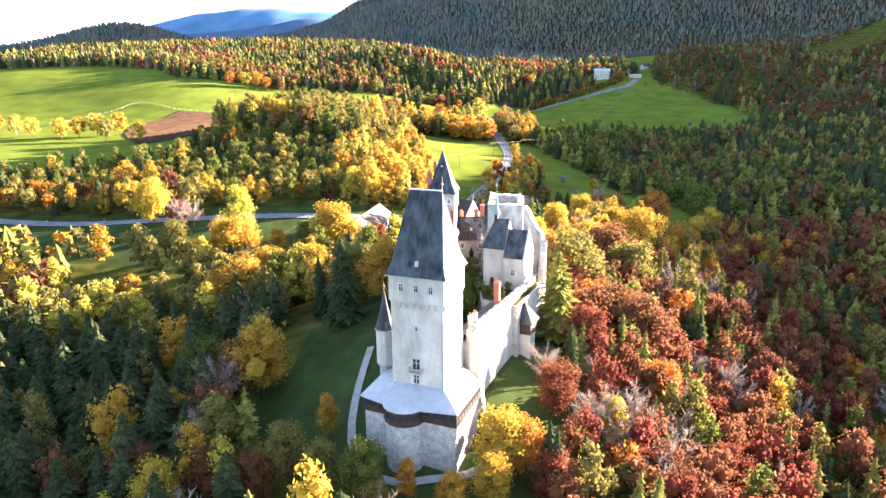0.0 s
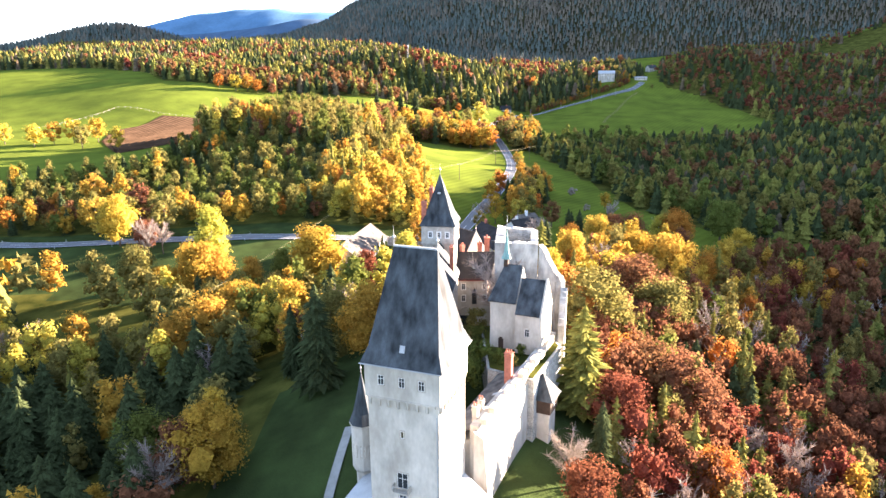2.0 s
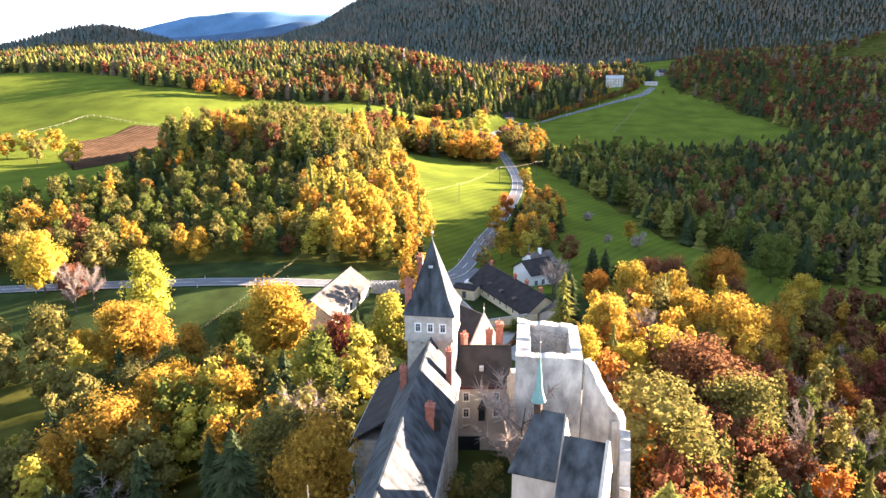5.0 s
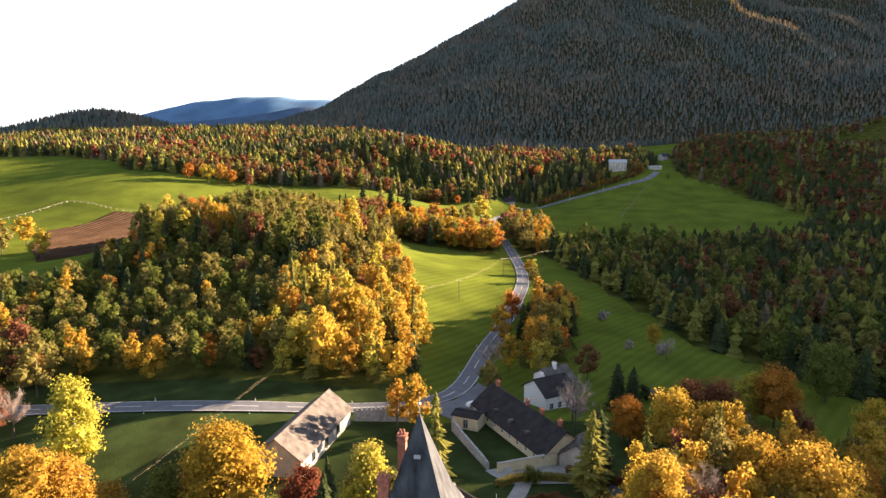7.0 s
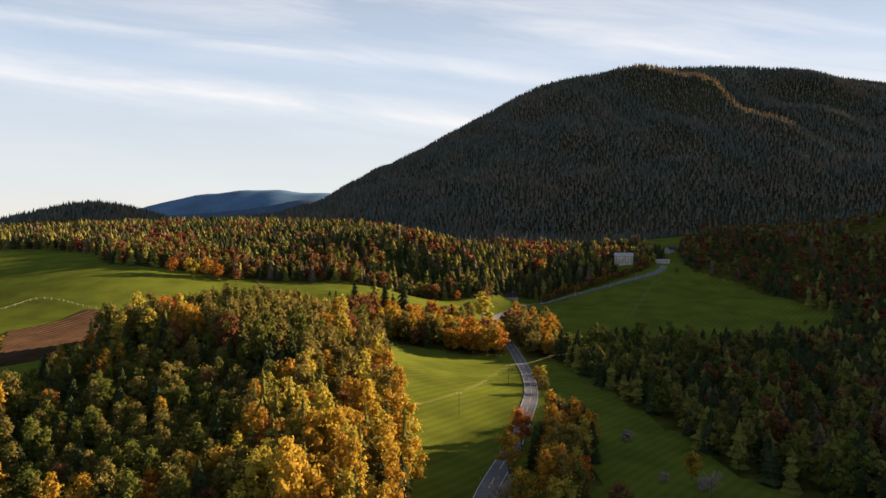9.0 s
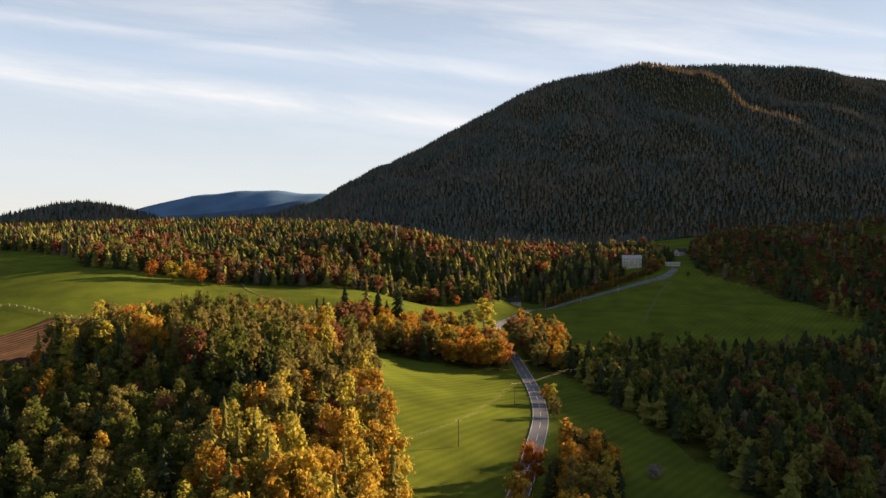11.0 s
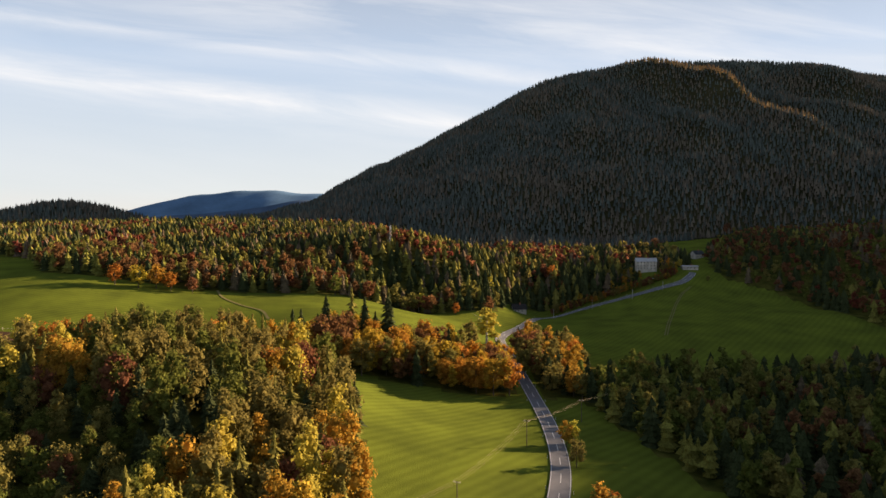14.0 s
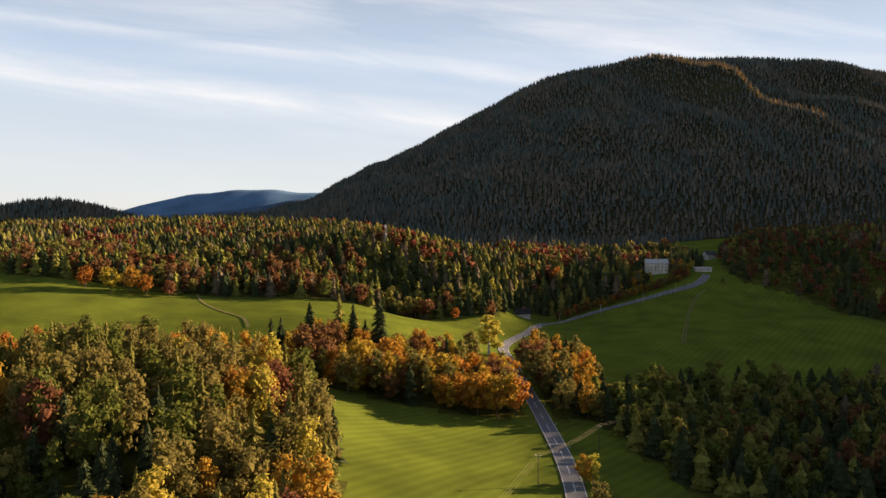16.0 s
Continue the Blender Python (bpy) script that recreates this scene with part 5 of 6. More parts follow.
palace = gabled("castle_residence", pose(-6.5, 146, 34, 0, 0, -7.2), 4.3, 47.5, 16, 22.4, M_PLASTER, M_SLATE, "long castle residence with steep grey slate roof and chimneys")
for y in range(4, 46, 5):
    for z in (3.0, 7.5, 12.0):
        window(palace, 4.3, y, z, 1.1, 1.7, "right")
        if y < 30:
            window(palace, -4.3, y, z, 1.1, 1.7, "left")
chimney(palace, 3.4, 43.2, 16, 22.6, 0.9, 1.1)
chimney(palace, -3.0, 39.5, 17, 21.2, 1.0, 0.9)
chimney(palace, 2.6, 28, 17.5, 21.5, 1.1, 0.9)
dorm = part("dormer", boxes((1.2, 27.6, 18.2, 3.9, 30.4, 19.7)), M_DARKTILE, palace)
part("dormer_front", boxes((3.8, 27.8, 17.9, 4.0, 30.2, 19.4)), M_WOOD, dorm)
part("eave_board", boxes((4.45, 0, 15.2, 4.75, 47.5, 15.45), (-4.75, 0, 15.2, -4.45, 47.5, 15.45)), M_SHEET, palace)
west = thing("west_wing", pose(-11.8, 181.5, 32, 0, 0, -8), "lower castle wing with a dark lean-to roof", "building")
part("wall", boxes((0, 0, -4, 6.2, 19, 13.6)), M_STONE, west)
part("roof", solid([(-0.4, -0.3, 13.4), (6.2, -0.3, 18.0), (6.2, 19.3, 18.0), (-0.4, 19.3, 13.4), (-0.4, -0.3, 13.65), (6.2, -0.3, 18.25), (6.2, 19.3, 18.25), (-0.4, 19.3, 13.65)], [(0, 1, 2, 3), (4, 5, 6, 7), (0, 1, 5, 4), (1, 2, 6, 5), (2, 3, 7, 6), (3, 0, 4, 7)]), M_DARKTILE, west)
for y in (4, 10, 15):
    window(west, 0, y, 9, 1.0, 1.5, "left")
window(west, 3, 0, 9.5, 0.6, 0.9)
part("gutter", boxes((-0.55, -0.3, 13.35, -0.4, 19.3, 13.5)), M_SHEET, west)

stair = thing("stair_tower", pose(-0.3, 198.2, 32, 0, 0, -9), "square cut-stone castle tower with a pointed slate spire", "tower")
part("wall", boxes((-3.6, -3.6, -2, 3.6, 3.6, 23.6), (-3.9, -3.9, 24.1, 3.9, 3.9, 28.0)), M_STONE, stair)
part("string_course", boxes((-4.0, -4.0, 23.6, 4.0, 4.0, 24.1)), M_STONE, stair)
for i in range(5):
    put("corbel", shared("bracket", "corbel", lambda: boxes((-0.2, -0.3, 0, 0.2, 0, 0.6)), M_STONE), stair, pose(-3.0 + i * 1.5, -3.6, 23.0))
for x in (-1.75, 0.25, 2.25):
    window(stair, x, -3.9, 25.3, 0.8, 1.3, stone=M_WHITE)
part("spire", solid([(-4.25, -4.25, 28), (4.25, -4.25, 28), (4.25, 4.25, 28), (-4.25, 4.25, 28), (-4.25, -4.25, 28.2), (4.25, -4.25, 28.2), (4.25, 4.25, 28.2), (-4.25, 4.25, 28.2), (-3.0, -3.0, 30.6), (3.0, -3.0, 30.6), (3.0, 3.0, 30.6), (-3.0, 3.0, 30.6), (0, 0, 39.8)],
                    [(0, 1, 2, 3), (0, 1, 5, 4), (1, 2, 6, 5), (2, 3, 7, 6), (3, 0, 4, 7), (4, 5, 9, 8), (5, 6, 10, 9), (6, 7, 11, 10), (7, 4, 8, 11), (8, 9, 12), (9, 10, 12), (10, 11, 12), (11, 8, 12)]), M_SLATE, stair)
finial(stair, 0, 0, 39.6, 2.4, 0.2)
part("skylight", boxes((-0.35, -1.5, 34.6, 0.35, -1.28, 35.6)), M_SHEET, stair)
chimney(stair, -3.4, -2.6, 28.4, 33.4, 1.1, 1.0)
chimney(stair, -2.6, 3.2, 28.4, 35.6, 0.9, 0.9)

gate = gabled("gate_range", pose(3.1, 202.2, 34, 0, 0, -90), 4.6, 9.6, 12.2, 17.2, M_PLASTER, M_DARKTILE, "gatehouse range with arched passage and dark tiled roof")
bm = bmesh.new()
# solid dark panel paints the shade of the open archway
part("arch_passage", prism([(-1.9, -0.1), (1.9, -0.1), (1.9, 0.35), (-1.9, 0.35)], -2, 2.6), M_GLASS, gate).matrix_local = pose(4.62, 2.6, 0, 0, 0, 90)
for k in range(9):
    a = math.pi * (k + 0.5) / 9
    part("arch_stone", boxes((-0.32, -0.16, -0.3, 0.32, 0.2, 0.3)), M_STONE, gate).matrix_local = pose(4.62, 2.6 + 2.1 * math.cos(a), 2.5 + 2.1 * math.sin(a), math.degrees(a) - 90, 0, 90)
for z in (6.3, 9.3):
    for y in (2.1, 7.2):
        window(gate, 4.6, y, z, 0.9, 1.5, "right", M_WHITE)
# dark block in place of the shaded recess
niche = part("niche", boxes((4.6, 4.2, 5.6, 4.75, 5.3, 8.3)), M_GLASS, gate)
cone_roof(gate, 4.9, 4.75, 8.0, 10.0, 0.7, 6, 0.1, M_DARKTILE, "niche_roof")
part("cornice", boxes((4.6, -0.2, 11.6, 4.95, 9.8, 12.1)), M_RED, gate, "dark red painted cornice")
part("skylight", boxes((2.6, 4.4, 14.2, 3.4, 5.1, 14.9)), M_SHEET, gate)
hall = gabled("gable_house", pose(8.6, 208.0, 34, 0, 0, 38), 4.9, 8, 13.2, 20.6, M_PLASTER, M_DARKTILE, "whitewashed castle house with steep stepped gable", parapet=True)
chimney(hall, -4.6, -0.2, 10, 18.4, 0.9, 0.9)
chimney(gate, -3.3, 6.4, 12, 18.8, 1.2, 1.1)
chimney(gate, -3.3, 8.2, 12, 20.2, 1.4, 1.2)
clock = bmesh.new()
bmesh.ops.create_cone(clock, cap_ends=True, segments=20, radius1=0.75, radius2=0.75, depth=0.12, matrix=pose(-1.6, -0.38, 13.4, 90, 0, 0))
part("clock_dial", clock, M_WHITE, hall)
finial(hall, 0, -0.15, 21.2, 2.0)
for x, z in ((-2.3, 9.5), (0.4, 9.5), (2.6, 9.5)):
    window(hall, x, -0.3, z, 0.9, 1.4)

# ruined tower and the broken curtain beside it
ruin = thing("ruined_tower", pose(16.4, 183, 34, 0, 0, -7), "roofless ruined tower with thick pale weathered walls", "ruin")


def ragged_wall(x0, y0, x1, y1, z0, z1a, z1b, thick, seed, n=22, rough=0.5):
    """A wall with a broken top edge."""
    rs_ = rng_of(seed)
    d = Vector((x1 - x0, y1 - y0, 0))
    s = Vector((-d.y, d.x, 0)).normalized() * thick
    ph = rs_.uniform(0, 6.28, 4)
    pts, f = [], []
    for i in range(n + 1):
        t = i / n
        p = Vector((x0, y0, 0)) + d * t
        wave = rough * (math.sin(t * 7.3 + ph[0]) + 0.6 * math.sin(t * 17.1 + ph[1]) + 0.35 * math.sin(t * 41.0 + ph[2]))
        zt = z1a + (z1b - z1a) * t + wave * 0.7 + rs_.uniform(-0.05, 0.05)
        for q, zz in ((p, z0), (p + s, z0), (p + s, zt + rough * 0.3 * math.sin(t * 11 + ph[3]) + rs_.uniform(-0.04, 0.04)), (p, zt)):
            pts.append((q.x, q.y, zz))
    for i in range(n):
        a, b = i * 4, i * 4 + 4
        f += [(a, b, b + 3, a + 3), (a + 3, b + 3, b + 2, a + 2), (a + 2, b + 2, b + 1, a + 1), (a + 1, b + 1, b, a)]
    f += [(0, 3, 2, 1), (n * 4, n * 4 + 1, n * 4 + 2, n * 4 + 3)]
    return solid(pts, f)


M_RUIN = mat("weathered_plaster", (0.46, 0.44, 0.40), 0.95, 0.42, 0.5, 0.5, tint=(0.32, 0.30, 0.28), fine=9, streak=0.5)
part("wall_front", ragged_wall(-4.5, -6.3, 4.5, -6.3, -3, 26.8, 26.6, 1.7, 1, 18, 0.12), M_RUIN, ruin)
part("wall_back", ragged_wall(-4.5, 4.6, 4.5, 4.6, -3, 27.4, 26.6, 1.6, 2, 18, 0.2), M_RUIN, ruin)
part("wall_left", ragged_wall(-2.6, -4.65, -2.6, 4.65, -3, 26.8, 27.2, 1.9, 3, 16, 0.2), M_RUIN, ruin)
part("wall_right", ragged_wall(4.5, -4.65, 4.5, 4.65, -3, 26.6, 26.6, 1.5, 4, 16, 0.15), M_RUIN, ruin)
for d in ((-2.62, 4.46, 20, 3.02, 4.56, 26.0), (-2.56, -4.5, 20, -2.46, 4.5, 26.0), (2.9, -4.5, 20, 2.97, 4.5, 25.9)):
    part("inner_face", boxes(d), M_RUBBLE, ruin, "dark bare rubble inner face")
part("inner_floor", boxes((-2.7, -4.7, 20, 3.1, 4.7, 20.4)), M_RUBBLE, ruin)
curt = thing("broken_curtain_wall", pose(0, 0, 0), "tall broken curtain wall with ragged sloping top", "wall")
part("wall", ragged_wall(20.3, 176.6, 24.5, 172.0, 28, 60.4, 53.5, 1.3, 7, 26, 0.35), M_RUIN, curt)
part("wall_return", ragged_wall(24.5, 172.0, 22.7, 163.5, 28, 53.0, 47.5, 1.3, 8, 20, 0.5), M_RUIN, curt)
part("wall_stub", ragged_wall(24.7, 172.4, 22.5, 187.0, 28, 53.5, 50.0, 1.2, 9, 18, 0.6), M_RUIN, curt)
part("link", ragged_wall(12.0, 197.5, 12.6, 190.0, 30, 48.0, 52.5, 1.0, 10, 14, 0.8), M_RUBBLE, curt)

# chapel on its terrace
chap = thing("castle_chapel", pose(9.2, 160.3, 44.8, 0, 0, -22), "small whitewashed chapel with two slate roofs and a copper bell turret", "chapel")
part("nave_wall", solid([(0, 0, -6), (5.3, 0, -6), (5.3, 7.4, -6), (0, 7.4, -6), (0, 0, 9.6), (5.3, 0, 9.6), (5.3, 7.4, 9.6), (0, 7.4, 9.6), (5.3, 3.7, 15.4), (1.8, 3.7, 15.2)], [(0, 1, 2, 3), (0, 1, 5, 4), (1, 2, 6, 8, 5), (2, 3, 7, 6), (3, 0, 4, 7), (4, 5, 8, 9), (6, 7, 9, 8), (7, 4, 9)]), M_PLASTER, chap)
part("nave_roof", solid([(-0.4, -0.45, 9.3), (5.1, -0.45, 9.3), (5.1, 3.7, 15.5), (1.7, 3.7, 15.5), (-0.4, 7.8, 9.3), (5.1, 7.8, 9.3), (-0.4, -0.45, 9.5), (5.1, -0.45, 9.5), (5.1, 3.7, 15.75), (1.7, 3.7, 15.75), (-0.4, 7.8, 9.5), (5.1, 7.8, 9.5)],
                        [(6, 7, 8, 9), (9, 8, 11, 10), (6, 9, 10), (0, 1, 7, 6), (4, 5, 11, 10), (0, 4, 10, 6), (1, 2, 8, 7), (2, 5, 11, 8), (0, 1, 2, 3), (3, 2, 5, 4), (0, 3, 4)]), M_SLATE, chap)
part("choir_wall", solid([(5.3, -1.3, -6), (10.3, -1.3, -6), (10.3, 6.4, -6), (5.3, 6.4, -6), (5.3, -1.3, 8.0), (10.3, -1.3, 8.0), (10.3, 6.4, 8.0), (5.3, 6.4, 8.0), (5.3, 2.5, 13.4), (10.3, 2.5, 13.4)], [(0, 1, 2, 3), (0, 1, 5, 4), (1, 2, 6, 9, 5), (2, 3, 7, 6), (3, 0, 4, 8, 7), (4, 5, 9, 8), (6, 7, 8, 9)]), M_PLASTER, chap)
for y0, y1 in ((-1.7, 2.5), (6.8, 2.5)):
    part("choir_roof_slope", solid([(5.35, y0, 7.8), (10.0, y0, 7.8), (10.0, y1, 13.5), (5.35, y1, 13.5), (5.35, y0, 8.05), (10.0, y0, 8.05), (10.0, y1, 13.75), (5.35, y1, 13.75)], [(0, 1, 2, 3), (4, 5, 6, 7), (0, 1, 5, 4), (1, 2, 6, 5), (2, 3, 7, 6), (3, 0, 4, 7)]), M_SLATE, chap)
part("gable_coping", solid([(10.0, -1.8, 7.8), (10.4, -1.8, 7.8), (10.4, 2.5, 14.2), (10.0, 2.5, 14.2), (10.0, 6.8, 7.8), (10.4, 6.8, 7.8)], [(0, 1, 2, 3), (3, 2, 5, 4), (0, 3, 4), (1, 2, 5), (0, 1, 5, 4)]), M_PLASTER, chap)
window(chap, 7.6, -1.3, 3.6, 0.9, 1.5, arched=True)
door = part("door", boxes((1.7, -0.08, 0, 2.7, 0.05, 2.0), (1.9, -0.08, 2.0, 2.5, 0.05, 2.3)), M_WOOD, chap)
part("bell_stage", boxes((1.5, 3.3, 15.3, 2.3, 4.1, 16.9)), M_WOOD, chap)
cone_roof(chap, 1.9, 3.7, 16.8, 23.4, 0.62, 8, 0.3, M_COPPER)
finial(chap, 1.9, 3.7, 23.2, 2.0, 0.12)
terr = thing("chapel_terrace", pose(0, 0, 0), "raised stone-walled terrace before the chapel", "terrace")
part("wall", prism([(8.2, 150.5), (16.0, 146.0), (23.0, 160.5), (21, 167), (8.0, 168)], 30, 44.7), M_RUBBLE, terr)
part("paving", prism([(8.6, 150.9), (15.8, 146.7), (22.4, 160.4), (20.6, 166.6), (8.4, 167.6)], 44.7, 44.85), M_FLOOR, terr)

# the long outer wall with a lean-to range inside
wall_t = thing("outer_curtain_wall", pose(0, 0, 0), "high whitewashed outer castle wall with small merlons", "wall")
A0, A1 = Vector((5.2, 125.6, 0)), Vector((22.4, 163.4, 0))
part("wall", ragged_wall(A0.x, A0.y, A1.x, A1.y, 26, 47.6, 46.2, 1.2, 21, 40, 0.08), M_PLASTER, wall_t)
du = (A1 - A0).normalized()
for i in range(9):
    p = A0 + du * (2.2 + i * 3.4)
    part("merlon", boxes((-0.1, -1.0, 0, 1.0, 1.0, 1.0 + 0.25 * (i % 2))), M_PLASTER, wall_t).matrix_local = pose(p.x, p.y, 47.2 - i * 0.12, 0, 0, -25.7)
part("buttress", solid([(4.6, 125, 26), (7.6, 124.2, 26), (8.4, 126.6, 26), (5.4, 127.6, 26), (4.6, 125, 47), (6.0, 124.7, 46), (6.6, 126.4, 46), (5.4, 127.6, 47)], [(0, 1, 2, 3), (4, 5, 6, 7), (0, 1, 5, 4), (1, 2, 6, 5), (2, 3, 7, 6), (3, 0, 4, 7)]), M_PLASTER, wall_t)
rng_t = thing("lean_to_range", pose(5.2, 126.2, 30, 0, 0, -25.7), "low range along the outer wall with slate roof and brick chimneys", "building")
part("wall", boxes((-5.4, 0.6, -2, 0, 24, 14.2)), M_PLASTER, rng_t)
part("roof", solid([(-5.8, 0.3, 14.0), (-0.6, 0.3, 16.6), (-0.6, 24.2, 16.6), (-5.8, 24.2, 14.0), (-5.8, 0.3, 14.25), (-0.6, 0.3, 16.85), (-0.6, 24.2, 16.85), (-5.8, 24.2, 14.25)], [(0, 1, 2, 3), (4, 5, 6, 7), (0, 1, 5, 4), (1, 2, 6, 5), (2, 3, 7, 6), (3, 0, 4, 7)]), M_RANGE, rng_t)
for y, x in ((7.0, -3.0), (12.0, -2.6), (20.0, -3.2)):
    za, zb = 14.25 + (x + 5.8) * 0.5, 14.25 + (x + 6.7) * 0.5
    part("skylight", solid([(x, y, za), (x + 0.9, y, zb), (x + 0.9, y + 0.8, zb), (x, y + 0.8, za), (x, y, za + 0.12), (x + 0.9, y, zb + 0.12), (x + 0.9, y + 0.8, zb + 0.12), (x, y + 0.8, za + 0.12)], [(0, 1, 2, 3), (4, 5, 6, 7), (0, 1, 5, 4), (1, 2, 6, 5), (2, 3, 7, 6), (3, 0, 4, 7)]), M_SHEET, rng_t)
chimney(rng_t, -1.6, 17.0, 15.5, 21.5, 1.2, 0.9, pots=3)
chimney(rng_t, -1.0, 1.6, 15.0, 19.5, 0.8, 0.8, M_STONE)
chimney(rng_t, -1.4, 4.6, 15.0, 19.0, 0.7, 0.7, M_STONE)

hut = thing("wall_bartizan", pose(17.9, 149.2, 33, 0, 0, -26), "small white watch hut with dark boarding and pyramid roof", "hut")
part("wall", boxes((-1.8, -1.8, -3, 2.0, 1.8, 4.6)), M_PLASTER, hut)
part("boarding", boxes((-2.05, -2.05, 4.6, 2.25, 2.05, 7.4)), M_WOOD, hut)
part("roof", solid([(-2.6, -2.6, 7.3), (2.8, -2.6, 7.3), (2.8, 2.6, 7.3), (-2.6, 2.6, 7.3), (0, 0, 11.6)], [(0, 1, 2, 3), (0, 1, 4), (1, 2, 4), (2, 3, 4), (3, 0, 4)]), M_SLATE, hut)
window(hut, 2.25, 0, 5.4, 0.7, 1.0, "right", M_WOOD)

# ---------- farm buildings by the road ----------
barn = gabled("barn", pose(-36.6, 281.6, 23, 0, 0, -13.4), 6.2, 32, 3.6, 8.2, M_PLASTER, M_OLDTILE, "old barn with a weathered pale tile roof", over=0.6, base=-3)
for y in (6, 14, 22):
    # dark panel on the closed wall paints the shade of a barn opening
    part("barn_opening", boxes((6.15, y, 0.2, 6.24, y + 2.2, 2.6)), M_GLASS, barn)
farm = gabled("farmhouse", pose(31.8, 288.6, 21.5, 0, 0, 24.4), 6.3, 36.5, 3.2, 8.0, M_CREAM, M_DARKTILE, "long farmhouse with dark tiled roof and brick chimneys", over=0.7, base=-3)
for y, x in ((3.0, 0.4), (11, 0.3), (18, 0.2), (34, 0.2)):
    chimney(farm, x, y, 7.0, 9.6, 0.8, 0.8, pots=1)
for y in range(4, 34, 4):
    window(farm, -6.3, y, 1.0, 1.0, 1.3, "left", M_WHITE)
for y in (9, 17, 25):
    d = part("eyebrow_dormer", boxes((-5.6, y, 4.6, -4.3, y + 1.2, 5.3)), M_OLDTILE, farm)
end = gabled("farm_annex", pose(33.6, 284.2, 21.5, 0, 0, -24), 4.0, 8, 3.6, 6.4, M_PLASTER, M_OLDTILE, "small white annex with an old tiled roof", over=0.4, base=-3)
window(end, 1.2, 0, 1.2, 1.1, 1.4, "front", M_WHITE)
house = gabled("white_house", pose(29.5, 327.5, 20, 0, 0, -62), 5.6, 10.5, 5.2, 8.6, M_WHITE, M_DARKTILE, "white modern house with a dark pitched roof", over=0.7, base=-3)
for i in range(6):
    window(house, -3.6 + i * 1.4, 10.5, 3.6, 0.7, 0.7, "back", M_WHITE, False)
for y in (2, 5, 8):
    window(house, 5.6, y, 1.0, 1.3, 1.8, "right", M_WHITE)
chimney(house, -1.2, 3.2, 7.4, 9.9, 0.9, 0.7, M_WHITE, 1)
house2 = gabled("house_extension", pose(33.0, 336.5, 20, 0, 0, -62), 4.6, 8.5, 6.0, 8.8, M_WHITE, M_OLDTILE, "white house wing with a grey-brown roof", over=0.7, base=-3)
chimney(house2, 0.6, 4, 8.2, 10.4, 1.1, 0.8, M_WHITE, 1)
gl = gabled("gate_lodge", pose(12.6, 309.5, 22, 0, 0, 64), 2.6, 7.5, 2.9, 3.5, M_CREAM, M_DARKTILE, "low cream gate lodge with a flat dark roof", over=0.3, base=-3)
window(gl, -2.6, 3.5, 0.0, 1.0, 2.0, "left", M_WOOD)

cw = thing("archway_wall", pose(14.9, 281.2, 21.4, 0, 0, 20), "cream plastered yard wall with an arched gateway", "wall")
arch_pts = [(0, -3), (1.0, -3), (1.0, 1.2)] + [(2.4 - 1.4 * math.cos(math.pi * k / 8), 1.2 + 1.3 * math.sin(math.pi * k / 8)) for k in range(1, 8)] + [(3.8, 1.2), (3.8, -3), (15.6, -3), (15.6, 3.5), (0, 3.5)]
nv = len(arch_pts)
part("wall", solid([(x, 0, z) for x, z in arch_pts] + [(x, 0.5, z) for x, z in arch_pts], [tuple(range(nv)), tuple(range(nv, 2 * nv))] + [(i, (i + 1) % nv, nv + (i + 1) % nv, nv + i) for i in range(nv)]), M_CREAM, cw)
part("coping", boxes((-0.1, -0.1, 3.5, 15.7, 0.6, 3.65)), M_STONE, cw)
mw = thing("crenellated_wall", pose(-22.5, 313.2, 22.5, 0, 0, 6), "old yard wall topped with small battlements", "wall")
part("wall", boxes((0, 0, -3, 19, 0.6, 2.6)), M_RUBBLE, mw)
for i in range(15):
    put("merlon", shared("merlon_s", "merlon", lambda: boxes((0, -0.05, 0, 0.75, 0.65, 0.7)), M_RUBBLE), mw, pose(i * 1.28 + 0.1, 0, 2.6))
sw = thing("sloping_yard_wall", pose(0, 0, 0), "old rubble yard wall on a slope", "wall")
part("wall", ragged_wall(4.5, 308, 12.5, 284, 18, 24.6, 24.0, 0.6, 31, 16, 0.1), M_RUBBLE, sw)

# far houses
for nm, x, y, rot, w, l, e, r, rm, lab in (("inn", 203, 981, -98, 5, 20, 8.9, 12.0, M_SHEET, "large pale inn with a grey roof"), ("roadside_house", 70, 902, -80, 4.5, 12, 3.6, 7.5, M_DARKTILE, "small house with a dark roof beside the wood"), ("white_farmhouse", 286, 1052, -70, 5, 12, 5, 8.5, M_SLATE, "white farmhouse with a grey roof"), ("far_barn", 540, 1084, -80, 6, 22, 4, 8, M_OLDTILE, "distant long farm building with a brown roof"), ("flat_hall", 251, 984, -95, 4, 15, 3.4, 4.0, M_SHEET, "long low white hall")):
    m = pose(x, y, ground_z(x + l / 2, y) + (0.6 if nm == "inn" else -0.5), 0, 0, rot)
    b = gabled(nm, m, w, l, e, r, M_STONE if nm == "roadside_house" else M_PLASTER, rm, lab, over=0.6, base=-4)
    for k in range(int(l // 3.2)):
        for z in np.arange(1.2, e - 1.2, 2.9):
            window(b, w, 1.8 + k * 3.2, float(z), 1.1, 1.4, "right", M_STONE)
    chimney(b, 0.3, l * 0.6, r - 1, r + 1.2, 0.9, 0.9, pots=1)


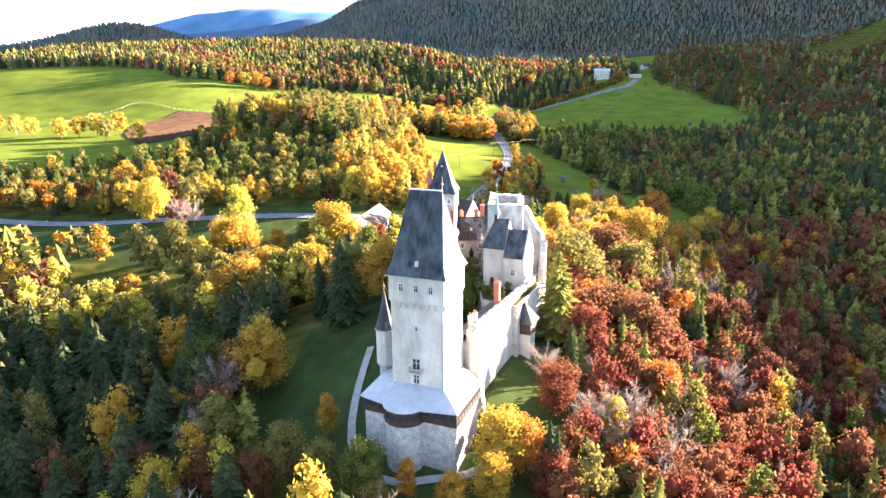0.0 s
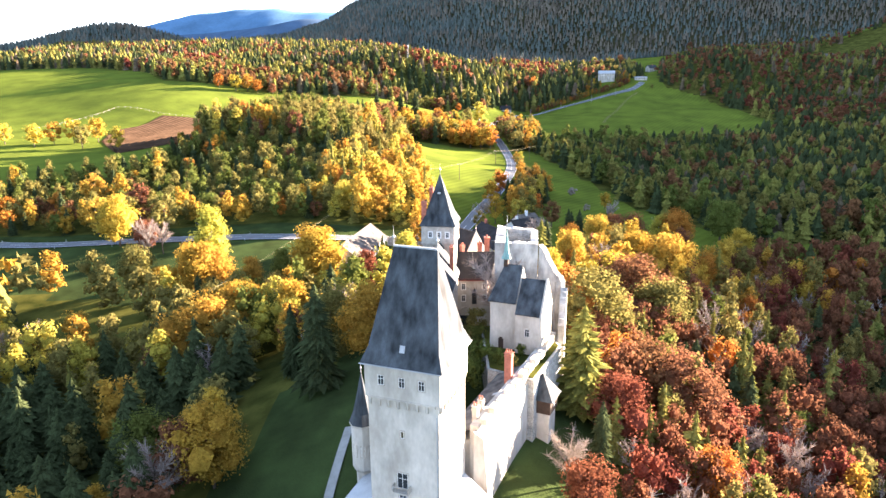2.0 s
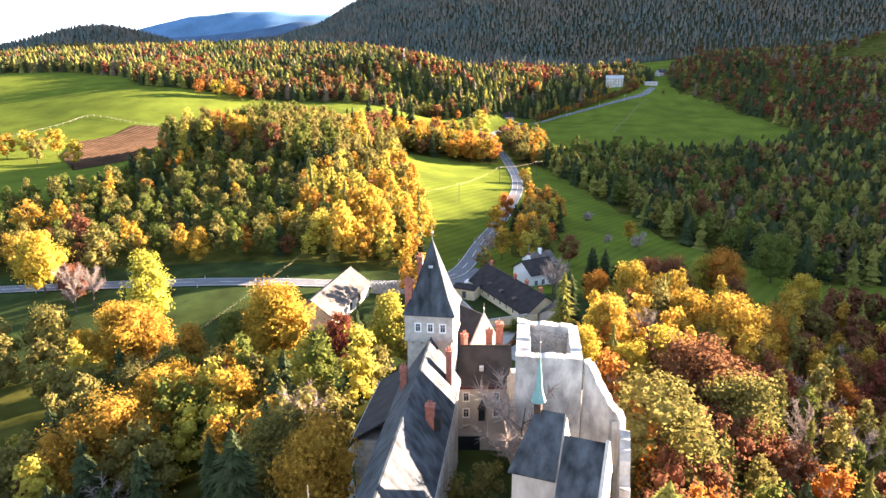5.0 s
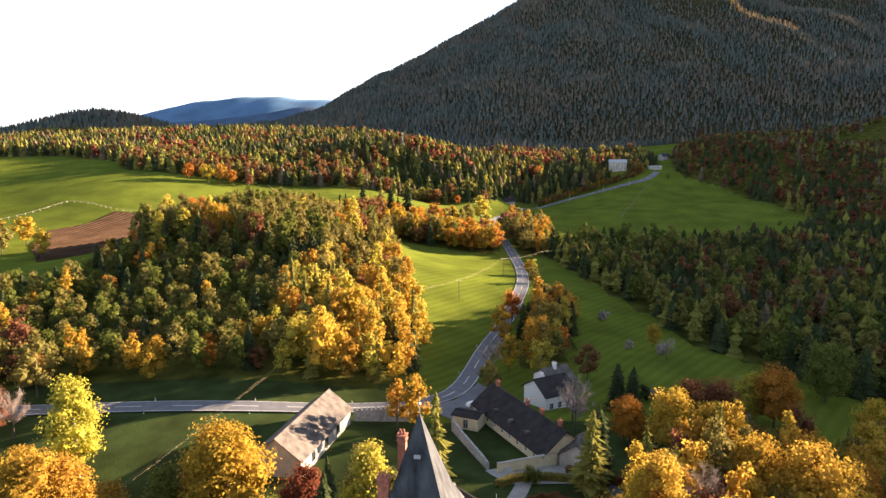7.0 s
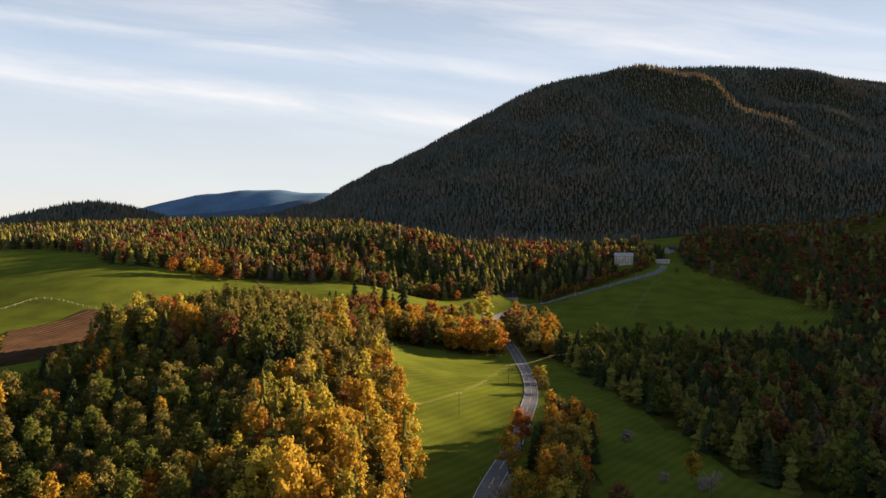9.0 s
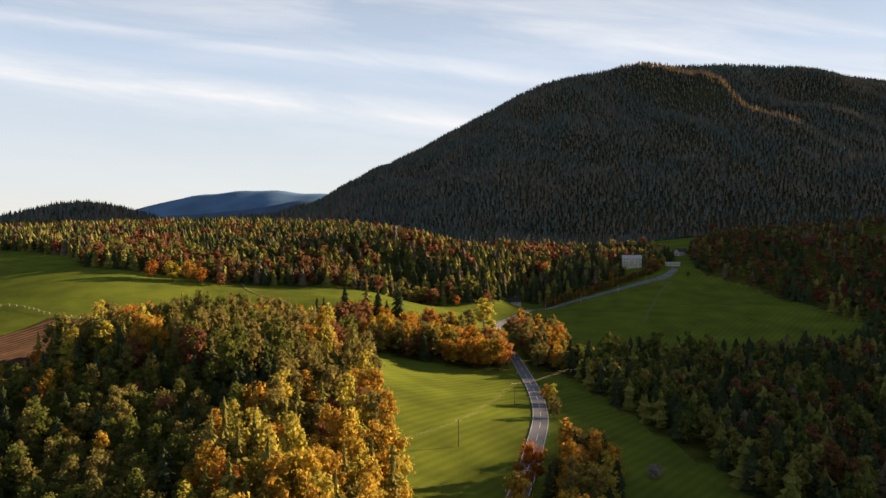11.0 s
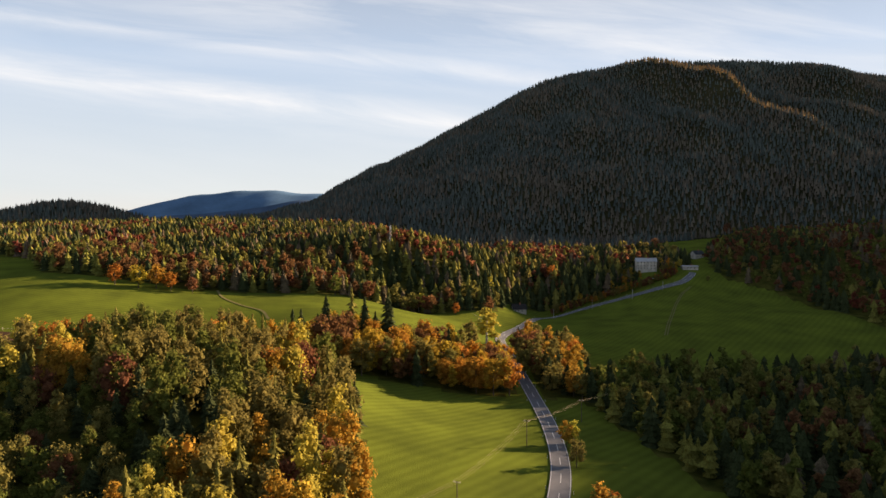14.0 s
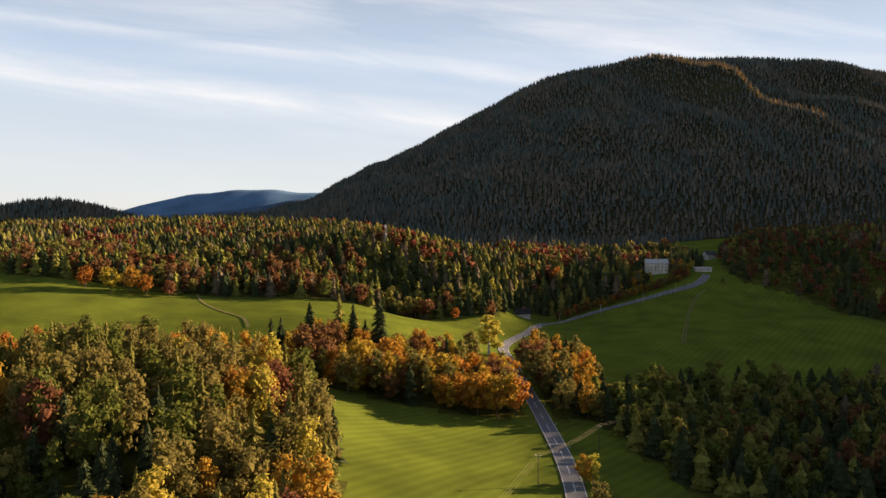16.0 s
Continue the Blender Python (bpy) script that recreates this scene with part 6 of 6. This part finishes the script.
# ---------- fields, paths and small things ----------
def sheet(name, poly, material, lift, label, category, step=6.0):
    """A patch laid on the ground inside a plan outline."""
    xs, ys = [p[0] for p in poly], [p[1] for p in poly]
    bm = bmesh.new()
    bm.faces.new([bm.verts.new((x, y, 0)) for x, y in poly])
    for axis_, lo, hi in (((1, 0, 0), min(xs), max(xs)), ((0, 1, 0), min(ys), max(ys))):
        k = lo + step
        while k < hi:
            bmesh.ops.bisect_plane(bm, geom=bm.verts[:] + bm.edges[:] + bm.faces[:], plane_co=[k * a for a in axis_], plane_no=axis_)
            k += step
    for v in bm.verts:
        v.co.z = ground_z(v.co.x, v.co.y) + lift
    bmesh.ops.recalc_face_normals(bm, faces=bm.faces)
    ob = part(name, bm, material)
    if ob.data.polygons and ob.data.polygons[0].normal.z < 0:
        ob.data.flip_normals()
    return tagged(ob, label, category, kind="structure")


FIELD = [(-214, 500), (-252, 560), (-262, 600), (-244, 619), (-240, 650), (-207, 647), (-180, 600), (-172, 560), (-185, 520)]
field_ob = sheet("ploughed_field", FIELD, M_SOIL, 0.4, "brown ploughed field with straight furrows", "field", 5.0)
# furrows: low ridges of turned earth, all in one mesh
FV, FF = [], []
for i in range(34):
    for j in range(32):
        a, b = np.array([-292 + i * 4.4, 490.0 + j * 5.2]), np.array([-292 + i * 4.4 + 1.6, 490.0 + (j + 1) * 5.2])
        a[0] += j * 1.6
        b[0] += j * 1.6
        if inside(FIELD, np.array([a[0], b[0]]), np.array([a[1], b[1]])).all():
            k = len(FV)
            for q in (a, b):
                g = ground_z(q[0], q[1]) + 0.3
                FV += [(q[0] - 1.0, q[1], g), (q[0], q[1], g + 0.55), (q[0] + 1.0, q[1], g)]
            FF += [(k, k + 1, k + 4, k + 3), (k + 1, k + 2, k + 5, k + 4)]
furrows = new("furrows", quads_mesh("furrows", FV, FF, [M_SOIL]))
furrows.parent = field_ob
tagged(furrows, "", "", kind="stuff")
sheet("forecourt", [(-4, 326), (6, 334), (14, 352), (22, 340), (18, 318), (8, 312)], M_ASPH, 0.30, "grey asphalt forecourt before the farm gate", "yard", 4.0)
sheet("yard_drive", [(12, 283), (30, 292), (40, 282), (36, 272), (16, 272)], M_GRAVEL, 0.25, "pale gravel drive by the yard wall", "drive", 4.0)
ribbon("park_path", [(-17, 150), (-18, 139), (-18.5, 130), (-18, 120), (-15, 112), (-9, 108.4), (-3, 108.6), (4, 110), (9, 114)], 1.6, M_GRAVEL, 0.25, "narrow pale gravel path across the castle lawn", "path")
ribbon("castle_drive", [(-13, 182), (-16, 196), (-12, 212), (0, 226), (8, 244), (16, 262), (22, 278)], 3.4, M_GRAVEL, 0.25, "pale gravel drive up to the castle", "drive")
for off in (-0.9, 0.9):
    ribbon("field_track", [(241 + off, 930), (232 + off, 917), (223 + off, 903), (205 + off, 866), (185 + off, 815), (161 + off, 751)], 0.7, M_TRACK, 0.22, "pale worn wheel track over the meadow", "track")
ribbon("meadow_track", [(-160, 790), (-150, 770), (-130, 745), (-110, 720), (-98, 690)], 1.8, M_TRACK, 0.25, "worn earth track over the meadow", "track")

# road markings
line_pts = smooth_line(ROAD, 2.0)


def marking(name, off, width, dash, gap, label):
    V, F, run, on = [], [], 0.0, True
    prev = None
    for i in range(1, len(line_pts) - 1):
        a, b = Vector(line_pts[i - 1]), Vector(line_pts[i + 1])
        d = (b - a).normalized()
        nrm = Vector((-d.y, d.x))
        c = Vector(line_pts[i])
        z = ground_z(c.x + nrm.x * off, c.y + nrm.y * off) + 0.40
        cur = [(c.x + nrm.x * (off + s * width / 2), c.y + nrm.y * (off + s * width / 2), z) for s in (1, -1)]
        run += 2.0
        if dash and run > (dash if on else gap):
            on, run = not on, 0.0
        if prev and on:
            k = len(V)
            V += [prev[0], prev[1], cur[1], cur[0]]
            F.append((k, k + 1, k + 2, k + 3))
        prev = cur
    ob = new(name, quads_mesh(name, V, F, [M_LINE]))
    return tagged(ob, label, "road marking", kind="structure")


marking("centre_line", 0.0, 0.22, 6.0, 6.0, "dashed white centre line of the road")
marking("edge_line_near", 3.05, 0.18, 0, 0, "white edge line of the road")
marking("edge_line_far", -3.05, 0.18, 0, 0, "white edge line of the road")

# reflector posts beside the road
first = None
for i in range(12, len(line_pts) - 10, 14):
    a, b = Vector(line_pts[i - 1]), Vector(line_pts[i + 1])
    nrm = Vector((-(b - a).y, (b - a).x)).normalized()
    for s in (1, -1):
        p = Vector(line_pts[i]) + nrm * s * 4.1
        m = pose(p.x, p.y, ground_z(p.x, p.y))
        if first is None:
            first = thing("road_post", m, "white plastic road post with black band", "road post", "road posts")
            part("post", boxes((-0.06, -0.05, -0.3, 0.06, 0.05, 1.0)), M_WHITE, first)
            part("band", boxes((-0.065, -0.055, 0.72, 0.065, 0.055, 0.88)), M_GLASS, first)
        else:
            copy_thing(first, m)

# power line over the meadow
POLES = [(10, 449, 9.5), (36, 512, 9.5), (64, 556, 9.5), (100, 600, 10.0)]
heads = []
for x, y, h in POLES:
    g = ground_z(x, y)
    t = thing("power_pole", pose(x, y, g, 0, 0, -30), "grey wooden power pole with crossarm on the meadow", "power pole", "power poles of the valley")
    bm = bmesh.new()
    bmesh.ops.create_cone(bm, cap_ends=True, segments=8, radius1=0.17, radius2=0.11, depth=h + 1, matrix=Matrix.Translation((0, 0, h / 2 - 0.5)))
    part("post", bm, M_BARK, t)
    part("crossarm", boxes((-1.0, -0.06, h - 0.5, 1.0, 0.06, h - 0.38)), M_METAL, t)
    for k in (-0.9, 0, 0.9):
        part("insulator", boxes((k - 0.05, -0.05, h - 0.38, k + 0.05, 0.05, h - 0.15)), M_WHITE, t)
    heads.append([Vector((x, y, g)) + Matrix.Rotation(radians(-30), 3, "Z") @ Vector((k, 0, h - 0.15)) for k in (-0.9, 0, 0.9)])
M_WIRE = mat("bright_wire", (0.40, 0.33, 0.16), 0.6, 0.05, 1.0, 0.0)


def wire(a, b, sag, r=0.014):
    cu = bpy.data.curves.new("wire", "CURVE")
    cu.dimensions, cu.bevel_depth, cu.bevel_resolution = "3D", r, 0
    sp = cu.splines.new("POLY")
    n = 14
    sp.points.add(n)
    for i in range(n + 1):
        p = a.lerp(b, i / n)
        sp.points[i].co = (p.x, p.y, p.z - sag * 4 * (i / n) * (1 - i / n), 1)
    cu.materials.append(M_WIRE)
    return tagged(new("power_line_wire", cu), "thin pale overhead wire between poles", "wire", "overhead wires")


for p, q in zip(heads, heads[1:]):
    for a, b in zip(p, q):
        wire(a, b, 1.2)
for k in range(3):
    wire(heads[0][k], heads[0][k] + Vector((-46, -62, 6)), 1.5)
    wire(Vector((-68.5 + k * 0.7, 230, 32.0 + k * 0.2)), Vector((-48 + k * 0.7, 340, 30.5 + k * 0.2)), 0.8)

# fence of the upper field
prev = None
fence = thing("field_fence", pose(0, 0, 0), "pale wooden post fence round a field", "fence")
FENCE = smooth_line([(-330, 600), (-312, 628), (-296, 652), (-286, 672), (-268, 668), (-240, 654), (-206, 650)], 5.0)
for x, y in FENCE:
    part("post", boxes((x - 0.09, y - 0.09, ground_z(x, y) - 0.3, x + 0.09, y + 0.09, ground_z(x, y) + 1.5)), M_STONE, fence)
for (x0, y0), (x1, y1) in zip(FENCE, FENCE[1:]):
    for h in (1.1,):
        z0, z1 = ground_z(x0, y0) + h, ground_z(x1, y1) + h
        part("rail", solid([(x0, y0 - 0.04, z0), (x1, y1 - 0.04, z1), (x1, y1 - 0.04, z1 + 0.08), (x0, y0 - 0.04, z0 + 0.08), (x0, y0 + 0.04, z0), (x1, y1 + 0.04, z1), (x1, y1 + 0.04, z1 + 0.08), (x0, y0 + 0.04, z0 + 0.08)], [(0, 1, 2, 3), (4, 5, 6, 7), (0, 1, 5, 4), (3, 2, 6, 7), (0, 3, 7, 4), (1, 2, 6, 5)]), M_STONE, fence)


# ---------- the garden court below the castle ----------
def clipped_hedge(name, pts, width, tall, kind, label, teeth=0.0):
    """A hedge along a line: a rough core under leaves; teeth: small blocks along its top, so many metres apart."""
    rs_ = rng_of(len(pts) * 7 + int(tall * 10))
    line = [Vector(q) for q in smooth_line(pts, 0.8)]
    V, F, C, N = [], [], [], []
    for i, q in enumerate(line):
        a, b = line[max(0, i - 1)], line[min(len(line) - 1, i + 1)]
        d = (b - a).normalized()
        up = tall + (0.45 if teeth and int(i * 0.8 / teeth) % 2 else 0.0) + rs_.uniform(-0.06, 0.06)
        g = ground_z(q.x, q.y)
        for sx, sz in ((-0.5, -0.2), (-0.46, up * 0.92), (-0.3, up), (0.3, up), (0.46, up * 0.92), (0.5, -0.2)):
            V.append((q.x - d.y * sx * width, q.y + d.x * sx * width, g + sz))
        for _ in range(14):
            sx, side = rs_.uniform(-0.5, 0.5), rs_.randint(3)
            sz = up if side == 0 else rs_.uniform(0.1, up)
            sx = sx if side == 0 else (0.5 if side == 1 else -0.5)
            C.append((q.x - d.y * sx * width + d.x * rs_.uniform(-0.4, 0.4), q.y + d.x * sx * width + d.y * rs_.uniform(-0.4, 0.4), g + sz))
            N.append((-d.y * sx * (side > 0), d.x * sx * (side > 0), 0.6 if side == 0 else 0.1))
    n = len(line)
    F = [(i * 6 + j, i * 6 + j + 1, i * 6 + j + 7, i * 6 + j + 6) for i in range(n - 1) for j in range(5)] + [(0, 1, 2, 3), (n * 6 - 6, n * 6 - 5, n * 6 - 4, n * 6 - 3)]
    LV = leaf_tris(rs_, np.array(C), np.array(N), 0.3)
    k = len(V)
    V = np.concatenate([np.array(V), LV])
    F = np.concatenate([np.array(F), tri_pad(np.arange(len(LV)).reshape(-1, 3)) + k])
    return tagged(new(name, poly_mesh(name, V, F, [LEAF[kind]])), label, "hedge")


oval = [(24.4 + 6.2 * math.cos(a), 258.0 + 8.4 * math.sin(a)) for a in [k * math.pi / 12 for k in range(24)]]
sheet("garden_court", oval, M_GRAVEL, 0.22, "pale oval gravel court in the castle garden", "court", 3.0)
clipped_hedge("court_hedge", [(24.4 + 7.0 * math.cos(a), 258.0 + 9.2 * math.sin(a)) for a in [radians(q) for q in range(-40, 215, 15)]], 0.9, 0.9, "rust", "low rust-brown hedge clipped into small battlements", 1.4)
clipped_hedge("garden_hedge", [(14.0, 270.5), (18.5, 274.2), (24.5, 274.6), (31.0, 272.8), (35.6, 267.5), (35.8, 260), (32.5, 252.5)], 1.8, 1.6, "olive", "tall clipped green hedge round the garden court")
clipped_hedge("beech_hedge", [(31, 281), (36, 277), (40.5, 270), (43, 262)], 1.8, 1.8, "rust", "clipped rust-brown beech hedge beside the drive")
ribbon("garden_path", [(18, 279.5), (25, 279.5), (32, 277.5), (37, 272), (39, 264), (38, 254)], 2.6, M_ASPH, 0.22, "dark asphalt path round the garden", "path")
lamp = thing("garden_lamp", pose(36.8, 268.2, ground_z(36.8, 268.2)), "black garden lamp post with a white globe", "lamp")
part("post", boxes((-0.05, -0.05, -0.2, 0.05, 0.05, 2.3)), M_WOOD, lamp)
bm = bmesh.new()
bmesh.ops.create_uvsphere(bm, u_segments=12, v_segments=8, radius=0.34, matrix=Matrix.Translation((0, 0, 2.55)))
part("globe", bm, M_WHITE, lamp)
for x, y, h in ((36.9, 235, 11.5), (38.6, 235.6, 11.0)):
    single_tree("fir", "tall", x, y, h, 1, 0.42, "slim cypresses by the castle", 0)
# bare trees in the castle court
single_tree("bare", "bare", 11.5, 172.2, 16.5, 1, 1.15, "", 0, ground_z(11.5, 172.2) - 43.5)
single_tree("olive", "bush", 6.8, 170.2, 5.0, 0, 1.0, "", 0, ground_z(6.8, 170.2) - 44.0)
for i, (x, y, h, kind) in enumerate(((4.6, 150.5, 5.5, "green"), (6.0, 156.0, 6.5, "green"), (4.2, 161.5, 5.5, "olive"), (6.4, 165.5, 6.0, "green"), (3.4, 171.0, 5.0, "olive"), (10.2, 152.6, 2.6, "green"), (12.6, 150.2, 2.4, "olive"), (14.6, 156.2, 2.2, "green"))):
    single_tree(kind, "bush", x, y, h, i % 3, 0.9, "shrubs in the castle court", 0, ground_z(x, y) - (44.7 if x > 9 else 41.0))
single_tree("gold", "bush", 13.0, 170.0, 4.0, 1, 1.0, "", 0, ground_z(13.0, 170.0) - 44.0)


def car(m, paint, label):
    t = thing("car", m, label, "car")
    pts, f = [], []
    for y in (-0.85, 0.85):
        pts += [(-2.1, y, 0.3), (2.1, y, 0.3), (2.12, y, 0.75), (1.3, y, 0.92), (0.6, y * 0.86, 1.42), (-1.2, y * 0.86, 1.45), (-2.0, y, 0.95)]
    f = [tuple(range(7)), tuple(range(7, 14))] + [(i, (i + 1) % 7, 7 + (i + 1) % 7, 7 + i) for i in range(7)]
    bm = solid(pts, f)
    bmesh.ops.bevel(bm, geom=bm.edges[:], offset=0.06, segments=2, affect="EDGES")
    part("body", bm, paint, t)
    part("windscreen", solid([(1.24, -0.66, 0.97), (1.24, 0.66, 0.97), (0.66, 0.6, 1.4), (0.66, -0.6, 1.4), (1.28, -0.66, 0.99), (1.28, 0.66, 0.99), (0.7, 0.6, 1.42), (0.7, -0.6, 1.42)], [(4, 5, 6, 7), (0, 1, 2, 3), (0, 1, 5, 4), (2, 3, 7, 6)]), M_GLASS, t)
    for y in (-0.87, 0.80):
        part("side_window", boxes((-1.1, y, 0.98, 0.6, y + 0.07, 1.32)), M_GLASS, t)
    for x in (-1.3, 1.35):
        for y in (-0.86, 0.86):
            bm = bmesh.new()
            bmesh.ops.create_cone(bm, cap_ends=True, segments=14, radius1=0.33, radius2=0.33, depth=0.22, matrix=pose(x, y, 0.33, 90))
            w = part("wheel", bm, M_GLASS, t)
            bm = bmesh.new()
            bmesh.ops.create_cone(bm, cap_ends=True, segments=10, radius1=0.2, radius2=0.2, depth=0.24, matrix=pose(x, y, 0.33, 90))
            part("rim", bm, M_METAL, w)
    return t


car(pose(11.0, 326.5, ground_z(11, 326.5) + 0.36, 0, 0, 35), M_WHITE, "white car parked on the forecourt")
for x, y, turn, paint, label in ((214, 953, 10, M_WHITE, "white car parked before the inn"), (219, 955, 25, M_SHEET, "grey car parked before the inn"), (236, 967, 80, M_WHITE, "white car parked beside the far road")):
    car(pose(x, y, ground_z(x, y) + 0.05, 0, 0, turn), paint, label)

# plain poles along the climbing road
for x, y, h in ((104, 880, 8.0), (143, 905, 8.5), (181, 911, 8.5), (212, 921, 8.0)):
    t = thing("roadside_pole", pose(x, y, ground_z(x, y)), "slim grey wooden pole beside the climbing road", "pole", "poles along the far road")
    bm = bmesh.new()
    bmesh.ops.create_cone(bm, cap_ends=True, segments=8, radius1=0.18, radius2=0.12, depth=h + 1, matrix=Matrix.Translation((0, 0, h / 2 - 0.5)))
    part("post", bm, M_BIRCH, t)
    part("bracket", boxes((-0.5, -0.06, h - 0.6, 0.5, 0.06, h - 0.48)), M_METAL, t)

# radio mast on the wooded ridge
mx_, my_ = -41, 924
mast = thing("radio_mast", pose(mx_, my_, ground_z(mx_, my_)), "slender grey lattice radio mast above the wood", "mast")
mh = 101.5 - ground_z(mx_, my_)
for a in (0, 120, 240):
    c, s = math.cos(radians(a)), math.sin(radians(a))
    part("leg", solid([(c * 1.3 - 0.1, s * 1.3 - 0.1, 0), (c * 1.3 + 0.1, s * 1.3 - 0.1, 0), (c * 1.3 + 0.1, s * 1.3 + 0.1, 0), (c * 1.3 - 0.1, s * 1.3 + 0.1, 0), (c * 0.5 - 0.1, s * 0.5 - 0.1, mh), (c * 0.5 + 0.1, s * 0.5 - 0.1, mh), (c * 0.5 + 0.1, s * 0.5 + 0.1, mh), (c * 0.5 - 0.1, s * 0.5 + 0.1, mh)], [(0, 1, 2, 3), (4, 5, 6, 7), (0, 1, 5, 4), (1, 2, 6, 5), (2, 3, 7, 6), (3, 0, 4, 7)]), M_METAL, mast)
for i in range(int(mh // 2.2)):
    r = 1.2 - 0.7 * i * 2.2 / mh
    part("brace", boxes((-r, -0.06, i * 2.2, r, 0.06, i * 2.2 + 0.12), (-0.06, -r, i * 2.2 + 1.1, 0.06, r, i * 2.2 + 1.22)), M_METAL, mast)
for a in (30, 150, 270):
    part("antenna", boxes((-0.16, -0.1, mh - 2.6, 0.16, 0.1, mh - 0.4)), M_WHITE, mast).matrix_local = pose(0.8 * math.cos(radians(a)), 0.8 * math.sin(radians(a)), 0, 0, 0, a)
